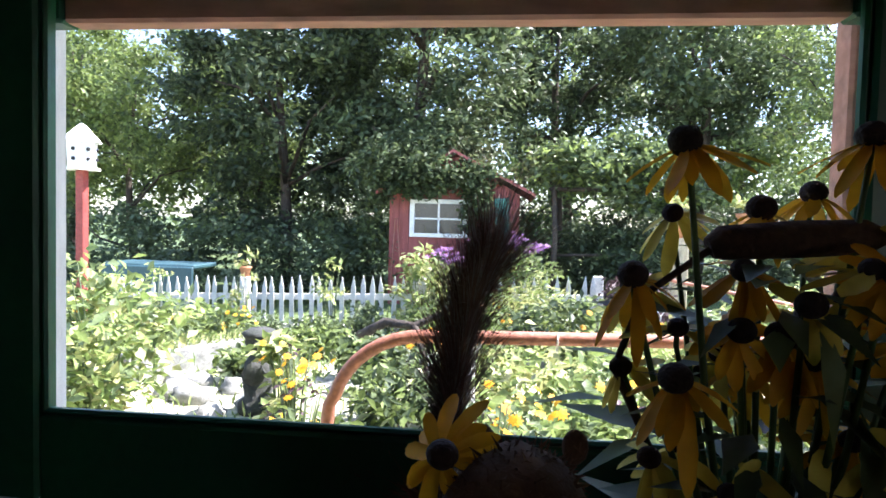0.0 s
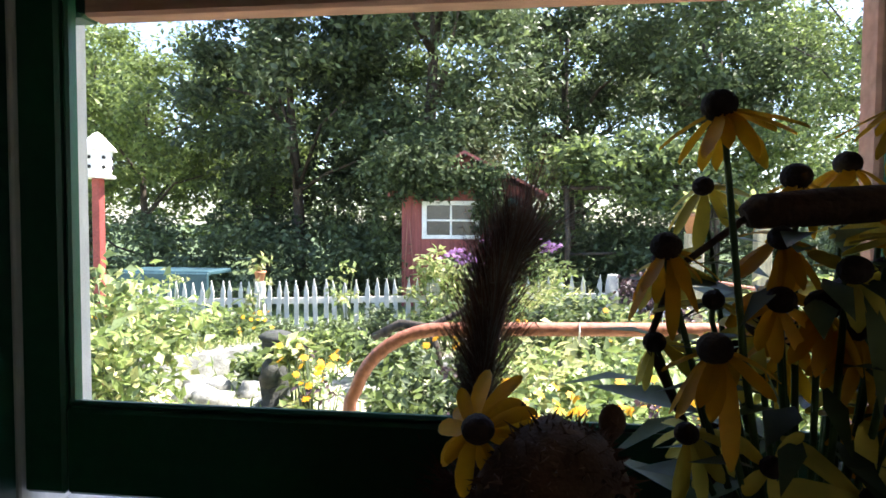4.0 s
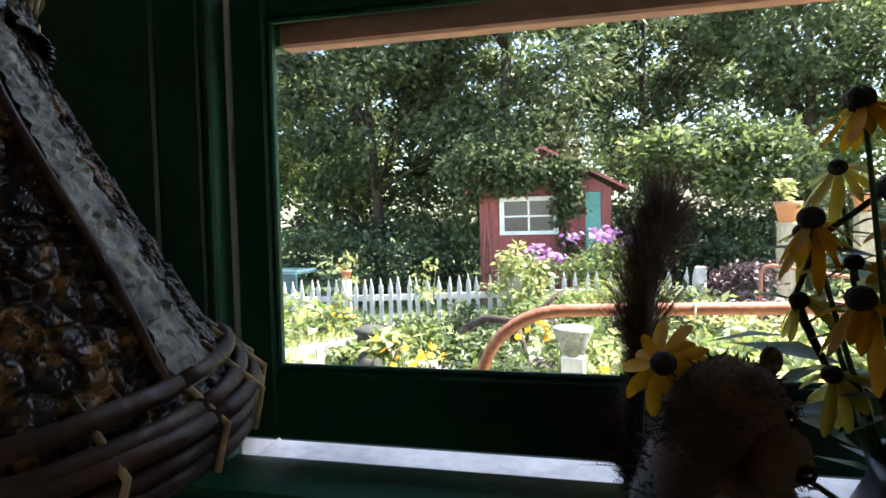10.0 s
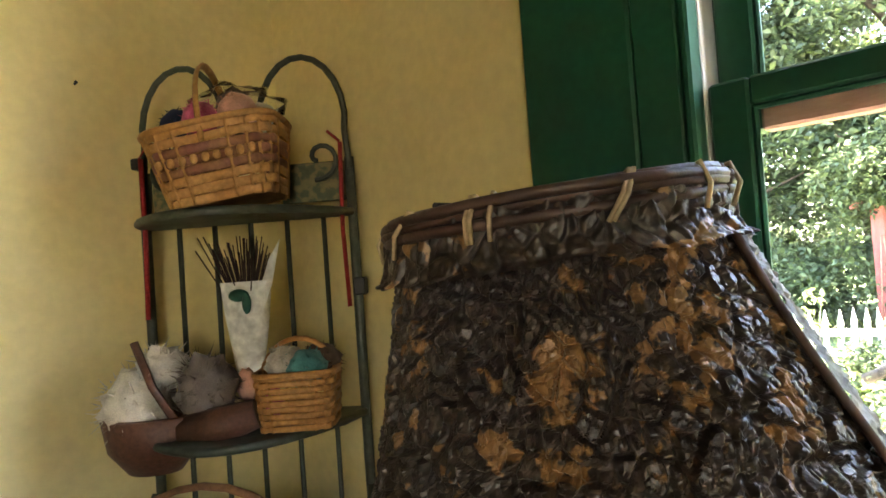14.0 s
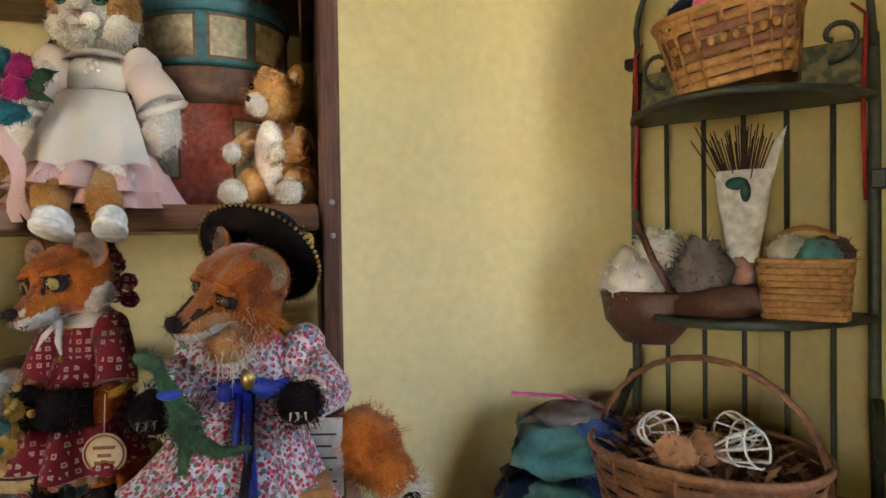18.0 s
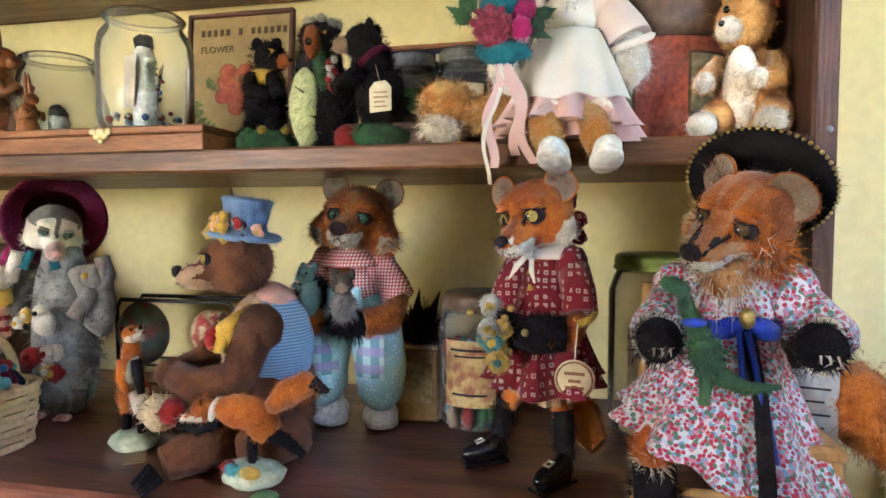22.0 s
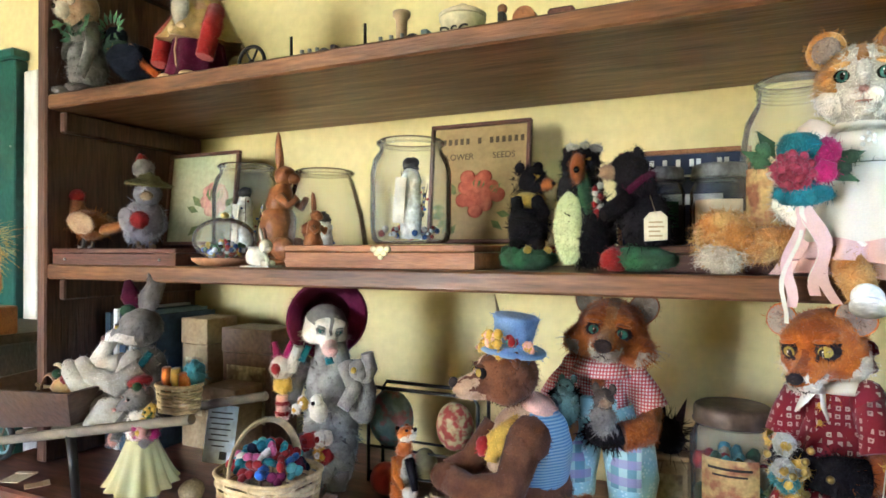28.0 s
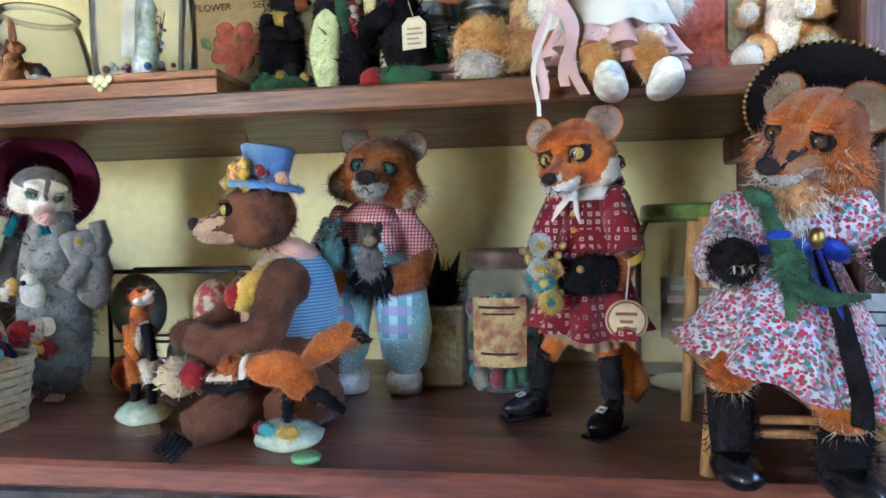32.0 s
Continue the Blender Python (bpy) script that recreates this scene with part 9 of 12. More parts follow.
g.tube([(0.030, -0.030, 0.140), (-0.01, -0.060, 0.105), (-0.080, -0.060, 0.120), (-0.135, -0.045, 0.140)], [0.022, 0.023, 0.020, 0.014], 10, 1)
g.tube([(-0.02, -0.03, 0.05), (-0.09, -0.06, 0.075), (-0.155, -0.055, 0.125), (-0.175, -0.05, 0.135)], [0.030, 0.025, 0.020, 0.010], 10, 1)
g.tube([(0.03, -0.03, 0.05), (-0.03, -0.07, 0.055), (-0.075, -0.065, 0.02)], [0.032, 0.026, 0.018], 10, 1)
g.tube([(0.05, -0.03, 0.17), (0.02, -0.055, 0.12), (0.03, -0.05, 0.07)], [0.007, 0.008, 0.006], 6, 2, flat=0.5)
fur(g, (0, 0, 0.09), (0.055, 0.048, 0.085), 300, 0.010, 0)
doll("felted_rabbit", g, K, "grey and white felted rabbit with one maroon-lined ear", -1.150, -2.590, CT + 0.115)
bk = basket("carrot_basket", "tiny pale basket heaped with felt carrots and greens", pose(-1.150, -2.495, CT + 0.165, 0, 0, 90), 0.075, 0.055, 0.055, 0.15, 3, 7, 12, SPLINT_L)
for i, (dy, dz, k, lab) in enumerate(((-0.025, 0.085, ORANGE, "orange felt carrot in a tiny basket"), (0.0, 0.085, YELF, "yellow felt squash in a tiny basket"), (0.022, 0.078, ORANGE, "orange felt carrot in a tiny basket"))):
    solid("felt_carrot", Geo().tube([(0, 0, -0.03), (0.002, 0, 0.0), (0.004, 0, 0.024)], [0.004, 0.012, 0.009], 9), k, lab, "carrot", "felt vegetables", m=pose(-1.145, -2.495 + dy, CT + 0.165 + dz - 0.02))
g = Geo().ball((0, 0, 0), (0.022, 0.020, 0.026), lump=0.4); fur(g, (0, 0, 0), (0.022, 0.02, 0.026), 160, 0.012)
solid("felt_lettuce", g, [W_TEAL], "tuft of blue-green felt leaves in a tiny basket", "greens", m=pose(-1.165, -2.470, CT + 0.24))

# wheelbarrow
BARROW = mat("rusty_brown_tray", (0.085, 0.050, 0.042), (0.12, 0.065, 0.045), rough=0.5, scale=16, fine=90, grain=0.25, bump=0.2)
OLDWOOD = mat("weathered_stick", (0.26, 0.20, 0.13), (0.15, 0.12, 0.10), rough=0.8, scale=14, fine=60, stretch=(1, 0.3, 1), grain=0.3)
wb = thing("toy_wheelbarrow", "small rusty toy wheelbarrow on the counter's end", "wheelbarrow", pose(-1.12, -2.785, CT) @ Matrix.Scale(1.14, 4))
for sx in (-0.055, 0.055):
    part("handle", Geo().tube([(sx * 0.6, -0.215, 0.045), (sx, -0.02, 0.088), (sx * 1.5, 0.40, 0.175)], [0.008, 0.009, 0.008], 8), OLDWOOD, wb)
    part("leg", Geo().tube([(sx * 1.1, 0.09, 0.115), (sx * 1.2, 0.115, 0.0)], [0.009, 0.007], 8), BLACK, wb)
g = Geo()
b0, b1 = [(-0.05, -0.14, 0.098), (0.05, -0.14, 0.088), (0.06, 0.09, 0.122), (-0.06, 0.09, 0.132)], [(-0.085, -0.215, 0.175), (0.085, -0.215, 0.165), (0.10, 0.14, 0.190), (-0.10, 0.14, 0.200)]
i0, i1 = [(x * 0.94, y * 0.94, z + 0.005) for x, y, z in b0], [(x * 0.95, y * 0.95, z + 0.001) for x, y, z in b1]
g.add(b0 + b1 + i0 + i1, [[3, 2, 1, 0], [0, 1, 5, 4], [1, 2, 6, 5], [2, 3, 7, 6], [3, 0, 4, 7], [8, 9, 10, 11], [12, 13, 9, 8], [13, 14, 10, 9], [14, 15, 11, 10], [15, 12, 8, 11], [4, 5, 13, 12], [5, 6, 14, 13], [6, 7, 15, 14], [7, 4, 12, 15]])
part("tray", g, BARROW, wb)
whl = part("wheel", Geo().tube([(0, -0.215 + 0.040 * math.cos(a), 0.046 + 0.040 * math.sin(a)) for a in np.linspace(0, 6.283, 29)], 0.0055, 8), BLACK, wb)
part("rim", Geo().tube([(0, -0.215 + 0.031 * math.cos(a), 0.046 + 0.031 * math.sin(a)) for a in np.linspace(0, 6.283, 25)], 0.003, 6), mat("pale_blue_rim", (0.30, 0.42, 0.46), rough=0.5), whl)
for k in range(3):
    a = math.pi * k / 3
    part("spoke", Geo().tube([(0, -0.215 - 0.03 * math.cos(a), 0.046 - 0.03 * math.sin(a)), (0, -0.215 + 0.03 * math.cos(a), 0.046 + 0.03 * math.sin(a))], 0.002, 5), OLDWOOD, whl)
basket("tiny_basket", "tiny pale basket with a hooped handle in the barrow", pose(-1.17, -2.905, CT + 0.135, 0, 0, 90), 0.075, 0.055, 0.045, 0.15, 2.5, 6, 12, SPLINT_L, handle=(0.045, True))
basket("tiny_basket", "tiny brown basket with a dark handle in the barrow", pose(-1.12, -2.855, CT + 0.140, 0, 0, 90), 0.05, 0.04, 0.035, 0.15, 2.5, 5, 10, SPLINT_B, handle=(0.04, True))
g = Geo().lathe([(0, 0), (0.024, 0.0), (0.028, 0.03), (0.027, 0.07), (0.020, 0.09), (0.021, 0.105), (0.0, 0.105)], 16)
for z in (0.02, 0.045, 0.07):
    g.tube([(0.0285 * math.cos(a), 0.0285 * math.sin(a), z) for a in np.linspace(0, 6.283, 21)], 0.003, 6)
solid("wooden_churn", g, SPLINT_D, "small brown banded wooden churn in the barrow", "churn", m=pose(-1.13, -2.700, CT + 0.15))
g = Geo().ball((0, 0, 0), (0.035, 0.022, 0.024), 0, lump=0.4); g.ball((0.02, -0.008, 0.02), (0.018, 0.014, 0.014), 1, lump=0.3); g.ball((-0.012, -0.01, 0.028), (0.012, 0.01, 0.010), 2)
solid("felt_fruit", g, [ORANGE_L, REDF, GREENW], "orange and red felt autumn fruit in the barrow", "felt fruit", m=pose(-1.10, -2.770, CT + 0.20, 0, 0, 90))

# ---- shelves: helpers ----
def lettering(text, size, material, parent, m, label="", depth=0.0006):
    """Real letters as a mesh part."""
    cu = bpy.data.curves.new("lettering", 'FONT')
    cu.body, cu.size, cu.extrude, cu.align_x = text, size, depth, 'CENTER'
    tmp = new("lettering_curve", cu)
    me = bpy.data.meshes.new_from_object(tmp.evaluated_get(bpy.context.evaluated_depsgraph_get()))
    bpy.data.objects.remove(tmp)
    me.materials.clear(); me.materials.append(material)
    ob = new("lettering", me)
    ob.matrix_basis = m
    ob.parent = parent
    if label:
        ob["label"] = label
    return ob


def bars(parent, material, rows, m=None):
    """Writing too small to read: thin dark bars (x, z, width, height) on a face at y = 0, looking towards -y."""
    for x, z, w, hgt in rows:
        part("writing", Geo().box((x - w / 2, -0.0012, z - hgt / 2), (x + w / 2, 0.0, z + hgt / 2), 0.0002), material, parent, m=m)


def facing(x, y, z, turn=0.0, tilt=0.0):
    """Local x to the right as seen from the room, -y towards the room."""
    return pose(x, y, z, tilt, 0, 90 + turn)


INK = mat("dark_ink", (0.03, 0.025, 0.025), rough=0.7)
PAPER = mat("cream_paper", (0.72, 0.64, 0.48), (0.62, 0.53, 0.37), rough=0.85, scale=14, fine=120, grain=0.08)
KRAFT = mat("brown_kraft_paper", (0.40, 0.28, 0.16), (0.30, 0.20, 0.11), rough=0.85, scale=18, fine=90, grain=0.15)
ZINC = mat("dull_zinc", (0.34, 0.35, 0.34), (0.22, 0.22, 0.22), rough=0.45, metal=0.7, scale=16, fine=100)
BRASSLID = mat("brown_tin_lid", (0.16, 0.10, 0.065), (0.09, 0.06, 0.045), rough=0.45, metal=0.4, scale=14)
GREENLID = mat("yellow_green_tin_lid", (0.26, 0.33, 0.06), (0.20, 0.26, 0.05), rough=0.35, metal=0.2, scale=12)
CIGAR = mat("cedar_box_wood", (0.38, 0.145, 0.050), (0.26, 0.095, 0.036), rough=0.5, scale=7, fine=60, stretch=(5, 0.6, 5), grain=0.25)
REDWOODB = mat("red_stained_crate", (0.14, 0.045, 0.028), (0.085, 0.032, 0.022), rough=0.5, scale=7, fine=60, stretch=(5, 0.6, 5), grain=0.25)
SIGNTAN = mat("yellowed_sign_print", (0.42, 0.29, 0.13), (0.32, 0.21, 0.09), rough=0.7, scale=9, fine=70, grain=0.12)
SIGNGREEN = mat("faded_green_print", (0.34, 0.36, 0.22), (0.46, 0.40, 0.24), rough=0.6, scale=6, fine=70, grain=0.12)
POPPY = mat("poppy_red_print", (0.42, 0.07, 0.035), (0.50, 0.13, 0.07), rough=0.7, scale=30)
LEAFPRINT = mat("printed_leaves", (0.10, 0.14, 0.045), (0.16, 0.17, 0.06), rough=0.7, scale=30)
NAVYP = mat("navy_blue_sign", (0.012, 0.025, 0.075), rough=0.5, scale=6)
CHOC = mat("caramel_figurine", (0.32, 0.115, 0.034), (0.22, 0.070, 0.022), rough=0.38, scale=26, fine=120, grain=0.2, bump=0.25)
CORAL = mat("coral_red_worn_paint", (0.56, 0.13, 0.085), (0.44, 0.15, 0.11), rough=0.55, scale=22, fine=110, grain=0.3, bump=0.25, contrast=(0.45, 0.7))
TEALBOX = mat("teal_painted_box", (0.035, 0.16, 0.19), (0.05, 0.12, 0.14), rough=0.5, scale=18, fine=90, grain=0.2)
BROWNBOX = mat("brown_painted_lid", (0.13, 0.07, 0.045), (0.18, 0.10, 0.06), rough=0.5, scale=18, fine=90, grain=0.25)
PICT = mat("old_printed_picture", (0.52, 0.42, 0.25), (0.20, 0.13, 0.075), rough=0.55, scale=24, fine=120, grain=0.25, contrast=(0.4, 0.6))
PICTG = mat("old_landscape_print", (0.30, 0.31, 0.20), (0.42, 0.34, 0.22), rough=0.55, scale=30, fine=120, grain=0.25)
FLOWERLBL = mat("floral_paper_label", (0.58, 0.40, 0.17), (0.36, 0.14, 0.07), rough=0.7, scale=38, fine=130, grain=0.2, contrast=(0.42, 0.6))
SILVERP = mat("silver_paper", (0.84, 0.86, 0.88), (0.58, 0.64, 0.70), rough=0.25, metal=0.08, scale=34, fine=120, grain=0.3)
GINGERP = felt("ginger_plush", (0.56, 0.24, 0.06), (0.66, 0.36, 0.12), fine=260)
LILACW = felt("lilac_grey_wool", (0.33, 0.31, 0.38), (0.26, 0.24, 0.30))
BLUEBOOK = mat("blue_book_cloth", (0.035, 0.075, 0.13), (0.03, 0.06, 0.10), rough=0.6)
PALEBLUE = mat("pale_blue_cover", (0.20, 0.32, 0.40), (0.16, 0.27, 0.34), rough=0.6)
GREENSTONE = felt("painted_green_stone", (0.045, 0.15, 0.065), (0.05, 0.10, 0.05), sheen=0.1)
MELON = felt("pale_melon_wool", (0.62, 0.64, 0.36), (0.55, 0.58, 0.30))
T1, T2 = S1 + 0.034, S2 + 0.034


def jar(label, x, y, z, prof, lid=None, lidmat=None, name="glass_jar", seg=40, rim=0.006):
    """A glass jar; prof is (radius, height) from the base up."""
    ob = thing(name, label, "jar", pose(x, y, z), group="glass jars")
    part("glass_body", Geo().lathe([(0.001, prof[0][1] + 0.001)] + list(prof), seg), JARGLASS, ob).visible_shadow = False
    r, top = prof[-1]
    part("rim", Geo().lathe([(r - rim, top - 0.004), (r + rim * 0.6, top - 0.003), (r + rim, top + 0.002), (r, top + 0.007), (r - rim, top + 0.003), (r - rim, top - 0.004)], seg), RIMGLASS, ob)
    base = prof[0][0]
    part("base", Geo().lathe([(0.001, 0.006), (base * 0.9, 0.006), (base, 0.004), (base * 0.96, 0.0015), (0.001, 0.0015)], seg), RIMGLASS, ob)
    if lid:
        r1, h1 = lid
        part("lid", Geo().lathe([(0.001, top + h1), (r1 * 0.90, top + h1), (r1 * 0.97, top + h1 - 0.003), (r1, top + h1 - 0.008), (r1, top + 0.006), (r1 + 0.002, top + 0.004), (r1 + 0.001, top + 0.0005), (r1 * 0.9, top)], seg), lidmat, ob)
    return ob


def wrap_label(ob, r, z0, z1, a0, a1, material, label, name="paper_label"):
    """A curved paper label on a jar, between two angles in degrees (0 = towards the room)."""
    n = 10
    vs = []
    for i in range(n + 1):
        a = radians(a0 + (a1 - a0) * i / n)
        for z in (z0, z1):
            vs.append((r * math.cos(a), r * math.sin(a), z))
    g = Geo().add(vs, [[2 * i, 2 * i + 2, 2 * i + 3, 2 * i + 1] for i in range(n)], 0, True)
    g.add([(v[0] * 0.996, v[1] * 0.996, v[2]) for v in vs], [[2 * i + 1, 2 * i + 3, 2 * i + 2, 2 * i] for i in range(n)], 0, True)
    return part(name, g, material, ob, label)


def ring_bars(ob, r, rows, material):
    """Dark bars of unreadable writing round a label: (angle, z, width in degrees, height)."""
    for a, z, w, hgt in rows:
        wrap_label(ob, r, z, z + hgt, a - w / 2, a + w / 2, material, "", "writing")


def flat_box(name, label, cat, x0, x1, y0, y1, z0, z1, ma, wall=0.006):
    ob = thing(name, label, cat, pose(0, 0, 0))
    zl = z0 + (z1 - z0) * 0.72
    part("body", Geo().box((x0, y0, z0), (x1, y1, zl - 0.001), 0.0015), ma, ob)
    part("lid", Geo().box((x0 - 0.001, y0 - 0.001, zl), (x1 + 0.001, y1 + 0.001, z1), 0.002), ma, ob)
    return ob


# ---- lower shelf, behind the figures ----
def sign_board(label, x, y0, y1, z0, z1, ma, tilt=-6, frame=REDWOODB):
    w, hgt = y1 - y0, z1 - z0
    ob = thing("tin_sign", label, "sign", facing(x, (y0 + y1) / 2, z0, 0, tilt), group="old printed signs")
    part("panel", Geo().box((-w / 2 + 0.008, 0.001, 0.008), (w / 2 - 0.008, 0.007, hgt - 0.008), 0.001), ma, ob)
    for a, b in (((-w / 2, -0.006, 0), (w / 2, 0.008, 0.0085)), ((-w / 2, -0.006, hgt - 0.0085), (w / 2, 0.008, hgt)), ((-w / 2, -0.006, 0.009), (-w / 2 + 0.0085, 0.008, hgt - 0.009)), ((w / 2 - 0.0085, -0.006, 0.009), (w / 2, 0.008, hgt - 0.009))):
        part("frame", Geo().box(a, b, 0.0015), frame, ob)
    return ob


sg = sign_board("wood-framed yellowed seed sign with a printed red poppy", -1.468, -2.098, -1.867, T1 + 0.048, 1.754, SIGNTAN)
OLDINK = mat("faded_brown_ink", (0.10, 0.065, 0.03), rough=0.7)
lettering("FLOWER", 0.019, OLDINK, sg, pose(-0.050, 0.0004, 0.184, 90))
lettering("SEEDS", 0.019, OLDINK, sg, pose(0.056, 0.0004, 0.184, 90))
bars(sg, OLDINK, [(0.0 + i * 0.0138, 0.224, 0.0075, 0.013) for i in (-6, -5, -4, -3, -2, 0, 2, 3, 4, 5, 7, 6)])
for i in range(16):
    a = i * 2.4
    r = 0.010 + 0.0026 * i
    part("printed_petal", Geo().ball((0.002 + r * math.cos(a), 0.0006 - 0.00005 * i, 0.112 + 0.85 * r * math.sin(a)), (0.018, 0.0012, 0.016), 0, seg=10, rings=6), POPPY, sg)
g = Geo()
for i in range(14):
    a = rng.uniform(0, 6.28)
    g.leaf((-0.015 + 0.06 * math.cos(a), 0.0002, 0.075 + 0.04 * math.sin(a)), (math.cos(a), 0, math.sin(a)), (0, -1, 0), 0.035, 0.016, 0, 0.0)
part("printed_leaves", g, LEAFPRINT, sg, "green leaf print")
sg = sign_board("wood-framed faded green print of roses behind the grey bird", -1.45, -2.885, -2.64, T1 + 0.046, 1.735, SIGNGREEN)
g = Geo()
for i in range(9):
    g.ball((0.045 + 0.03 * math.cos(i * 2.4), 0.0005, 0.12 + 0.03 * math.sin(i * 2.4)), (0.02, 0.0012, 0.018), 0, seg=10, rings=6)
part("printed_rose", g, mat("pink_rose_print", (0.46, 0.17, 0.14), (0.5, 0.28, 0.2), rough=0.6, scale=30), sg, "faded pink rose print")
g = Geo()
for i in range(12):
    a = rng.uniform(0, 6.28)
    g.leaf((0.04 + 0.05 * math.cos(a), 0.0002, 0.075 + 0.04 * math.sin(a)), (math.cos(a), 0, math.sin(a)), (0, -1, 0), 0.045, 0.02, 0, 0.0)
part("printed_leaves", g, LEAFPRINT, sg, "green leaf print")
sg = sign_board("wood-framed navy blue tin sign with white lettering", -1.485, -1.69, -1.455, T1 + 0.03, 1.668, NAVYP, -5, CIGAR)
bars(sg, WHITE, [(-0.08 + 0.012 * i, 0.170, 0.008, 0.014) for i in (0, 1, 2, 4, 6, 8, 9, 12, 13)] + [(-0.06, 0.145, 0.06, 0.004), (0.03, 0.145, 0.07, 0.004), (0.0, 0.10, 0.14, 0.02)])

cb = flat_box("flat_crate", "flat red-brown wooden box on the shelf", "box", -1.42, -1.158, -2.905, -2.515, T1, T1 + 0.036, REDWOODB)
for y in (-2.86, -2.56):
    part("nail_head", Geo().ball((-1.1565, y, T1 + 0.012), 0.003, seg=8, rings=6), ZINC, cb)
cb = flat_box("cigar_box", "flat cedar cigar box with a gold paper clasp", "box", -1.42, -1.188, -2.262, -1.873, T1, T1 + 0.042, CIGAR)
g = Geo()
for dx, dz, r in ((-0.014, 0.006, 0.007), (0.0, 0.005, 0.009), (0.014, 0.006, 0.007), (-0.007, -0.001, 0.007), (0.007, -0.001, 0.007), (0.0, -0.008, 0.006)):
    g.ball((dx, 0, dz), (r, 0.0022, r * 0.85), seg=10, rings=6)
part("clasp", g, mat("gold_paper", (0.72, 0.66, 0.42), (0.5, 0.42, 0.2), rough=0.35, metal=0.5, scale=60), cb, "embossed gold paper clasp", facing(-1.1855, -2.05, T1 + 0.029))
flat_box("flat_crate", "flat dark wooden box behind the jars", "box", -1.47, -1.225, -1.66, -1.405, T1, T1 + 0.040, REDWOODB)

# glass jars
gal = [(0.066, 0.002), (0.074, 0.010), (0.077, 0.03), (0.077, 0.135), (0.072, 0.160), (0.060, 0.176), (0.060, 0.190)]
def jar_trinkets(ob, z, hgt, w, seed):
    """A silver foil bottle, a printed card, sprigs and beads standing in a jar."""
    r2 = random.Random(seed)
    k = hgt / 0.165
    part("foil_bottle", Geo().lathe([(0.001, 0), (0.019, 0.001), (0.021, 0.05 * k), (0.018, 0.10 * k), (0.021, 0.108 * k), (0.014, 0.128 * k), (0.008, 0.135 * k), (0.001, 0.136 * k)], 18, m=pose(0.012, 0.006, z)), SILVERP, ob, "bright silver foil bottle")
    part("bottle_top", Geo().ball((0.012, 0.006, z + 0.140 * k), (0.016, 0.016, 0.014), 0, lump=0.4), BLACKPAINT, ob, "dark ragged top")
    part("printed_card", Geo().box((-w * 0.30, -0.001, z + 0.03 * k), (w * 0.30, 0.001, z + 0.115 * k), 0.0005, m=pose(0.030, -0.014, 0, 0, 6, 70)), W_WHITE, ob, "white printed card")
    for i in range(7):
        a, lean = r2.uniform(0, 6.28), r2.uniform(0.3, 0.8)
        p0, p1 = Vector((0.3 * w * math.cos(a), 0.3 * w * math.sin(a), z)), Vector((w * lean * math.cos(a), w * lean * math.sin(a), z + hgt * r2.uniform(0.45, 0.85)))
        sp = Geo().tube([p0, (p0 + p1) / 2 + Vector((0.004, 0.003, 0)), p1], 0.0009, 5, 0)
        for j in range(9):
            q = p0.lerp(p1, 0.35 + 0.07 * j) + Vector((r2.uniform(-1, 1), r2.uniform(-1, 1), r2.uniform(-1, 1))) * 0.007
            sp.ball(q, r2.uniform(0.0018, 0.0034), (1, 2, 0)[(i + j) % 3], seg=6, rings=4)
        part("berry_sprig", sp, [BLACKPAINT, W_BLUE, REDF], ob)
    g = Geo()
    for i in range(46):
        a, r = r2.uniform(0, 6.28), w * 1.15 * r2.random() ** 0.5
        g.ball((r * math.cos(a), r * math.sin(a), z + r2.uniform(0.003, 0.022)), r2.uniform(0.003, 0.007), i % 4, seg=6, rings=5)
    ch2 = part("beads", g, [SILVERP, W_BLUE, W_WHITE, REDF], ob, "blue, silver and white beads")
    ch2["kind"] = "stuff"


jb = jar("wide-mouthed glass jar with a silver bottle and berry sprigs", -1.285, -2.042, T1 + 0.044, gal)
jar_trinkets(jb, 0.010, 0.165, 0.052, 3)
jb = jar("tall glass jar of silver trinkets and sprigs", -1.41, -2.560, T1, [(0.066, 0.002), (0.076, 0.012), (0.079, 0.03), (0.079, 0.175), (0.072, 0.205), (0.062, 0.218), (0.062, 0.232)])
jar_trinkets(jb, 0.010, 0.19, 0.052, 5)
jb = jar("tapered glass jar with a narrower neck and trinkets inside", -1.385, -2.312, T1, [(0.088, 0.002), (0.098, 0.012), (0.099, 0.04), (0.085, 0.12), (0.066, 0.185), (0.060, 0.196), (0.061, 0.203)])
jar_trinkets(jb, 0.010, 0.11, 0.05, 9)
jb = jar("tall glass jar with a threaded neck and flowered paper label", -1.405, -1.395, T1, [(0.070, 0.002), (0.078, 0.012), (0.081, 0.03), (0.081, 0.20), (0.074, 0.245), (0.056, 0.278), (0.055, 0.306)])
for z in (0.285, 0.292, 0.299):
    part("thread", Geo().lathe([(0.0545, z - 0.002), (0.0572, z), (0.0545, z + 0.002)], 40), RIMGLASS, jb)
wrap_label(jb, 0.0822, 0.055, 0.165, -62, 30, FLOWERLBL, "flowered paper label")
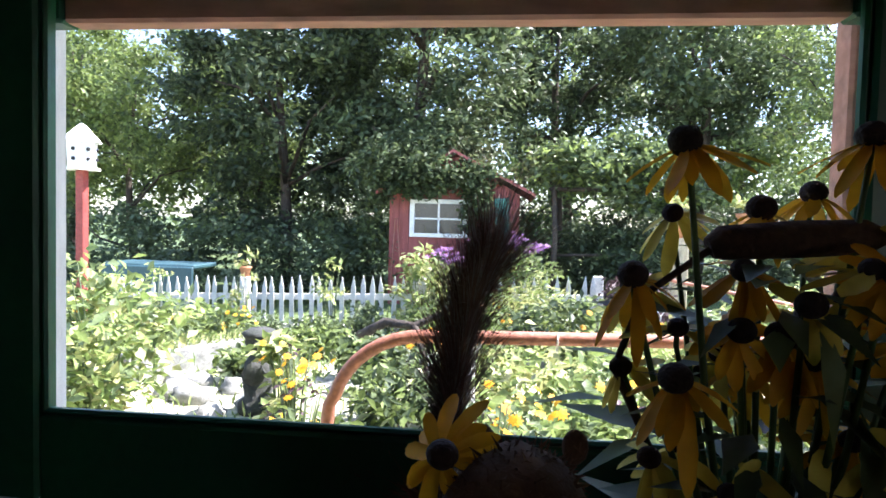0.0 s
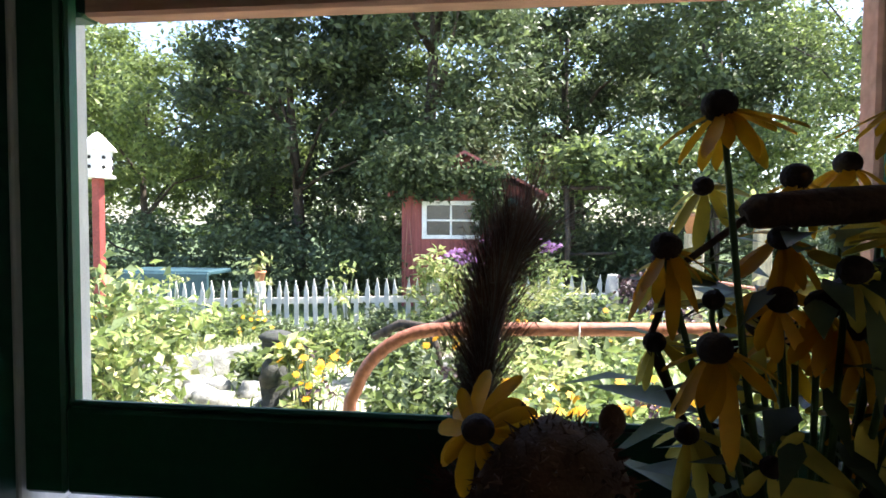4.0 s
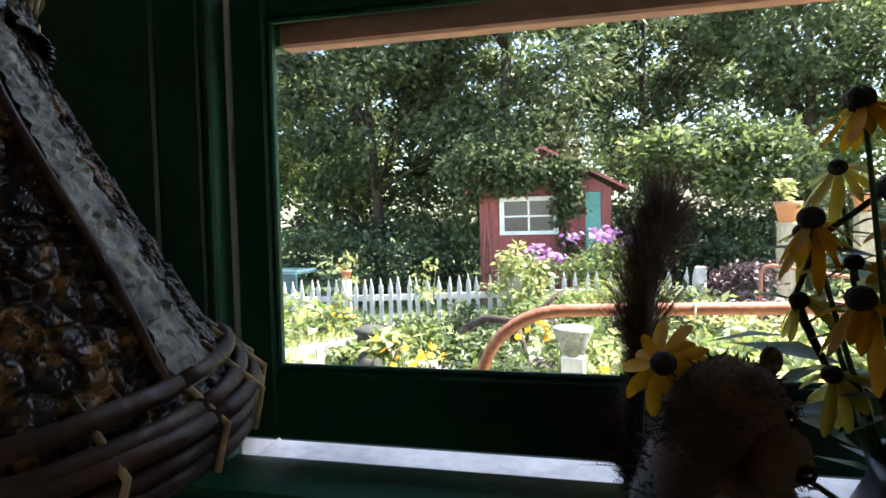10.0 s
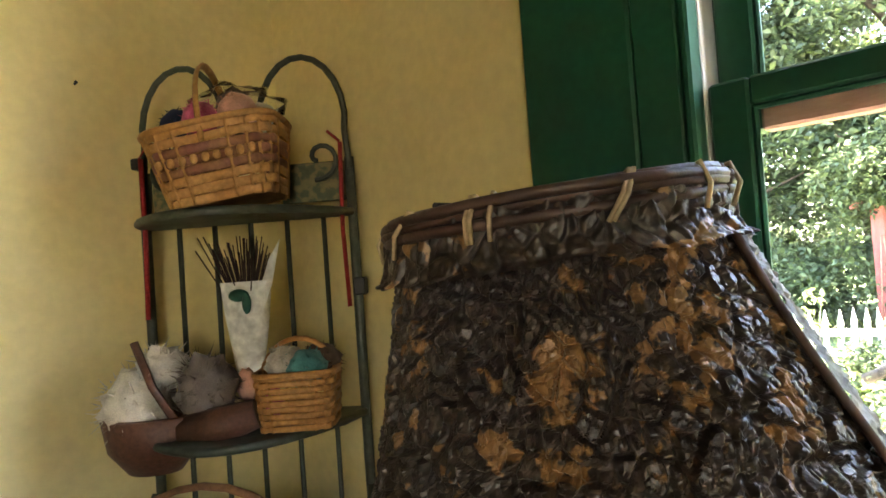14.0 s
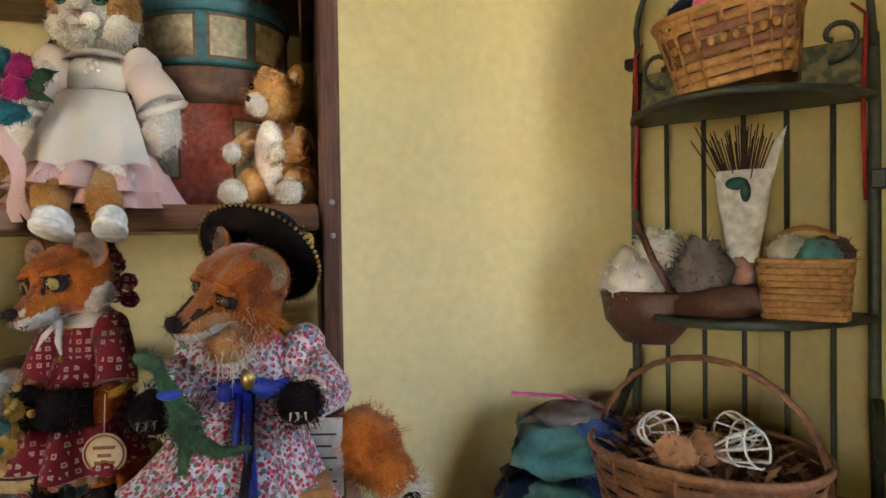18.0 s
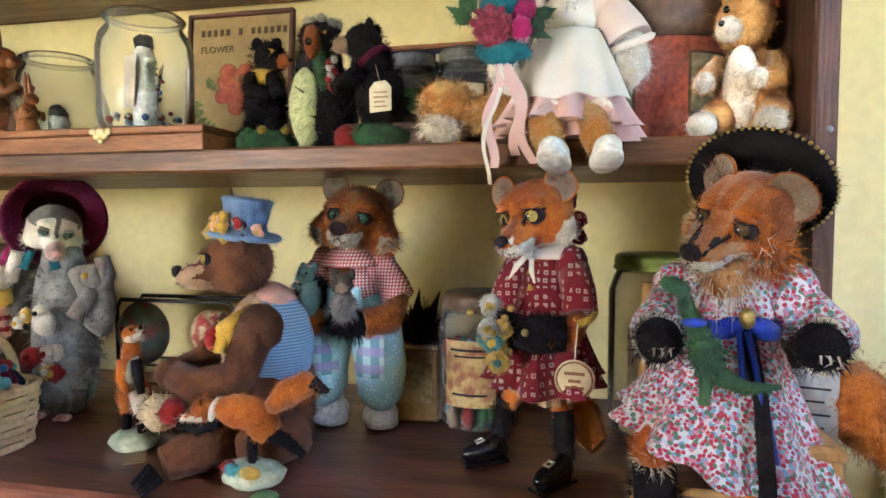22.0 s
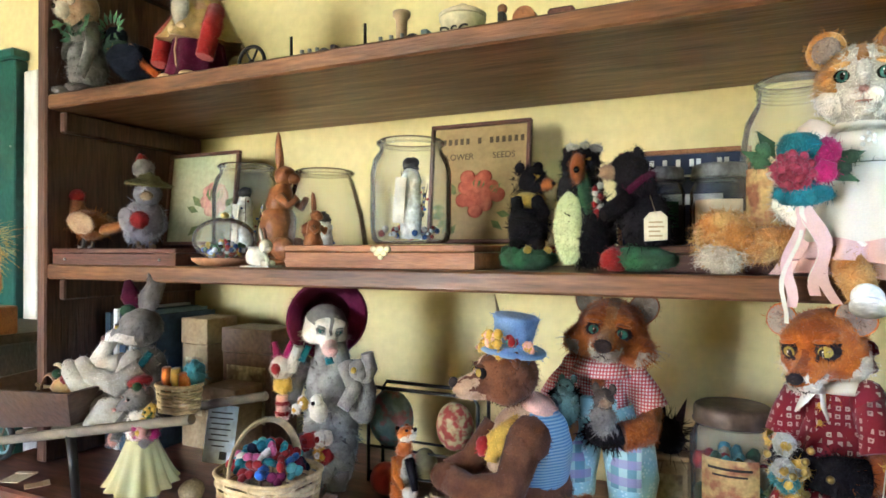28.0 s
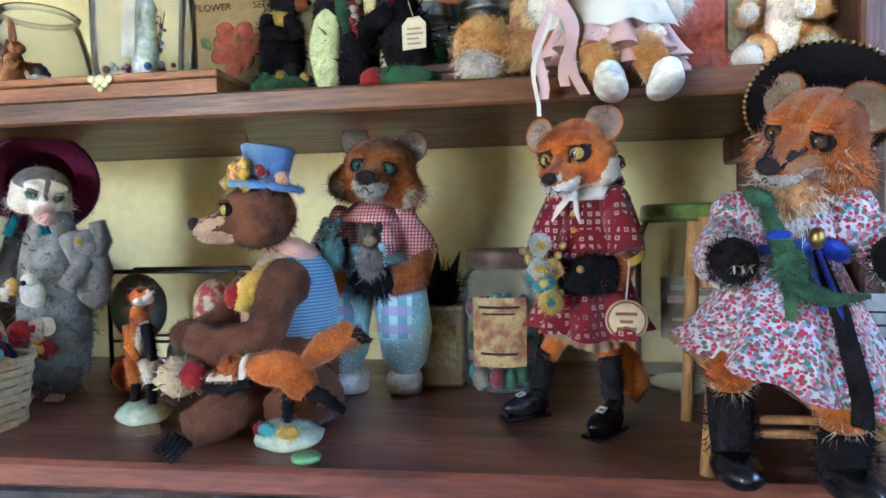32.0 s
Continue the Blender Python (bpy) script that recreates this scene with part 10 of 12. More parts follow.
for x, y, r in ((-1.40, -1.604, 0.042), (-1.385, -1.508, 0.046)):
    z0 = T1 + 0.042
    jz = jar("preserving jar of dark contents with a zinc lid", x, y, z0, [(r * 0.9, 0.002), (r, 0.008), (r, 0.092), (r * 0.86, 0.106), (r * 0.84, 0.112)], (r * 0.95, 0.024), ZINC)
    part("contents", Geo().lathe([(0.001, 0.005), (r * 0.86, 0.006), (r * 0.93, 0.010), (r * 0.93, 0.07), (0.001, 0.072)], 28), BLACKPAINT, jz, "dark preserved contents")
    wrap_label(jz, r + 0.001, 0.03, 0.075, -50, 50, PAPER if r > 0.045 else GREENSTONE, "small paper label")
sau = Geo().lathe([(0.001, 0.003), (0.045, 0.002), (0.062, 0.016), (0.066, 0.017), (0.064, 0.011), (0.048, 0.0), (0.001, 0.0)], 36)
solid("terracotta_saucer", sau, TERRA, "small terracotta saucer under a glass globe", "saucer", m=pose(-1.225, -2.449, T1))
gl = thing("glass_globe", "round glass globe filled with coloured beads on a saucer", "globe", pose(-1.225, -2.449, T1 + 0.005))
part("glass_body", Geo().ball((0, 0, 0.050), (0.064, 0.064, 0.046), seg=32, rings=20), JARGLASS, gl).visible_shadow = False
part("knob", Geo().ball((0, 0, 0.100), (0.009, 0.009, 0.007)), GOLD, gl)
g = Geo()
for i in range(90):
    a, r = rng.uniform(0, 6.28), 0.053 * rng.random() ** 0.5
    g.ball((r * math.cos(a), r * math.sin(a), 0.012 + 0.035 * rng.random() * (1 - (r / 0.06) ** 2) + 0.012 * (r / 0.05) ** 2), 0.0055, i % 6, seg=6, rings=5)
part("beads", g, [REDF, GREENSTONE, SILVERP, BLACKW, W_BLUE, YELF], gl, "mixed coloured beads")["kind"] = "stuff"


# ---- figures on the lower shelf ----
def rabbit_figure(g, s, k=0, m=None, basket_k=None):
    """An upright rabbit figurine facing the image's right, s tall."""
    B = lambda c, r, rot=(0, 0, 0), kk=k, **kw: g.ball([v * s for v in c], [v * s for v in r], kk, rot, m=m, **kw)
    B((0, 0, 0.03), (0.17, 0.15, 0.035), lump=0.2)
    B((-0.02, 0, 0.26), (0.135, 0.13, 0.21), (0, 8, 0), lump=0.15)
    B((0.0, 0, 0.47), (0.095, 0.10, 0.16), (0, 10, 0), lump=0.15)
    B((0.045, 0, 0.655), (0.085, 0.075, 0.075), (0, -10, 0), lump=0.1)
    B((0.115, 0, 0.635), (0.05, 0.05, 0.042))
    for q in (-1, 1):
        B((-0.01 - 0.02 * q, 0.035 * q, 0.835), (0.028, 0.018, 0.145), (0, -5 - 4 * q, 0))
        B((0.085, -0.09 * q, 0.12), (0.10, 0.05, 0.085), (0, 15, 0), lump=0.1)
        B((0.09, 0.07 * q, 0.035), (0.11, 0.045, 0.03))
        g.tube([(m or pose(0, 0, 0)) @ Vector(p) for p in ((0.05 * s, 0.08 * q * s, 0.50 * s), (0.13 * s, 0.085 * q * s, 0.43 * s), (0.19 * s, 0.05 * q * s, 0.49 * s))], [0.040 * s, 0.030 * s, 0.024 * s], 9, k)
        B((0.085, 0.068 * q, 0.675), (0.012, 0.010, 0.012), seg=8, rings=6)
    B((-0.15, 0, 0.14), (0.055, 0.05, 0.05), lump=0.2)
    if basket_k is not None:
        B((-0.13, 0.02, 0.46), (0.10, 0.10, 0.12), kk=basket_k, lump=0.2)


g = Geo(); rabbit_figure(g, 0.292)
doll("rabbit_figurine", g, [CHOC], "tall caramel-brown rabbit figurine standing upright", -1.305, -2.370, T1, 4, "figurine", "rabbit figurines")
g = Geo(); rabbit_figure(g, 0.142, basket_k=0)
doll("rabbit_figurine", g, [CHOC], "small brown rabbit figurine carrying a basket on its back", -1.225, -2.222, T1 + 0.006, -14, "figurine", "rabbit figurines")
solid("terracotta_saucer", Geo().lathe([(0.001, 0.003), (0.035, 0.002), (0.046, 0.014), (0.049, 0.014), (0.036, 0.0), (0.001, 0.0)], 30), TERRA, "shallow terracotta saucer holding a rabbit figurine", "saucer", m=pose(-1.235, -2.238, T1))
g = Geo()
g.ball((-0.012, 0, 0.020), (0.024, 0.017, 0.020), 0, lump=0.12); g.ball((0.012, -0.002, 0.040), (0.014, 0.012, 0.014), 0); g.ball((0.022, -0.005, 0.036), (0.007, 0.007, 0.006), 0)
for q in (-1, 1):
    g.ball((0.004, 0.005 * q, 0.062), (0.004, 0.003, 0.014), q > 0, (0, -14, 0)); g.ball((0.016, 0.008 * q, 0.007), (0.010, 0.006, 0.007), 0); g.ball((0.017, 0.010 * q, 0.042), 0.0022, 2, seg=6, rings=5)
g.tube([(0.012, -0.008, 0.028), (0.022, -0.012, 0.02), (0.026, -0.012, 0.012)], 0.004, 7, 0)
g.box((-0.035, -0.02, 0.0), (0.035, 0.02, 0.003), 0.001, 0)
doll("rabbit_figurine", g, [mat("white_china", (0.80, 0.77, 0.72), rough=0.25, bump=0.03), PINKN, EYEB], "tiny white china rabbit with pink ears", -1.180, -2.312, T1, 0, "figurine", "rabbit figurines")


def bird(g, body, head, beak, s=1.0, long_neck=0.0, tail=1.0, wing=None, facing_left=True):
    """A felted bird facing the image's left or right."""
    f = -1 if facing_left else 1
    B = lambda c, r, k, rot=(0, 0, 0), **kw: g.ball([c[0] * s * f, c[1] * s, c[2] * s], [v * s for v in r], k, (rot[0], rot[1] * f, rot[2]), **kw)
    B((0, 0, 0.055), (0.055, 0.034, 0.034), body, (0, -18, 0), lump=0.12, seg=18, rings=12)
    B((-0.062 * tail, 0, 0.045), (0.042 * tail, 0.016, 0.012), body, (0, 10, 0))
    for q in (-1, 1):
        B((-0.008, 0.030 * q, 0.058), (0.048, 0.008, 0.024), wing if wing is not None else body, (0, -12, 0))
        g.tube([(0.004 * f * s, 0.012 * q * s, 0.03 * s), (0.008 * f * s, 0.012 * q * s, 0.004 * s), (0.022 * f * s, 0.012 * q * s, 0.002 * s)], 0.0035 * s, 6, beak)
    g.tube([(0.035 * f * s, 0, 0.065 * s), (0.048 * f * s, 0, (0.085 + long_neck) * s), (0.050 * f * s, 0, (0.105 + long_neck) * s)], [0.024 * s, 0.017 * s, 0.015 * s], 10, body)
    B((0.052, 0, 0.112 + long_neck), (0.022, 0.018, 0.018), head, lump=0.08)
    g.tube([((0.068) * f * s, 0, (0.111 + long_neck) * s), (0.085 * f * s, 0, (0.106 + long_neck) * s), (0.094 * f * s, 0, (0.102 + long_neck) * s)], [0.008 * s, 0.005 * s, 0.002 * s], 8, beak)
    for q in (-1, 1):
        B((0.060, 0.016 * q, 0.116 + long_neck), (0.003, 0.002, 0.003), 5, seg=6, rings=5)


DUCK = [felt("russet_duck_wool", (0.33, 0.125, 0.035), (0.25, 0.09, 0.03)), REDF, PALEGREY, TANW, GREENW, EYEB]
g = Geo(); bird(g, 0, 1, 2, 1.0, 0.012, 1.15, 3)
fur(g, (0, 0, 0.055), (0.055, 0.034, 0.032), 160, 0.012, 0)
doll("felted_duck", g, DUCK, "small russet felted duck with a red head", -1.22, -2.862, T1 + 0.037, 0, "duck", "felted birds")
g = Geo()
g.ball((0, 0, 0.060), (0.045, 0.040, 0.052), 0, (0, 25, 0), lump=0.12, seg=18, rings=12)
fur(g, (0, 0, 0.06), (0.045, 0.04, 0.052), 160, 0.013, 0)
g.ball((0.022, -0.004, 0.122), (0.030, 0.028, 0.028), 0, lump=0.08); g.ball((0.046, -0.018, 0.115), (0.016, 0.012, 0.010), 1)
g.lathe([(0.001, 0.024), (0.02, 0.022), (0.026, 0.004), (0.048, -0.002), (0.050, 0.002), (0.028, 0.010), (0.001, 0.03)], 24, 2, m=pose(0.020, 0, 0.142, 0, 8, 0))
g.ball((-0.002, 0.0, 0.180), (0.026, 0.022, 0.022), 5, lump=0.15); g.ball((-0.012, 0, 0.202), (0.012, 0.010, 0.014), 3, lump=0.2)
g.ball((0.038, -0.030, 0.062), 0.019, 3, lump=0.08); g.ball((0.044, -0.020, 0.126), 0.004, 4, seg=8, rings=6)
g.tube([(-0.03, 0, 0.05), (-0.058, 0, 0.028), (-0.070, 0, 0.018)], [0.024, 0.018, 0.008], 10, 0)
for q in (-1, 1):
    g.tube([(0.0, 0.014 * q, 0.03), (0.004, 0.014 * q, 0.004), (0.022, 0.012 * q, 0.003)], 0.005, 7, 1)
    g.ball((-0.004, 0.036 * q, 0.062), (0.038, 0.010, 0.026), 0, (0, 25, 0))
doll("felted_bird", g, [LILACW, TANW, felt("olive_hat_felt", (0.16, 0.15, 0.06)), REDF, EYEB, GREYW], "lilac-grey felted bird in an olive hat with a red ball", -1.235, -2.700, T1 + 0.037, -12, "bird", "felted birds")

# black bears
BEARK = [BLACKW, RUSTY, IVORY, YELF, GREENSTONE, EYEB, REDF, W_WHITE, GREENW, TANW, MELON, MAROON]
g = Geo()
g.ball((0, 0, 0.022), (0.058, 0.050, 0.024), 4, lump=0.2)
for i in range(9):
    a = i * 2.4
    g.ball((0.045 * math.cos(a), 0.04 * math.sin(a), 0.034), 0.009, (6, 4, 3)[i % 3], seg=8, rings=6)
g.ball((0.0, 0, 0.078), (0.040, 0.036, 0.045), 0, lump=0.12); g.ball((0.0, 0, 0.118), (0.034, 0.030, 0.030), 0, lump=0.1)
g.ball((0.0, -0.004, 0.120), (0.0355, 0.0315, 0.020), 3); g.ball((0.01, -0.006, 0.156), (0.029, 0.027, 0.026), 0, lump=0.08)
g.ball((0.034, -0.014, 0.150), (0.018, 0.013, 0.012), 1); g.ball((0.050, -0.019, 0.150), (0.005, 0.005, 0.004), 5, seg=8, rings=6)
for q in (-1, 1):
    g.ball((0.0 + 0.018 * q, 0.005, 0.182), (0.010, 0.006, 0.010), 0); g.ball((0.022, -0.026 * q - 0.006, 0.162), 0.003, 3, seg=6, rings=5)
    g.tube([(0.018 * q, -0.024, 0.120), (0.025 * q + 0.01, -0.048, 0.098), (0.022, -0.05, 0.092)], [0.014, 0.012, 0.010], 8, 0)
    g.ball((0.018 * q, -0.02, 0.045), (0.017, 0.024, 0.014), 0)
fur(g, (0, 0, 0.08), (0.04, 0.036, 0.045), 140, 0.012, 0); fur(g, (0, 0, 0.156), (0.03, 0.027, 0.026), 90, 0.008, 0)
squeeze(g, 0, 0.86, 0.86, 0.95)
doll("felted_bear", g, BEARK, "small black felted bear in a yellow vest on a green stone", -1.25, -1.800, T1, 10)
g = Geo()
g.ball((-0.015, 0, 0.070), (0.055, 0.048, 0.064), 0, lump=0.14, seg=18, rings=12); g.ball((-0.03, 0, 0.130), (0.044, 0.040, 0.050), 0, lump=0.12)
g.ball((-0.046, -0.032, 0.072), (0.030, 0.022, 0.062), 10, lump=0.08); g.ball((-0.015, -0.036, 0.122), (0.014, 0.010, 0.050), 8, (0, -10, 0))
g.ball((-0.028, -0.008, 0.178), (0.036, 0.034, 0.033), 0, lump=0.08); g.ball((-0.030, -0.044, 0.170), (0.014, 0.018, 0.026), 1); g.ball((-0.030, -0.062, 0.166), 0.006, 5, seg=8, rings=6)
for i in range(9):
    a = i * 0.7
    g.ball((-0.022 + 0.026 * math.cos(a), 0.026 * math.sin(a), 0.207 + 0.004 * (i % 2)), (0.009, 0.009, 0.006), 7, lump=0.3, seg=8, rings=6)
for i in range(8):
    g.ball((0.006 + 0.006 * math.sin(i * 2), -0.052, 0.098 + 0.006 * i), 0.006, (6, 7)[i % 2], seg=7, rings=5)
for q in (-1, 1):
    g.ball((-0.028 + 0.026 * q, 0.012, 0.206), (0.011, 0.007, 0.010), 0); g.ball((-0.024 + 0.015 * q, -0.036, 0.186), 0.003, 3, seg=6, rings=5)
fur(g, (-0.015, 0, 0.07), (0.055, 0.048, 0.064), 220, 0.016, 0); fur(g, (-0.028, 0, 0.178), (0.037, 0.035, 0.033), 140, 0.010, 0)
squeeze(g, 0, 0.86, 0.86, 0.96)
doll("felted_bear", g, BEARK, "large black felted bear with white flowers on its head", -1.265, -1.690, T1, 6)
g = Geo()
g.ball((0.0, 0, 0.022), (0.068, 0.05, 0.024), 4, lump=0.2); g.ball((-0.05, -0.02, 0.020), (0.026, 0.025, 0.020), 6, lump=0.2)
g.ball((0, 0.005, 0.085), (0.045, 0.042, 0.062), 0, (0, -14, 0), lump=0.14, seg=18, rings=12); g.ball((-0.014, 0, 0.142), (0.036, 0.034, 0.036), 0, (0, -30, 0), lump=0.1)
g.lathe([(0.036, -0.006), (0.040, 0.0), (0.036, 0.006)], 24, 11, m=pose(-0.012, 0, 0.146, 0, -38, 0))
g.ball((-0.026, -0.008, 0.176), (0.034, 0.030, 0.029), 0, lump=0.1); g.ball((-0.060, -0.018, 0.172), (0.022, 0.014, 0.013), 9); g.ball((-0.080, -0.024, 0.173), (0.006, 0.006, 0.005), 5, seg=8, rings=6)
for q in (-1, 1):
    g.ball((-0.010, 0.020 * q, 0.203), (0.007, 0.010, 0.010), 0)
    g.tube([(-0.022, -0.03 * q, 0.125), (-0.058, -0.042, 0.100), (-0.066, -0.05, 0.096)], [0.018, 0.014, 0.011], 8, 0)
fur(g, (0, 0, 0.085), (0.047, 0.044, 0.062), 240, 0.016, 0); fur(g, (-0.022, 0, 0.172), (0.034, 0.030, 0.029), 110, 0.010, 0)
squeeze(g, 0, 0.84, 0.84, 0.90)
doll("felted_bear", g, BEARK, "stooping black felted bear with a red collar on a green stone", -1.24, -1.612, T1, 0)
tg = thing("paper_tag", "cream handwritten paper tag tied with string", "tag", facing(-1.172, -1.588, T1 + 0.046, -4) @ Matrix.Scale(0.72, 4))
part("card", Geo().add([(x, y, z) for y in (-0.0006, 0.0006) for x, z in ((-0.022, 0), (0.022, 0.003), (0.022, 0.048), (0.010, 0.060), (-0.012, 0.058), (-0.023, 0.045))], [[0, 1, 2, 3, 4, 5], [11, 10, 9, 8, 7, 6]] + [[i, i + 6, (i + 1) % 6 + 6, (i + 1) % 6] for i in range(6)]), PAPER, tg)
part("string", Geo().tube([(0, -0.002, 0.056), (-0.006, 0.0, 0.075), (-0.012, 0.006, 0.092)], 0.0008, 5), CORD, tg)
bars(tg, KRAFT, [(0.0, 0.038, 0.026, 0.003), (0.001, 0.029, 0.030, 0.003), (-0.002, 0.020, 0.022, 0.003), (0.0, 0.011, 0.026, 0.003)], pose(0, -0.0008, 0))
g = Geo()
g.ball((-0.028, 0, 0.050), (0.046, 0.034, 0.042), 0, (0, 20, 0), lump=0.25); g.ball((-0.032, -0.012, 0.022), (0.034, 0.026, 0.024), 1, lump=0.2); g.ball((0.035, 0.0, 0.042), (0.062, 0.026, 0.026), 0, (0, -8, 0), lump=0.2)
fur(g, (-0.028, 0, 0.05), (0.046, 0.034, 0.042), 900, 0.012, 0, width=0.0006); fur(g, (-0.032, -0.01, 0.024), (0.036, 0.028, 0.022), 500, 0.011, 1, width=0.0006); fur(g, (0.035, 0, 0.042), (0.062, 0.026, 0.026), 700, 0.011, 0, width=0.0006)
squeeze(g, 0, 0.86, 0.9, 0.92)
doll("wool_tail", g, [ORANGE_L, IVORY], "fluffy ginger and white wool cat tail on the shelf", -1.195, -1.475, T1 + 0.004, 0, "doll tail")

# ---- cat doll seated on the shelf's edge ----
g = Geo()
K = [felt("white_cat_wool", (0.86, 0.81, 0.74), (0.78, 0.70, 0.60)), felt("cat_ginger_wool", (0.62, 0.25, 0.055), (0.66, 0.36, 0.12)), COTTON, PINKC, EARIN, EYEG, PINKN, EYEB, SHOEW, TEALF, PINKF, ROSEF, GREENW, felt("pale_gold_wool", (0.62, 0.36, 0.13)), mat("blush_cream_cotton", (0.78, 0.64, 0.58), (0.70, 0.56, 0.50), rough=0.85, scale=9, fine=500, bump=0.05, dist=0.001, grain=0.05)]
CY = -1.336
hm = pose(0.0, -0.014, 0.268, 4, 0, -6) @ Matrix.Scale(0.90, 4)
def ginger(d):
    return 1 if (abs(d[0]) > 0.46 and d[2] > -0.22 and d[1] > -0.80) or (abs(d[0]) < 0.10 and d[2] > 0.45) or (0.28 < abs(d[0]) < 0.40 and d[2] > 0.62) or d[1] > 0.45 else 0
g.ball((0, 0, 0), (0.071, 0.062, 0.063), rot=(0, 0, 0), seg=44, rings=32, m=hm, kf=ginger, lump=0.05)
for q in (-1, 1):
    g.ball((0.040 * q, -0.022, -0.024), (0.029, 0.029, 0.024), 0, m=hm, lump=0.12)
    g.ball((0.013 * q, -0.056, -0.022), (0.016, 0.014, 0.013), 0, m=hm)
    g.ball((0.030 * q, -0.054, 0.010), (0.0135, 0.009, 0.0105), 7, (0, -8 * q, 22 * q), m=hm)
    g.ball((0.030 * q, -0.058, 0.0095), (0.0100, 0.007, 0.0088), 5, (0, 0, 22 * q), m=hm)
    g.ball((0.0295 * q, -0.0637, 0.0095), (0.0042, 0.003, 0.006), 7, m=hm, seg=8, rings=6)
    # white bead stands for a highlight on the eye
    g.ball((0.0275 * q, -0.0655, 0.0125), (0.0016, 0.001, 0.0016), 8, m=hm, seg=6, rings=5)
    g.ball((0.033 * q, -0.045, 0.027), (0.018, 0.009, 0.006), 1, (0, 8 * q, 20 * q), m=hm)
    g.ball((0.050 * q, -0.038, 0.006), (0.012, 0.010, 0.005), 1, (0, 20 * q, 30 * q), m=hm)
    g.ball((0.052 * q, 0.006, 0.062), (0.032, 0.012, 0.030), 1, (0, 22 * q, 8 * q), m=hm)
    g.ball((0.052 * q, -0.004, 0.061), (0.023, 0.008, 0.021), 6 if q > 0 else 4, (0, 22 * q, 8 * q), m=hm)
    fur(g, (0.052 * q, 0.006, 0.062), (0.032, 0.012, 0.030), 90, 0.010, 1, m=hm, width=0.0007, droop=0)
g.ball((0, -0.069, -0.013), (0.0075, 0.005, 0.005), 6, m=hm); g.ball((0, -0.060, 0.012), (0.011, 0.018, 0.020), 0, m=hm)
g.ball((0, -0.066, -0.030), (0.014, 0.004, 0.0014), 6, m=hm, seg=10, rings=6); g.ball((0, -0.050, -0.040), (0.018, 0.014, 0.011), 0, m=hm)
fur(g, (0, 0, 0), (0.071, 0.062, 0.063), 420, 0.008, 0, m=hm, keep=lambda d: d[2] < 0 and d[1] > -0.85, width=0.0007); fur(g, (0, 0, 0), (0.071, 0.062, 0.063), 420, 0.007, 1, m=hm, keep=lambda d: d[2] > 0.15 and d[1] > -0.4, width=0.0007, droop=0)
# pink dress, white pinafore, puffed sleeves
g.ball((0, 0.0, 0.170), (0.050, 0.040, 0.050), 3, lump=0.06)
skirt(g, 0.020, 0.152, 0.104, 0.046, 3, 12, 0.13, dy=-0.008, shear=(0, -0.040), seg=120, rows=14)
skirt(g, 0.000, 0.046, 0.118, 0.098, 3, 17, 0.10, dy=-0.008, shear=(0, -0.012), seg=120, rows=6)
pin = []
for j in range(13):
    t = j / 12
    for i in range(25):
        a = math.radians(-62 + 124 * i / 24)
        r = 0.054 + 0.046 * t ** 0.9 + 0.004 * math.sin(13 * a) * t
        pin.append((r * math.sin(a), -0.010 - 0.034 * t - r * math.cos(a) * 0.92, 0.156 - 0.106 * t + 0.003 * math.sin(9 * a) * t))
g.add(pin, [[25 * j + i, 25 * j + i + 25, 25 * j + i + 26, 25 * j + i + 1] for j in range(12) for i in range(24)], 2, True)
g.ball((0.002, -0.012, 0.178), (0.046, 0.034, 0.040), 2, lump=0.05)
g.lathe([(0.050, -0.004), (0.054, 0.0), (0.050, 0.004)], 30, 12, m=pose(0.002, -0.010, 0.154) @ Matrix.Diagonal((1, 0.84, 1, 1)))
g.lathe([(0.026, 0.008), (0.040, 0.004), (0.052, -0.008), (0.044, 0.0), (0.026, 0.012)], 30, 2, m=pose(0, -0.010, 0.208) @ Matrix.Diagonal((1, 0.8, 1, 1)))
for i in range(6):
    g.ball((0.004 + 0.009 * math.sin(i * 2.1), -0.050, 0.196 - 0.003 * i), 0.0035, 8, seg=6, rings=5)
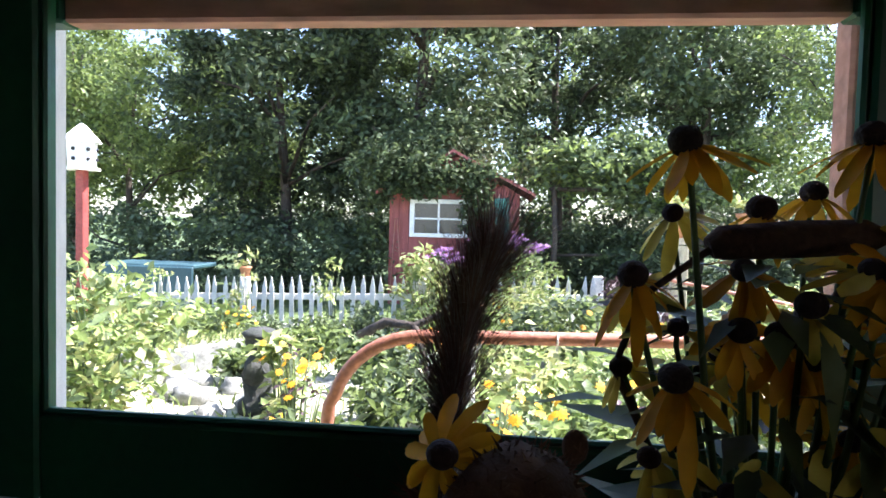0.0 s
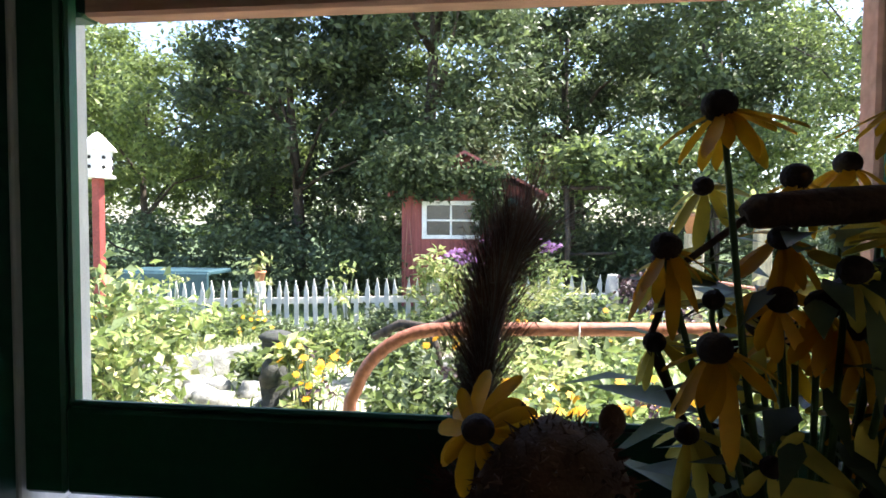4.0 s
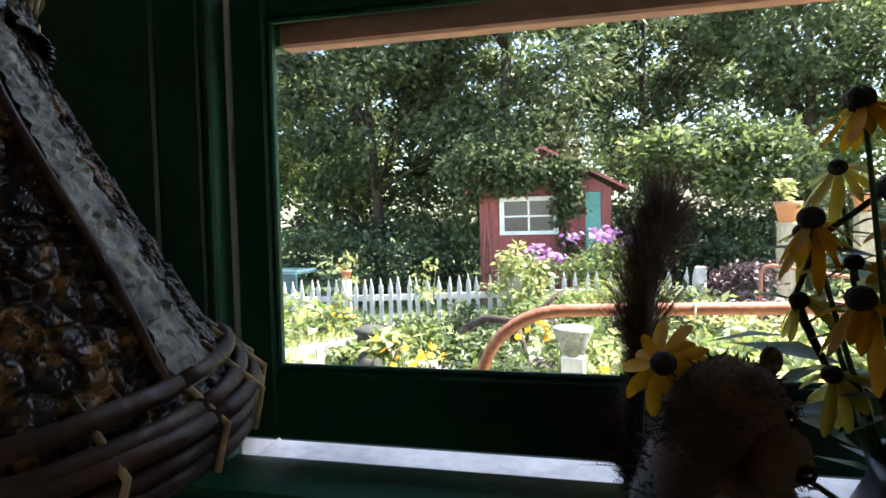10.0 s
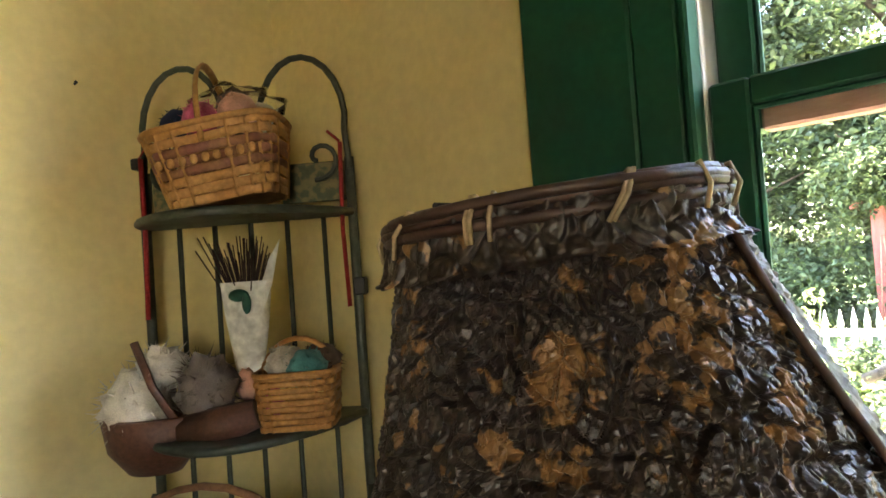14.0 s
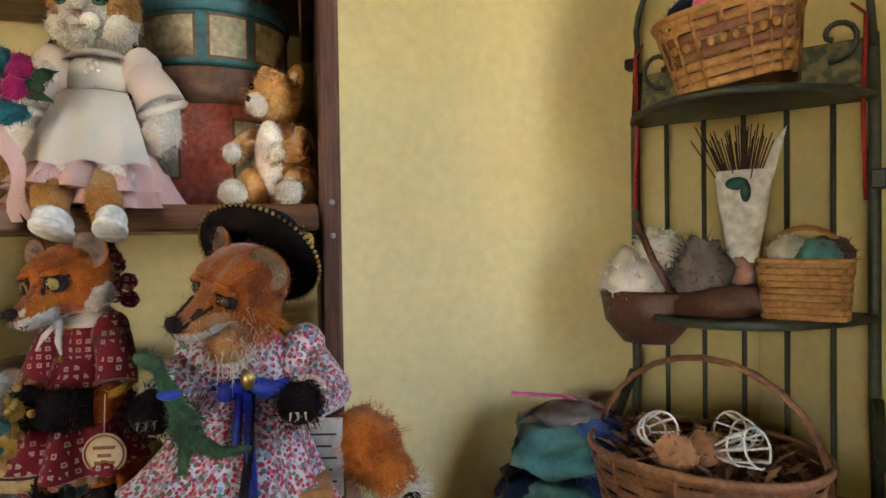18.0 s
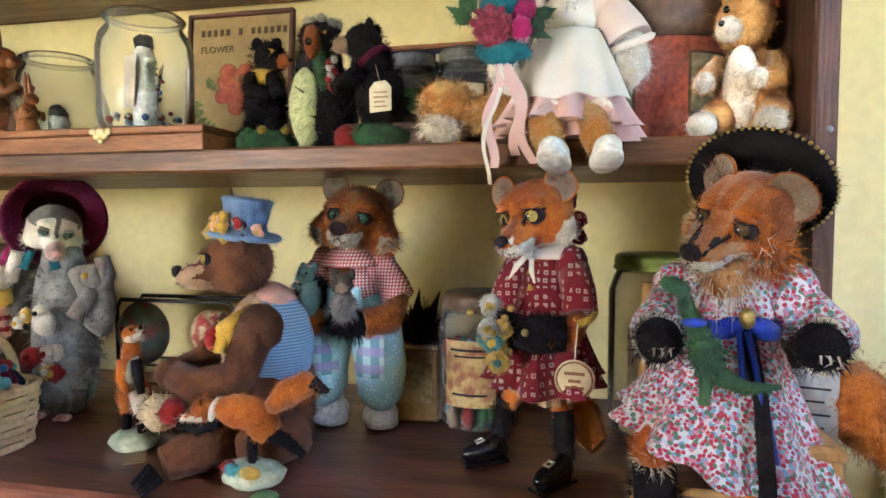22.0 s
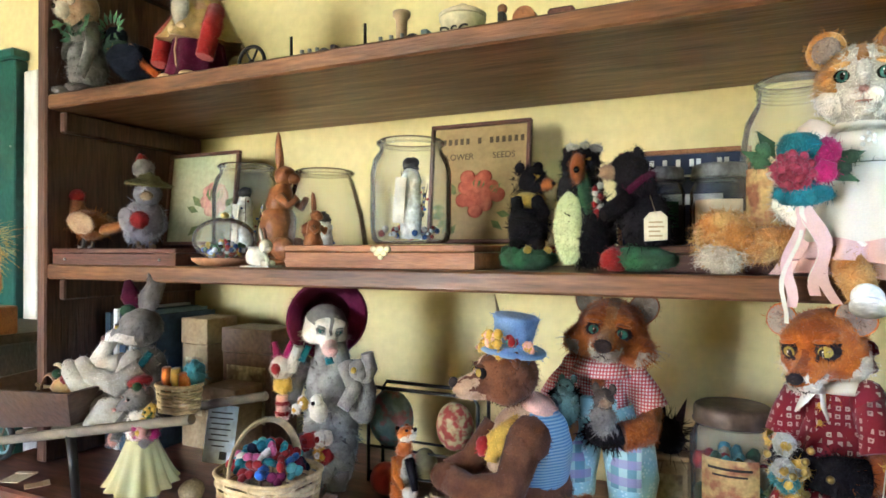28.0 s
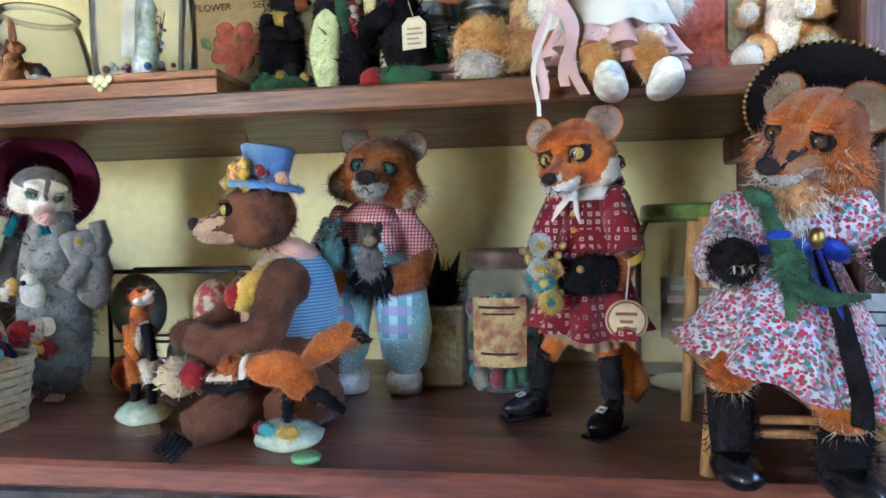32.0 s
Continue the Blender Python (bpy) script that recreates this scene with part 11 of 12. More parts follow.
for q in (-1, 1):
    g.ball((0.058 * q, -0.006, 0.192), (0.030, 0.030, 0.036), 14, (0, 32 * q, 0), lump=0.10)
    g.tube([(0.060 * q, -0.006, 0.190), (0.084 * q, -0.012, 0.158), (0.092 * q, -0.016, 0.140)], [0.030, 0.034, 0.038], 18, 14)
    g.lathe([(0.036, -0.006), (0.042, 0.0), (0.036, 0.005)], 22, 2, m=pose(0.093 * q, -0.017, 0.137, 10, -18 * q, 0))
    g.tube([(0.092 * q, -0.016, 0.140), (0.098 * q, -0.034, 0.104), (0.084 * q, -0.060, 0.084)], [0.026, 0.027, 0.020], 12, 0)
    fur(g, (0.096 * q, -0.032, 0.11), (0.027, 0.027, 0.036), 260, 0.010, 0, width=0.0006)
    lx = 0.034 * q + 0.004
    leg = [(lx, -0.06, 0.028), (lx - 0.004, -0.108, 0.022), (lx + 0.004, -0.136, 0.002), (lx + 0.012, -0.148, -0.024)]
    g.tube(leg, [0.026, 0.025, 0.023, 0.019], 16, 1)
    g.tube([(lx + 0.010, -0.07, 0.034), (lx + 0.010, -0.122, 0.030)], [0.023, 0.018], 12, 0)
    fur(g, (lx + 0.002, -0.130, 0.016), (0.024, 0.026, 0.024), 260, 0.005, 1, width=0.0005)
    fm = pose(lx + 0.016, -0.156, -0.036, -22, 8 * q, -20 if q < 0 else 12)
    g.ball((0, -0.004, 0.012), (0.020, 0.030, 0.017), 8, m=fm, seg=20, rings=12)
    g.lathe([(0.0, -0.008), (0.96, -0.008), (1.0, -0.005), (1.0, 0.004), (0.94, 0.008), (0.0, 0.008)], 30, 8, m=fm @ pose(0, -0.004, 0) @ Matrix.Diagonal((0.022, 0.033, 0.5, 1)))
squeeze(g, 0, 0.84, 0.84, 0.93)
doll("cat_doll", g, K, "ginger and white felted cat doll in a pink frock and pinafore", -1.220, CY, T1)
g = Geo()
g.ball((-0.004, -0.006, 0), (0.023, 0.013, 0.022), 0, lump=0.25)
for i in range(26):
    a, r = i * 0.62, 0.003 + 0.0008 * i
    g.ball((-0.004 + r * math.cos(a), -0.019 + 0.0002 * i, r * math.sin(a)), (0.0052, 0.003, 0.0052), 0, seg=7, rings=5)
g.ball((0.006, 0.002, 0.030), (0.026, 0.014, 0.018), 1, lump=0.3); g.ball((0.008, 0.002, -0.026), (0.032, 0.014, 0.015), 1, lump=0.3); g.ball((0.034, 0.0, 0.020), (0.015, 0.011, 0.020), 2, lump=0.3); g.ball((0.030, -0.008, 0.0), (0.012, 0.010, 0.014), 2, lump=0.3)
for dx, dz, a in ((-0.040, 0.014, 150), (-0.036, 0.028, 120), (0.048, 0.004, -20), (0.056, 0.016, 20)):
    g.leaf((dx * 0.6, 0, dz * 0.6), (math.cos(radians(a)), -0.2, math.sin(radians(a))), (0, -1, 0.2), 0.042, 0.018, 3)
    g.ball((dx, -0.004, dz), (0.011, 0.005, 0.008), 3, (0, -a, 0), lump=0.2)
for x0, x1, ln, k in ((0.004, -0.014, 0.165, 5), (0.012, 0.030, 0.13, 4), (0.010, 0.045, 0.14, 4), (0.002, -0.008, 0.145, 4), (0.008, 0.026, 0.12, 5)):
    w, vs = (0.0062 if k == 4 else 0.0026), []
    for t in np.linspace(0, 1, 13):
        cx, cy, cz = x0 + (x1 - x0) * t + 0.007 * math.sin(9 * t + x1 * 90), 0.004 - 0.010 * math.sin(4 * t), -0.02 - ln * t
        tw = 0.5 * math.sin(5 * t + ln * 40)
        for dy in (0, 0.0012):
            vs += [(cx - w * math.cos(tw), cy + dy - w * 0.5 * math.sin(tw), cz), (cx + w * math.cos(tw), cy + dy + w * 0.5 * math.sin(tw), cz)]
    g.add(vs, [[4 * i, 4 * i + 1, 4 * i + 5, 4 * i + 4] for i in range(12)] + [[4 * i + 2, 4 * i + 6, 4 * i + 7, 4 * i + 3] for i in range(12)], k, True)
doll("felt_bouquet", g, [ROSEF, TEALF, PINKF, GREENW, PINKC, COTTON], "felt rose bouquet in teal and pink with trailing ribbons", -1.105, -1.420, 1.570, 8, "bouquet", "felt flowers")

# ---- hat boxes and kitten ----
def round_box(label, x, y, z, r, hgt, ma, lid_h, lid_ma, pics, seg=48):
    ob = thing("hat_box", label, "hat box", pose(x, y, z), group="stacked hat boxes")
    part("body", Geo().lathe([(0.001, 0.001), (r - 0.004, 0.001), (r, 0.005), (r, hgt), (r - 0.002, hgt + 0.001)], seg), ma, ob)
    part("lid", Geo().lathe([(r + 0.001, hgt - 0.002), (r + 0.004, hgt), (r + 0.004, hgt + lid_h - 0.004), (r, hgt + lid_h), (0.001, hgt + lid_h + 0.002)], seg), lid_ma, ob)
    for a0, a1, z0, z1, pm, pl in pics:
        wrap_label(ob, r + 0.0012, z0, z1, a0, a1, pm, pl, "picture_panel")
        wrap_label(ob, r + 0.0008, z0 - 0.004, z1 + 0.004, a0 - 2, a1 + 2, BROWNBOX, "", "panel_border")
    return ob


round_box("round coral-red hat box with a brown lid and pasted pictures", -1.362, -1.210, T1, 0.112, 0.150, CORAL, 0.052, BROWNBOX, [(-50, -20, 0.045, 0.125, PICTG, "small landscape print"), (20, 48, 0.045, 0.125, PICTG, "small landscape print")])
round_box("round teal hat box with old picture panels", -1.362, -1.210, T1 + 0.205, 0.110, 0.078, TEALBOX, 0.022, TEALBOX, [(-62, -8, 0.012, 0.068, PICT, "old animal print"), (4, 30, 0.012, 0.068, PICTG, "old landscape print"), (38, 75, 0.012, 0.068, PICT, "old animal print")])
solid("small_box", Geo().box((-0.03, -0.035, 0), (0.03, 0.035, 0.036), 0.002), BROWNBOX, "small plain brown box on the hat boxes", "box", m=pose(-1.345, -1.235, T1 + 0.3085, 0, 0, 12))
solid("small_box", Geo().box((-0.03, -0.03, 0), (0.03, 0.03, 0.045), 0.002), REDWOODB, "small red-brown box on the hat boxes", "box", m=pose(-1.33, -1.160, T1 + 0.3085, 0, 0, -8))
g = Geo()
g.ball((0.005, 0.005, 0.062), (0.050, 0.045, 0.062), 0, lump=0.08, seg=18, rings=12); g.ball((-0.006, -0.030, 0.066), (0.026, 0.020, 0.052), 1, (8, 0, 0))
g.ball((-0.004, -0.012, 0.152), (0.040, 0.038, 0.036), 0, lump=0.06, seg=18, rings=12); g.ball((-0.022, -0.034, 0.140), (0.022, 0.020, 0.017), 1); g.ball((-0.034, -0.050, 0.144), (0.005, 0.004, 0.004), 2, seg=8, rings=6)
for q in (-1, 1):
    g.ball((0.002 + 0.024 * q, 0.004, 0.184), (0.014, 0.008, 0.018), 0, (0, 18 * q, 0)); g.ball((0.002 + 0.024 * q, -0.002, 0.182), (0.008, 0.005, 0.011), 1, (0, 18 * q, 0))
    g.tube([(0.038 * q, -0.010, 0.098), (0.050 * q - 0.01, -0.045, 0.072), (0.036 * q - 0.02, -0.062, 0.070)], [0.017, 0.015, 0.013], 9, 0); g.ball((0.036 * q - 0.02, -0.066, 0.070), (0.014, 0.014, 0.013), 1)
    g.ball((0.038 * q, -0.018, 0.028), (0.028, 0.040, 0.027), 0); g.ball((0.046 * q - 0.012, -0.060, 0.018), (0.022, 0.026, 0.017), 1)
    g.ball((-0.012 + 0.016 * q, -0.046 + 0.006 * q, 0.160), (0.005, 0.003, 0.005), 2, seg=8, rings=6)
for c, r in (((0.005, 0.005, 0.062), (0.05, 0.045, 0.062)), ((-0.004, -0.012, 0.152), (0.04, 0.038, 0.036))):
    fur(g, c, r, 420, 0.008, 0, width=0.0007)
squeeze(g, 0, 0.84, 0.90, 1.0)
doll("plush_kitten", g, [GINGERP, IVORY, EYEB], "seated ginger plush kitten with a cream belly and white paws", -1.232, -1.108, T1, -14, "plush toy", "plush toys")

# ---- on the counter, behind the dolls ----
hb = basket("splint_basket", "pale woven splint basket heaped with felt hearts", pose(-1.118, -2.240, CT, 0, 0, 84), 0.150, 0.125, 0.096, 0.16, 3.2, 8, 16, SPLINT_L, group="woven baskets", handle=None)
part("handle", Geo().tube([(0.085 * math.cos(a) * 0.15 - 0.01, 0.070 * math.cos(a), 0.10 + 0.085 * math.sin(a)) for a in np.linspace(0, math.pi, 17)], 0.0075, 8, flat=0.4), SPLINT_L, hb)
hearts = [TEALF, REDF, W_TEAL, W_PINK, REDF, W_NAVY, TEALF, MAROON, W_WHITE, W_BLUE]
for i in range(38):
    a, r = i * 2.4, 0.068 * math.sqrt((i + 0.5) / 38)
    z = 0.098 + 0.042 * (1 - (r / 0.07) ** 2)
    g = Geo()
    for q in (-1, 1):
        g.ball((0.007 * q, 0, 0.004), (0.010, 0.007, 0.010), 0, lump=0.1, seg=8, rings=6)
    g.ball((0, 0, -0.006), (0.008, 0.006, 0.010), 0, seg=8, rings=6)
    solid("felt_heart", g, hearts[i % 10], ("teal felt heart", "red felt heart", "pale teal felt heart", "pink felt heart", "red felt heart", "navy felt heart", "teal felt heart", "maroon felt heart", "white felt heart", "blue felt heart")[i % 10] + " in a splint basket", "felt heart", "felt hearts", m=pose(-1.118 + r * 0.85 * math.cos(a), -2.240 + r * math.sin(a), CT + z, float(rng.uniform(-70, 70)), float(rng.uniform(-40, 40)), float(rng.uniform(0, 360))))

jr = jar("glass jar of paper packets with a brown tin lid", -1.40, -1.487, CT, [(0.058, 0.002), (0.066, 0.010), (0.068, 0.02), (0.068, 0.175), (0.058, 0.195), (0.056, 0.20)], (0.062, 0.030), BRASSLID)
wrap_label(jr, 0.0692, 0.045, 0.155, -42, 34, FLOWERLBL, "brown printed seed label"); ring_bars(jr, 0.0700, [(-4, 0.138, 56, 0.004), (-4, 0.128, 44, 0.003), (-4, 0.064, 50, 0.004)], INK)
g = Geo()
for i in range(60):
    a, r = i * 2.4, 0.056 * math.sqrt((i % 20 + 0.5) / 20)
    g.ball((r * math.cos(a), r * math.sin(a), 0.014 + (i // 20) * 0.05 + 0.02 * rng.random()), (0.012, 0.012, 0.018), i % 4, seg=7, rings=5, lump=0.3)
part("packets", g, [GREENSTONE, REDF, KRAFT, W_TEAL], jr, "crumpled green, red and brown packets")["kind"] = "stuff"
jr = jar("large empty glass jar with a yellow-green lid", -1.415, -1.190, CT, [(0.066, 0.002), (0.076, 0.012), (0.079, 0.03), (0.079, 0.235), (0.070, 0.262), (0.064, 0.272)], (0.070, 0.026), GREENLID)
wrap_label(jr, 0.0802, 0.09, 0.185, -40, 22, mat("faint_etched_label", (0.40, 0.34, 0.26), (0.30, 0.25, 0.19), rough=0.6, scale=20), "faded brown paper label"); ring_bars(jr, 0.081, [(-9, 0.165, 40, 0.008), (-9, 0.145, 46, 0.012), (-9, 0.118, 36, 0.005)], PAPER)
pb = thing("paper_sack", "printed brown paper sack with black feathers standing in it", "sack", facing(-1.405, -1.600, CT, 6))
part("sack", Geo().box((-0.046, -0.03, 0), (0.046, 0.03, 0.13), 0.006).box((-0.044, -0.031, 0.128), (0.044, 0.031, 0.136), 0.002), KRAFT, pb)
part("printed_picture", Geo().box((-0.032, -0.0325, 0.035), (0.032, -0.0305, 0.105), 0.0005), PICT, pb, "dark printed picture")
for i in range(8):
    a = radians(-34 + 10 * i)
    g = Geo()
    ln = 0.07 + 0.035 * math.sin(i * 2.1)
    g.leaf((0.004 * (i - 5), 0.004 * math.sin(i), 0.132), (math.sin(a) * 0.6, 0.15 * math.sin(i * 1.7), 1), (0, -1, 0), ln, 0.017 + 0.006 * (i % 3), 0, 0.25)
    part("feather", g, (BLACKW, NOSE)[i % 2], pb, "black feather")
g = Geo().ball((0.008, 0, 0.160), (0.030, 0.024, 0.036), 0, lump=0.3)
fur(g, (0.008, 0, 0.160), (0.030, 0.024, 0.036), 200, 0.025, 0, width=0.0012)
part("feather_tuft", g, BLACKW, pb, "black downy tuft")
eg = thing("wire_egg_rack", "black wire rack holding patterned eggs", "egg rack", facing(-1.405, -2.065, CT, 0))
for y in (-0.03, 0.03):
    pts = [(-0.125, y, 0.0), (-0.125, y, 0.185), (-0.115, y, 0.20), (0.115, y, 0.20), (0.125, y, 0.185), (0.125, y, 0.0)]
    part("wire_frame", Geo().tube(pts, 0.004, 7), BLACK, eg)
for z in (0.02, 0.075):
    part("wire_shelf", Geo().tube([(-0.125, -0.03, z), (0.125, -0.03, z)], 0.003, 6).tube([(-0.125, 0.03, z), (0.125, 0.03, z)], 0.003, 6), BLACK, eg)
for x, z, r, k, lab in ((-0.075, 0.135, 0.062, mat("speckled_green_egg", (0.13, 0.19, 0.17), (0.24, 0.10, 0.10), rough=0.4, scale=40, contrast=(0.5, 0.6)), "large dark green egg with painted flowers"), (0.072, 0.135, 0.050, mat("red_patterned_egg", (0.36, 0.05, 0.04), (0.46, 0.36, 0.20), rough=0.4, scale=70, contrast=(0.45, 0.58)), "red and cream scratched egg"), (0.005, 0.050, 0.034, mat("olive_egg", (0.20, 0.18, 0.08), (0.12, 0.10, 0.05), rough=0.4, scale=40), "small olive painted egg")):
    solid("painted_egg", Geo().ball((0, 0, 0), (r * 0.78, r * 0.7, r), lump=0.02, seg=20, rings=14), k, lab + " in a wire rack", "egg", "painted eggs", m=facing(-1.385, -2.065 + x, CT + z, 0, 8))
solid("red_ball", Geo().ball((0, 0, 0.032), 0.032, lump=0.04, seg=18, rings=12), felt("coral_red_felt", (0.42, 0.055, 0.045)), "coral red felt ball on the counter", "ball", m=pose(-1.325, -2.118, CT))
for i, (y, w, hgt, k, lab) in enumerate(((-2.885, 0.022, 0.335, BLUEBOOK, "dark blue cloth-bound book"), (-2.858, 0.016, 0.345, WHITE, "white paper-covered book"), (-2.832, 0.024, 0.34, BLUEBOOK, "dark blue cloth-bound book"), (-2.800, 0.026, 0.338, PALEBLUE, "pale blue paper-covered book"), (-2.768, 0.020, 0.330, BLUEBOOK, "dark blue cloth-bound book"))):
    bk = thing("book", lab + " standing on the counter", "book", pose(-1.40, y, CT), group="standing books")
    part("pages", Geo().box((-0.106, -w / 2 + 0.002, 0.003), (0.106, w / 2 - 0.002, hgt - 0.004), 0.001), PAPER, bk)
    part("cover", Geo().box((-0.11, -w / 2, 0), (0.112, -w / 2 + 0.0018, hgt), 0.0005).box((-0.11, w / 2 - 0.0018, 0), (0.112, w / 2, hgt), 0.0005), k, bk)
    part("spine", Geo().box((0.1125, -w / 2, 0), (0.1165, w / 2, hgt), 0.0018), k, bk)
    if i in (0, 3):
        part("spine_label", Geo().box((0.1166, -w * 0.3, hgt * 0.55), (0.1172, w * 0.3, hgt * 0.85), 0.0002), WHITE, bk, "white spine label")
for y0, y1, z1, x, k, lab in ((-2.74, -2.655, 0.32, -1.43, KRAFT, "brown cardboard box with a dark front"), (-2.625, -2.475, 0.30, -1.45, BROWNBOX, "dark brown cardboard picture box"), (-2.60, -2.50, 0.175, -1.36, KRAFT, "small brown printed box")):
    bx = thing("card_box", lab + " on the counter", "box", pose(0, 0, 0), group="brown boxes")
    part("body", Geo().box((x - 0.05, y0, CT), (x + 0.05, y1, CT + z1 * 0.8), 0.002), k, bx)
    part("lid", Geo().box((x - 0.052, y0 - 0.002, CT + z1 * 0.8 + 0.001), (x + 0.052, y1 + 0.002, CT + z1), 0.002), k, bx)
    part("printed_picture", Geo().box((x + 0.0505, y0 + 0.015, CT + z1 * 0.25), (x + 0.0522, y1 - 0.015, CT + z1 * 0.7), 0.0005), PICT, bx, "dark printed picture")
pc = thing("printed_card", "white printed card in a clear plastic bag", "card", facing(-1.195, -2.440, CT + 0.055, 8, -12))
part("card", Geo().box((-0.036, 0, 0), (0.036, 0.0015, 0.115), 0.0004), mat("bluish_white_card", (0.66, 0.72, 0.76), rough=0.5), pc)
bars(pc, INK, [(-0.002, 0.100 - 0.011 * i, (0.05, 0.056, 0.045, 0.052, 0.04, 0.05, 0.030)[i], 0.0026) for i in range(7)] + [(0.012, 0.016, 0.016, 0.016)])
g = Geo()
vs = []
for j in range(7):
    for i in range(9):
        u, v = i / 8 - 0.5, j / 6
        vs.append((u * 0.115 * (1.1 - 0.25 * v), -0.010 - 0.012 * math.cos(u * 5) + 0.006 * math.sin(9 * u + 7 * v), -0.055 + 0.17 * v))
g.add(vs, [[j * 9 + i, j * 9 + i + 1, (j + 1) * 9 + i + 1, (j + 1) * 9 + i] for j in range(6) for i in range(8)], 0, True)
part("plastic_bag", g, PLASTIC, pc, "clear crinkled plastic bag").visible_shadow = False
solid("green_button", Geo().lathe([(0.001, 0.005), (0.011, 0.005), (0.016, 0.006), (0.018, 0.004), (0.017, 0.0), (0.001, 0.0)], 24), mat("pale_green_button", (0.20, 0.42, 0.16), rough=0.3), "pale green round button on the counter", "button", m=pose(-1.050, -1.707, CT))
for x, y, w, d, a, k, lab in ((-1.14, -1.967, 0.06, 0.03, 35, KRAFT, "small torn brown paper scrap"), (-1.07, -2.88, 0.06, 0.045, 20, PAPER, "cream paper tag lying on the counter"), (-1.06, -2.80, 0.045, 0.03, -30, PAPER, "small cream card lying on the counter")):
    solid("paper_scrap", Geo().box((-w / 2, -d / 2, 0), (w / 2, d / 2, 0.0012), 0.0003).box((-w / 2, -d / 2, 0.0013), (-w / 2 + 0.012, d / 2, 0.003), 0.0003), k, lab, "paper", m=pose(x, y, CT, 0, 0, a))

# ---- upper shelf ----
g = Geo()
K = [PALEGREY, TANW, IVORY, GREENW, EYEB, GREYW]
g.ball((0, 0, 0.075), (0.045, 0.04, 0.065), 0, lump=0.12, seg=18, rings=12); g.ball((0, 0.0, 0.150), (0.042, 0.036, 0.034), 5, lump=0.1); g.ball((0, -0.02, 0.205), (0.045, 0.04, 0.045), 1, lump=0.1); g.ball((0, -0.055, 0.190), (0.02, 0.022, 0.018), 2); g.ball((0, -0.076, 0.192), 0.006, 4)
for q in (-1, 1):
    g.ball((0.025 * q, -0.052, 0.215), (0.014, 0.008, 0.018), 2); g.ball((0.022 * q, -0.058, 0.216), 0.005, 4, seg=8, rings=6); g.ball((0.035 * q, 0, 0.248), (0.014, 0.008, 0.018), 1)
    g.tube([(0.04 * q, -0.01, 0.145), (0.062 * q, -0.03, 0.09), (0.058 * q, -0.05, 0.03)], [0.016, 0.014, 0.010], 9, 0); g.ball((0.03 * q, -0.03, 0.012), (0.02, 0.035, 0.012), 0)
for i in range(26):
    a = i * 0.55
    g.leaf((0.036 * math.cos(a), -0.032 + 0.012 * math.sin(a * 2), 0.150 + 0.018 * math.sin(a)), (math.cos(a), -0.4, 0.5 * math.sin(a * 3)), (0, -1, 0), 0.04, 0.012, 3)
fur(g, (0, 0, 0.075), (0.045, 0.04, 0.065), 240, 0.014, 0, width=0.0009)
doll("felted_raccoon", g, K, "grey and tan felted raccoon in a leafy green wreath", -1.212, -2.862, T2, -6)
g = Geo(); bird(g, 0, 0, 3, 1.25, 0.0, 1.5, 0)
g.ball((-0.05, -0.01, 0.105), (0.03, 0.025, 0.022), 1, lump=0.2); g.ball((-0.036, -0.022, 0.098), (0.018, 0.012, 0.012), 2)
for i in range(12):
    a = i * 0.52
    g.leaf((-0.055 + 0.02 * math.cos(a), -0.02, 0.150 + 0.01 * math.sin(a)), (math.cos(a), -0.3, math.sin(a) + 0.5), (0, -1, 0), 0.035, 0.012, 1)
for i in range(5):
    g.tube([(0.02, -0.03, 0.085 + 0.004 * i), (0.07, -0.035, 0.05), (0.11, -0.03, 0.012 + 0.003 * i)], 0.004, 6, 4)
doll("felted_crow", g, [felt("blue_black_wool", (0.012, 0.014, 0.024)), GREENW, YELF, NOSE, ORANGE, EYEB], "blue-black felted crow with green and yellow trimmings", -1.235, -2.730, T2 + 0.002, 0, "crow", "felted birds")
g = Geo()
skirt(g, 0.0, 0.13, 0.068, 0.045, 0, 9, 0.10); g.ball((0, 0, 0.145), (0.046, 0.038, 0.052), 1, lump=0.1); g.ball((0, -0.012, 0.215), (0.034, 0.032, 0.036), 2, lump=0.08)
skirt(g, 0.085, 0.185, 0.088, 0.040, 3, 8, 0.10, dy=0.014); g.ball((0, -0.05, 0.155), (0.02, 0.014, 0.048), 4, lump=0.15); g.tube([(0, -0.055, 0.10), (-0.004, -0.06, 0.06), (0.002, -0.06, 0.025)], 0.002, 5, 5)
for q in (-1, 1):
    g.tube([(0.05 * q, 0, 0.155), (0.068 * q, -0.03, 0.10), (0.064 * q, -0.045, 0.04)], [0.018, 0.020, 0.018], 9, 6); g.ball((0.012 * q, -0.058, 0.105), (0.012, 0.008, 0.010), 5); g.ball((0.03 * q, -0.055, 0.006), (0.018, 0.02, 0.008), 5)
doll("storybook_figure", g, [MAROON, TANW, TANW, felt("mustard_felt", (0.45, 0.32, 0.12)), W_WHITE, SPLINT_L, REDF], "felted storybook figure in a red coat and mustard cape", -1.235, -2.535, T2)
sp = thing("spoked_ornament", "small black spoked metal cart ornament on the shelf", "ornament", facing(-1.255, -2.405, T2 + 0.038, 0))
part("tyre", Geo().tube([(0.034 * math.cos(a), 0, 0.034 * math.sin(a)) for a in np.linspace(0, 2 * math.pi, 29)], 0.004, 7), BLACK, sp)
for i in range(6):
    a = i * math.pi / 3
    part("spoke", Geo().tube([(0, 0, 0), (0.033 * math.cos(a), 0, 0.033 * math.sin(a))], 0.0022, 6), BLACK, sp)
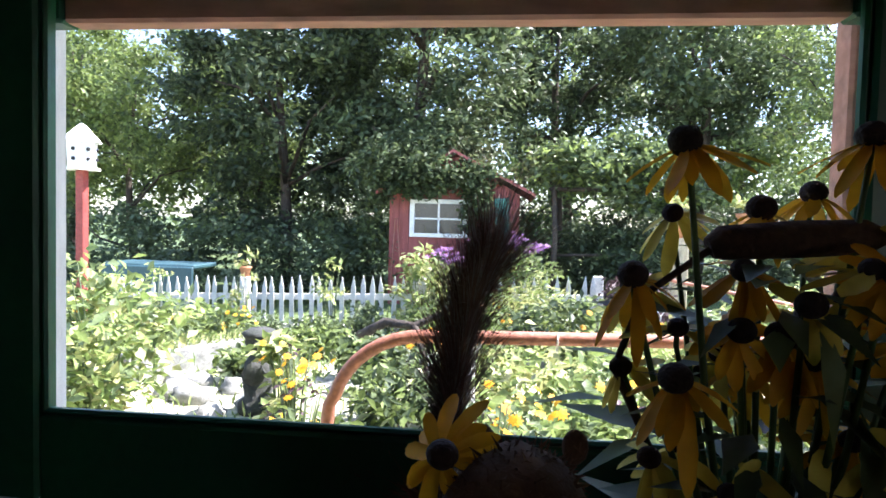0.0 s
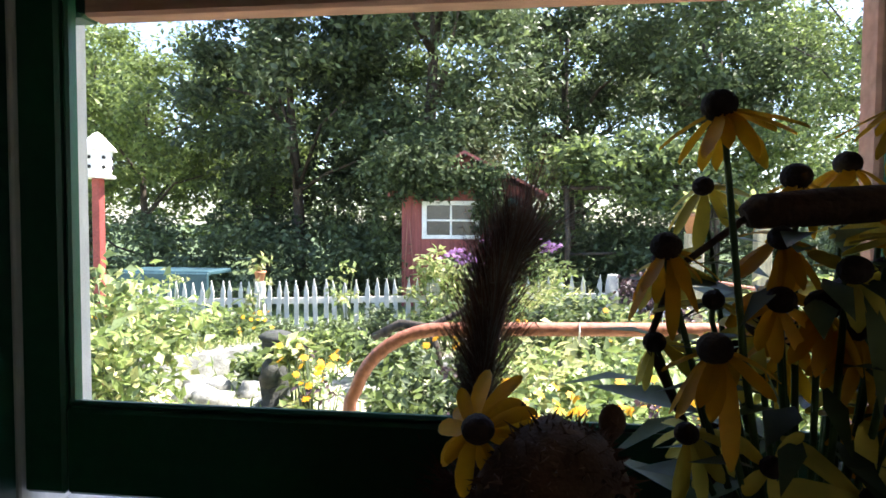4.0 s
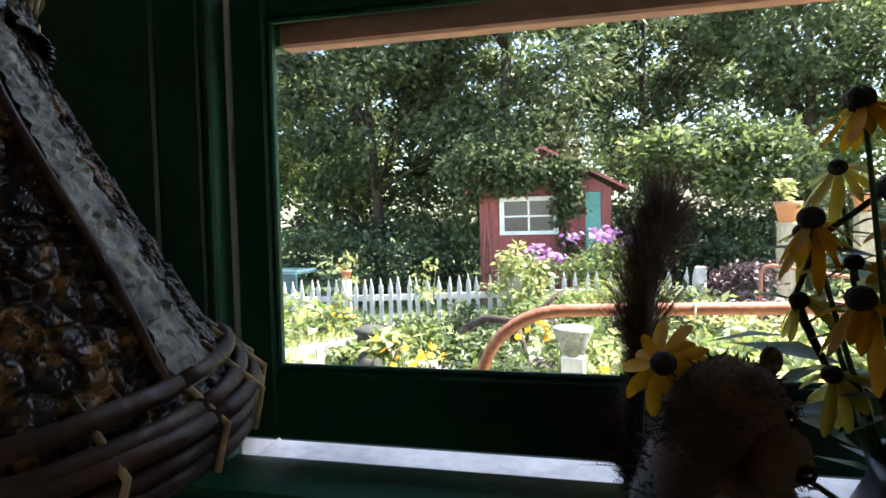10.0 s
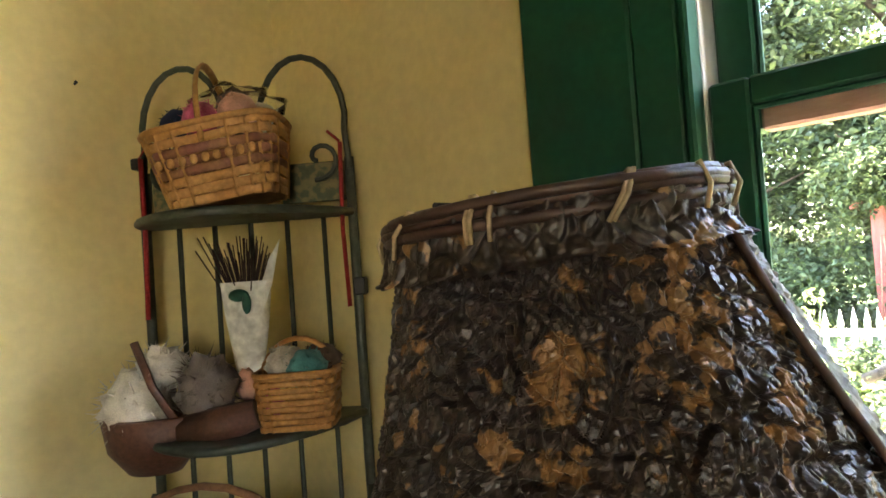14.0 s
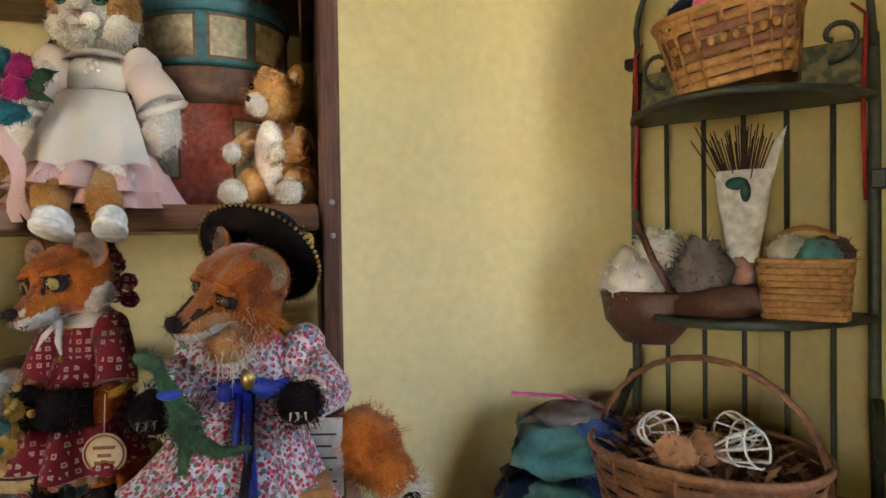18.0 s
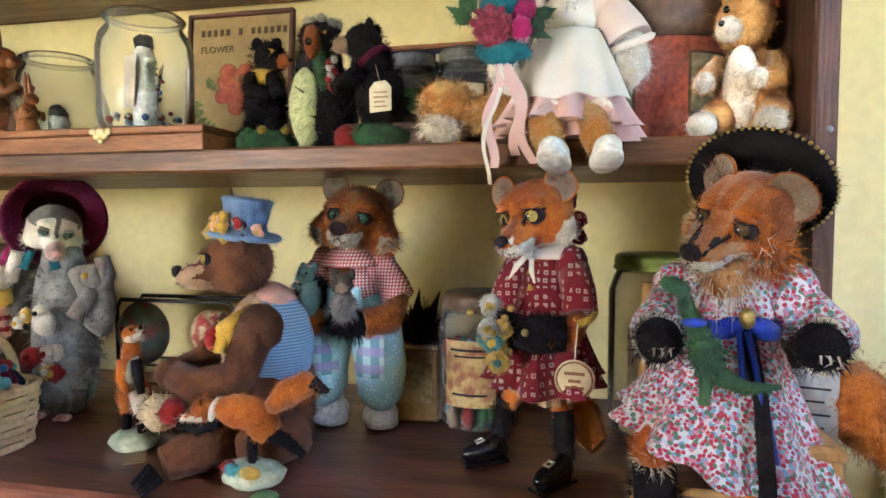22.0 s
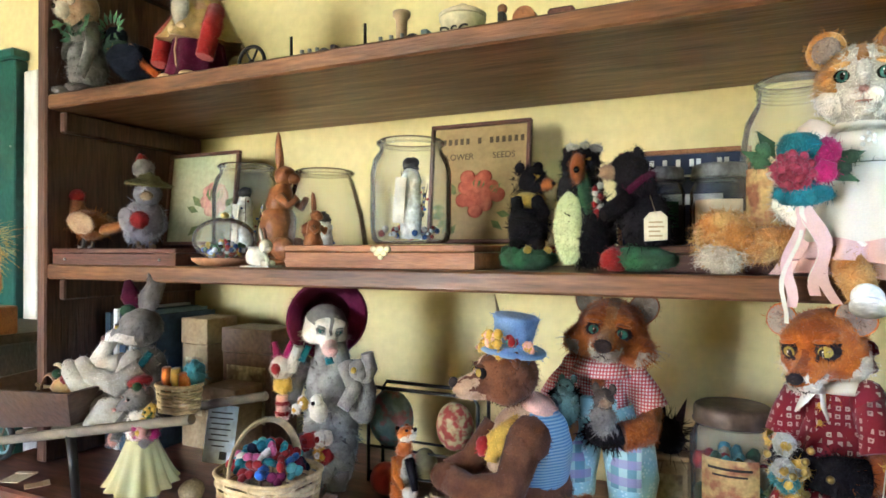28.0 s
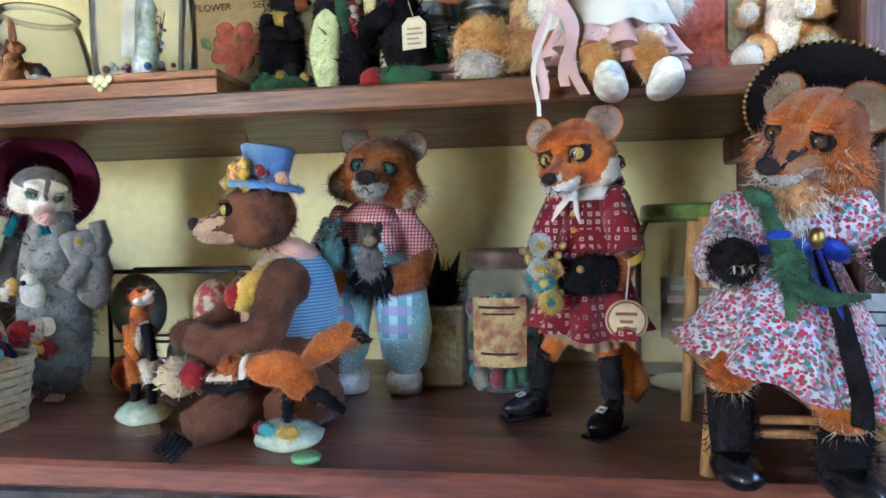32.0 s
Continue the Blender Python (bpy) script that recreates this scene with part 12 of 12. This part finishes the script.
part("hub", Geo().ball((0, 0, 0), 0.007), BLACK, sp)
IRONB = mat("oily_black_iron", (0.022, 0.020, 0.018), (0.05, 0.035, 0.025), rough=0.4, metal=0.5, scale=30)
IRONG = mat("grey_blue_cast_iron", (0.15, 0.19, 0.21), (0.09, 0.11, 0.12), rough=0.45, metal=0.4, scale=30)
def toy_engine(label, y, w, ma, stack):
    ob = thing("toy_engine", label, "toy engine", facing(-1.275, y, T2, 0), group="toy engines")
    part("base", Geo().box((-w / 2, -0.02, 0), (w / 2, 0.02, 0.010), 0.002), ma, ob)
    part("cylinder", Geo().tube([(-w * 0.25, 0, 0.030), (w * 0.22, 0, 0.030)], 0.014, 14), ma, ob)
    part("flywheel", Geo().tube([(w * 0.30, -0.018, 0.028), (w * 0.30, -0.010, 0.028)], 0.018, 18), IRONB, ob)
    part("rod", Geo().tube([(-w * 0.38, -0.01, 0.01), (-w * 0.38, -0.01, 0.082)], 0.003, 8), IRONB, ob)
    part("bracket", Geo().box((w * 0.40, -0.014, 0.010), (w * 0.49, 0.014, 0.052), 0.002), ma, ob)
    if stack:
        part("funnel", Geo().lathe([(0.010, 0.0), (0.011, 0.045), (0.017, 0.052), (0.017, 0.06), (0.008, 0.06)], 16), TANW, ob, "worn tan funnel", pose(w * 0.10, 0, 0.036))
    for x in (-0.15, 0.0, 0.15):
        part("bolt", Geo().tube([(w * x, -0.012, 0.042), (w * x, -0.012, 0.050)], 0.004, 6), ZINC, ob)


toy_engine("small black iron toy engine on the upper shelf", -2.262, 0.125, IRONB, False)
toy_engine("grey-blue cast-iron toy steam engine with a funnel", -2.073, 0.156, IRONG, True)
ck = thing("lidded_crock", "small cream lidded crock with black lettering", "crock", facing(-1.285, -1.936, T2, 0))
part("body", Geo().lathe([(0.001, 0.001), (0.036, 0.001), (0.040, 0.005), (0.040, 0.060), (0.043, 0.064), (0.043, 0.068), (0.036, 0.068)], 32), mat("cream_stoneware", (0.58, 0.50, 0.33), (0.48, 0.40, 0.25), rough=0.4, scale=20), ck)
part("lid", Geo().lathe([(0.042, 0.069), (0.044, 0.074), (0.030, 0.082), (0.008, 0.085), (0.009, 0.093), (0.001, 0.096)], 32), PAPER, ck)
lettering("DSC", 0.030, INK, ck, pose(0, -0.0412, 0.022, 90), depth=0.0012)
sm = thing("toy_engine", "dark toy printing press on a pale base", "toy press", facing(-1.27, -1.79, T2, 0), group="toy engines")
part("base", Geo().box((-0.08, -0.025, 0), (0.07, 0.025, 0.012), 0.002), W_WHITE, sm, "pale base plate")
part("post", Geo().box((-0.07, -0.01, 0.012), (-0.058, 0.01, 0.06), 0.002), IRONB, sm)
part("drum", Geo().tube([(-0.02, -0.018, 0.04), (-0.02, 0.018, 0.04)], 0.02, 16), CHOC, sm)
part("frame", Geo().box((0.02, -0.015, 0.012), (0.065, 0.015, 0.05), 0.004), REDWOODB, sm)
part("knob", Geo().ball((-0.064, 0, 0.067), 0.009), CHOC, sm)
for y in (-1.66, -1.62):
    solid("wooden_bead", Geo().ball((0, 0, 0.014), (0.016, 0.014, 0.014), lump=0.15), KRAFT, "small tan wooden bead toy on the shelf", "toy", m=pose(-1.25, y, T2))

# ---- teal door and black stand beyond the hutch ----
CUP = mat("dark_teal_door_paint", (0.018, 0.100, 0.080), (0.014, 0.075, 0.062), rough=0.42, scale=6, fine=60, grain=0.15)
# the room's brown reflection is painted into the door pane's colour
PANE_REFLECTION = mat("dim_brown_reflecting_glass", (0.10, 0.065, 0.04), (0.16, 0.11, 0.07), rough=0.12, spec=0.7, scale=3, bump=0.0)
dr = thing("door_1", "closed dark teal panelled door with a glazed upper half", "door", pose(WX, 0, 0), kind="structure")
for y0, y1 in ((-3.845, -3.708), (-4.56, -4.43)):
    part("stile", Geo().box((0, y0, 0.02), (0.045, y1, 2.13), 0.004), CUP, dr)
for z0, z1 in ((0.02, 0.25), (1.02, 1.20), (1.83, 1.93), (2.03, 2.13)):
    part("rail", Geo().box((0, -4.429, z0), (0.043, -3.846, z1), 0.004), CUP, dr)
part("panel", Geo().box((0, -4.43, 0.251), (0.022, -3.846, 1.019), 0.004), CUP, dr)
part("panel", Geo().box((0, -4.43, 1.931), (0.022, -3.846, 2.029), 0.004), CUP, dr)
part("pane", Geo().box((0.004, -4.428, 1.201), (0.014, -3.847, 1.829), 0.001), PANE_REFLECTION, dr, "dim brown reflecting glass")
for a, b in (((0.014, -3.862, 1.202), (0.030, -3.8465, 1.828)), ((0.014, -4.428, 1.202), (0.030, -4.414, 1.828)), ((0.014, -4.413, 1.814), (0.030, -3.863, 1.828)), ((0.014, -4.413, 1.202), (0.030, -3.863, 1.216))):
    part("bead", Geo().box(a, b, 0.003), WHITE_OLD, dr, "pale glazing bead")
part("cornice", Geo().box((0, -4.57, 2.131), (0.06, -3.70, 2.165), 0.006), CUP, dr)
part("screw", Geo().ball((0.046, -3.73, 1.83), 0.004, seg=8, rings=6), ZINC, dr)
part("door_knob", Geo().ball((0.075, -3.775, 0.98), (0.022, 0.026, 0.026)).tube([(0.04, -3.775, 0.98), (0.07, -3.775, 0.98)], 0.010, 10), ZINC, dr)
solid("trim", Geo().box((WX, -3.700, 0), (WX + 0.022, -3.625, 2.09), 0.004), WHITE_OLD, "cream painted door trim board", kind="structure", category="trim")
st = thing("black_stand", "black painted display stand beside the hutch", "display stand", pose(-1.27, -3.32, 0))
part("top", Geo().box((-0.24, -0.43, 1.222), (0.12, 0.10, 1.25), 0.004), BLACKPAINT, st)
part("apron", Geo().box((0.08, -0.42, 1.06), (0.10, 0.09, 1.221), 0.004), BLACKPAINT, st)
part("apron", Geo().box((-0.22, -0.42, 1.06), (-0.20, 0.09, 1.221), 0.004), BLACKPAINT, st)
for x in (-0.20, 0.08):
    for y in (-0.40, 0.07):
        part("leg", Geo().box((x - 0.018, y - 0.018, 0), (x + 0.018, y + 0.018, 1.059), 0.004), BLACKPAINT, st)
solid("wooden_block", Geo().box((-0.06, -0.06, 0), (0.06, 0.06, 0.075), 0.004), CIGAR, "plain brown wooden block on the black stand", "block", m=pose(-1.215, -3.285, 1.25))
g = Geo()
g.ball((0, 0, 0.05), (0.032, 0.03, 0.05), 0, lump=0.15); g.ball((0, -0.008, 0.125), (0.034, 0.03, 0.032), 1, lump=0.12); g.ball((0.004, -0.036, 0.120), (0.012, 0.010, 0.010), 0)
fur(g, (0, 0.004, 0.13), (0.036, 0.032, 0.036), 260, 0.022, 1, width=0.0009); g.ball((0, -0.04, 0.03), (0.03, 0.02, 0.028), 2, lump=0.2)
for q in (-1, 1):
    g.ball((0.013 * q, -0.034, 0.132), 0.004, 3, seg=8, rings=6); g.tube([(0.028 * q, 0, 0.085), (0.036 * q, -0.03, 0.05)], [0.012, 0.009], 8, 0); g.ball((0.018 * q, -0.03, 0.010), (0.014, 0.026, 0.012), 0)
doll("felted_lamb", g, [TANW, IVORY, YELF, EYEB], "small cream and tan felted lamb with a yellow bundle", -1.19, -3.375, 1.25, 8)
g = Geo()
g.ball((0, 0, 0.065), (0.06, 0.05, 0.068), 0, lump=0.12); g.ball((0.0, -0.02, 0.17), (0.062, 0.05, 0.056), 0, lump=0.12); g.ball((0.01, -0.06, 0.155), (0.03, 0.026, 0.024), 1); g.ball((0.012, -0.085, 0.162), 0.007, 2)
fur(g, (0, 0, 0.17), (0.07, 0.055, 0.065), 500, 0.035, 0, width=0.001); g.ball((0.0, -0.035, 0.115), (0.055, 0.03, 0.02), 3, lump=0.3)
for q in (-1, 1):
    g.ball((0.04 * q, -0.05, 0.02), (0.026, 0.05, 0.022), 0, lump=0.1); g.tube([(0.05 * q, -0.01, 0.105), (0.062 * q, -0.05, 0.065), (0.04 * q, -0.07, 0.045)], [0.02, 0.019, 0.016], 9, 0); g.ball((0.04 * q, -0.10, 0.018), 0.02, 1); g.ball((0.045 * q, 0.0, 0.225), (0.018, 0.01, 0.018), 0)
doll("felted_lion", g, [ORANGE_L, IVORY, EYEB, W_BLUE], "ginger felted lion with a pale blue bow, sitting on a block", -1.205, -3.285, 1.3245, 14)
for z in (1.444, 1.40, 1.83):
    part("screw", Geo().ball((-1.1405 - WX, -1.040 + 1.98, z - CT), (0.002, 0.004, 0.004), seg=8, rings=6), ZINC, hutch, "small bright screw head")
solid("wall_nail", Geo().tube([(-1.594, -0.478, 1.924), (-1.583, -0.478, 1.926)], [0.002, 0.0035], 8), BLACK, "small dark nail in the yellow wall", "nail")
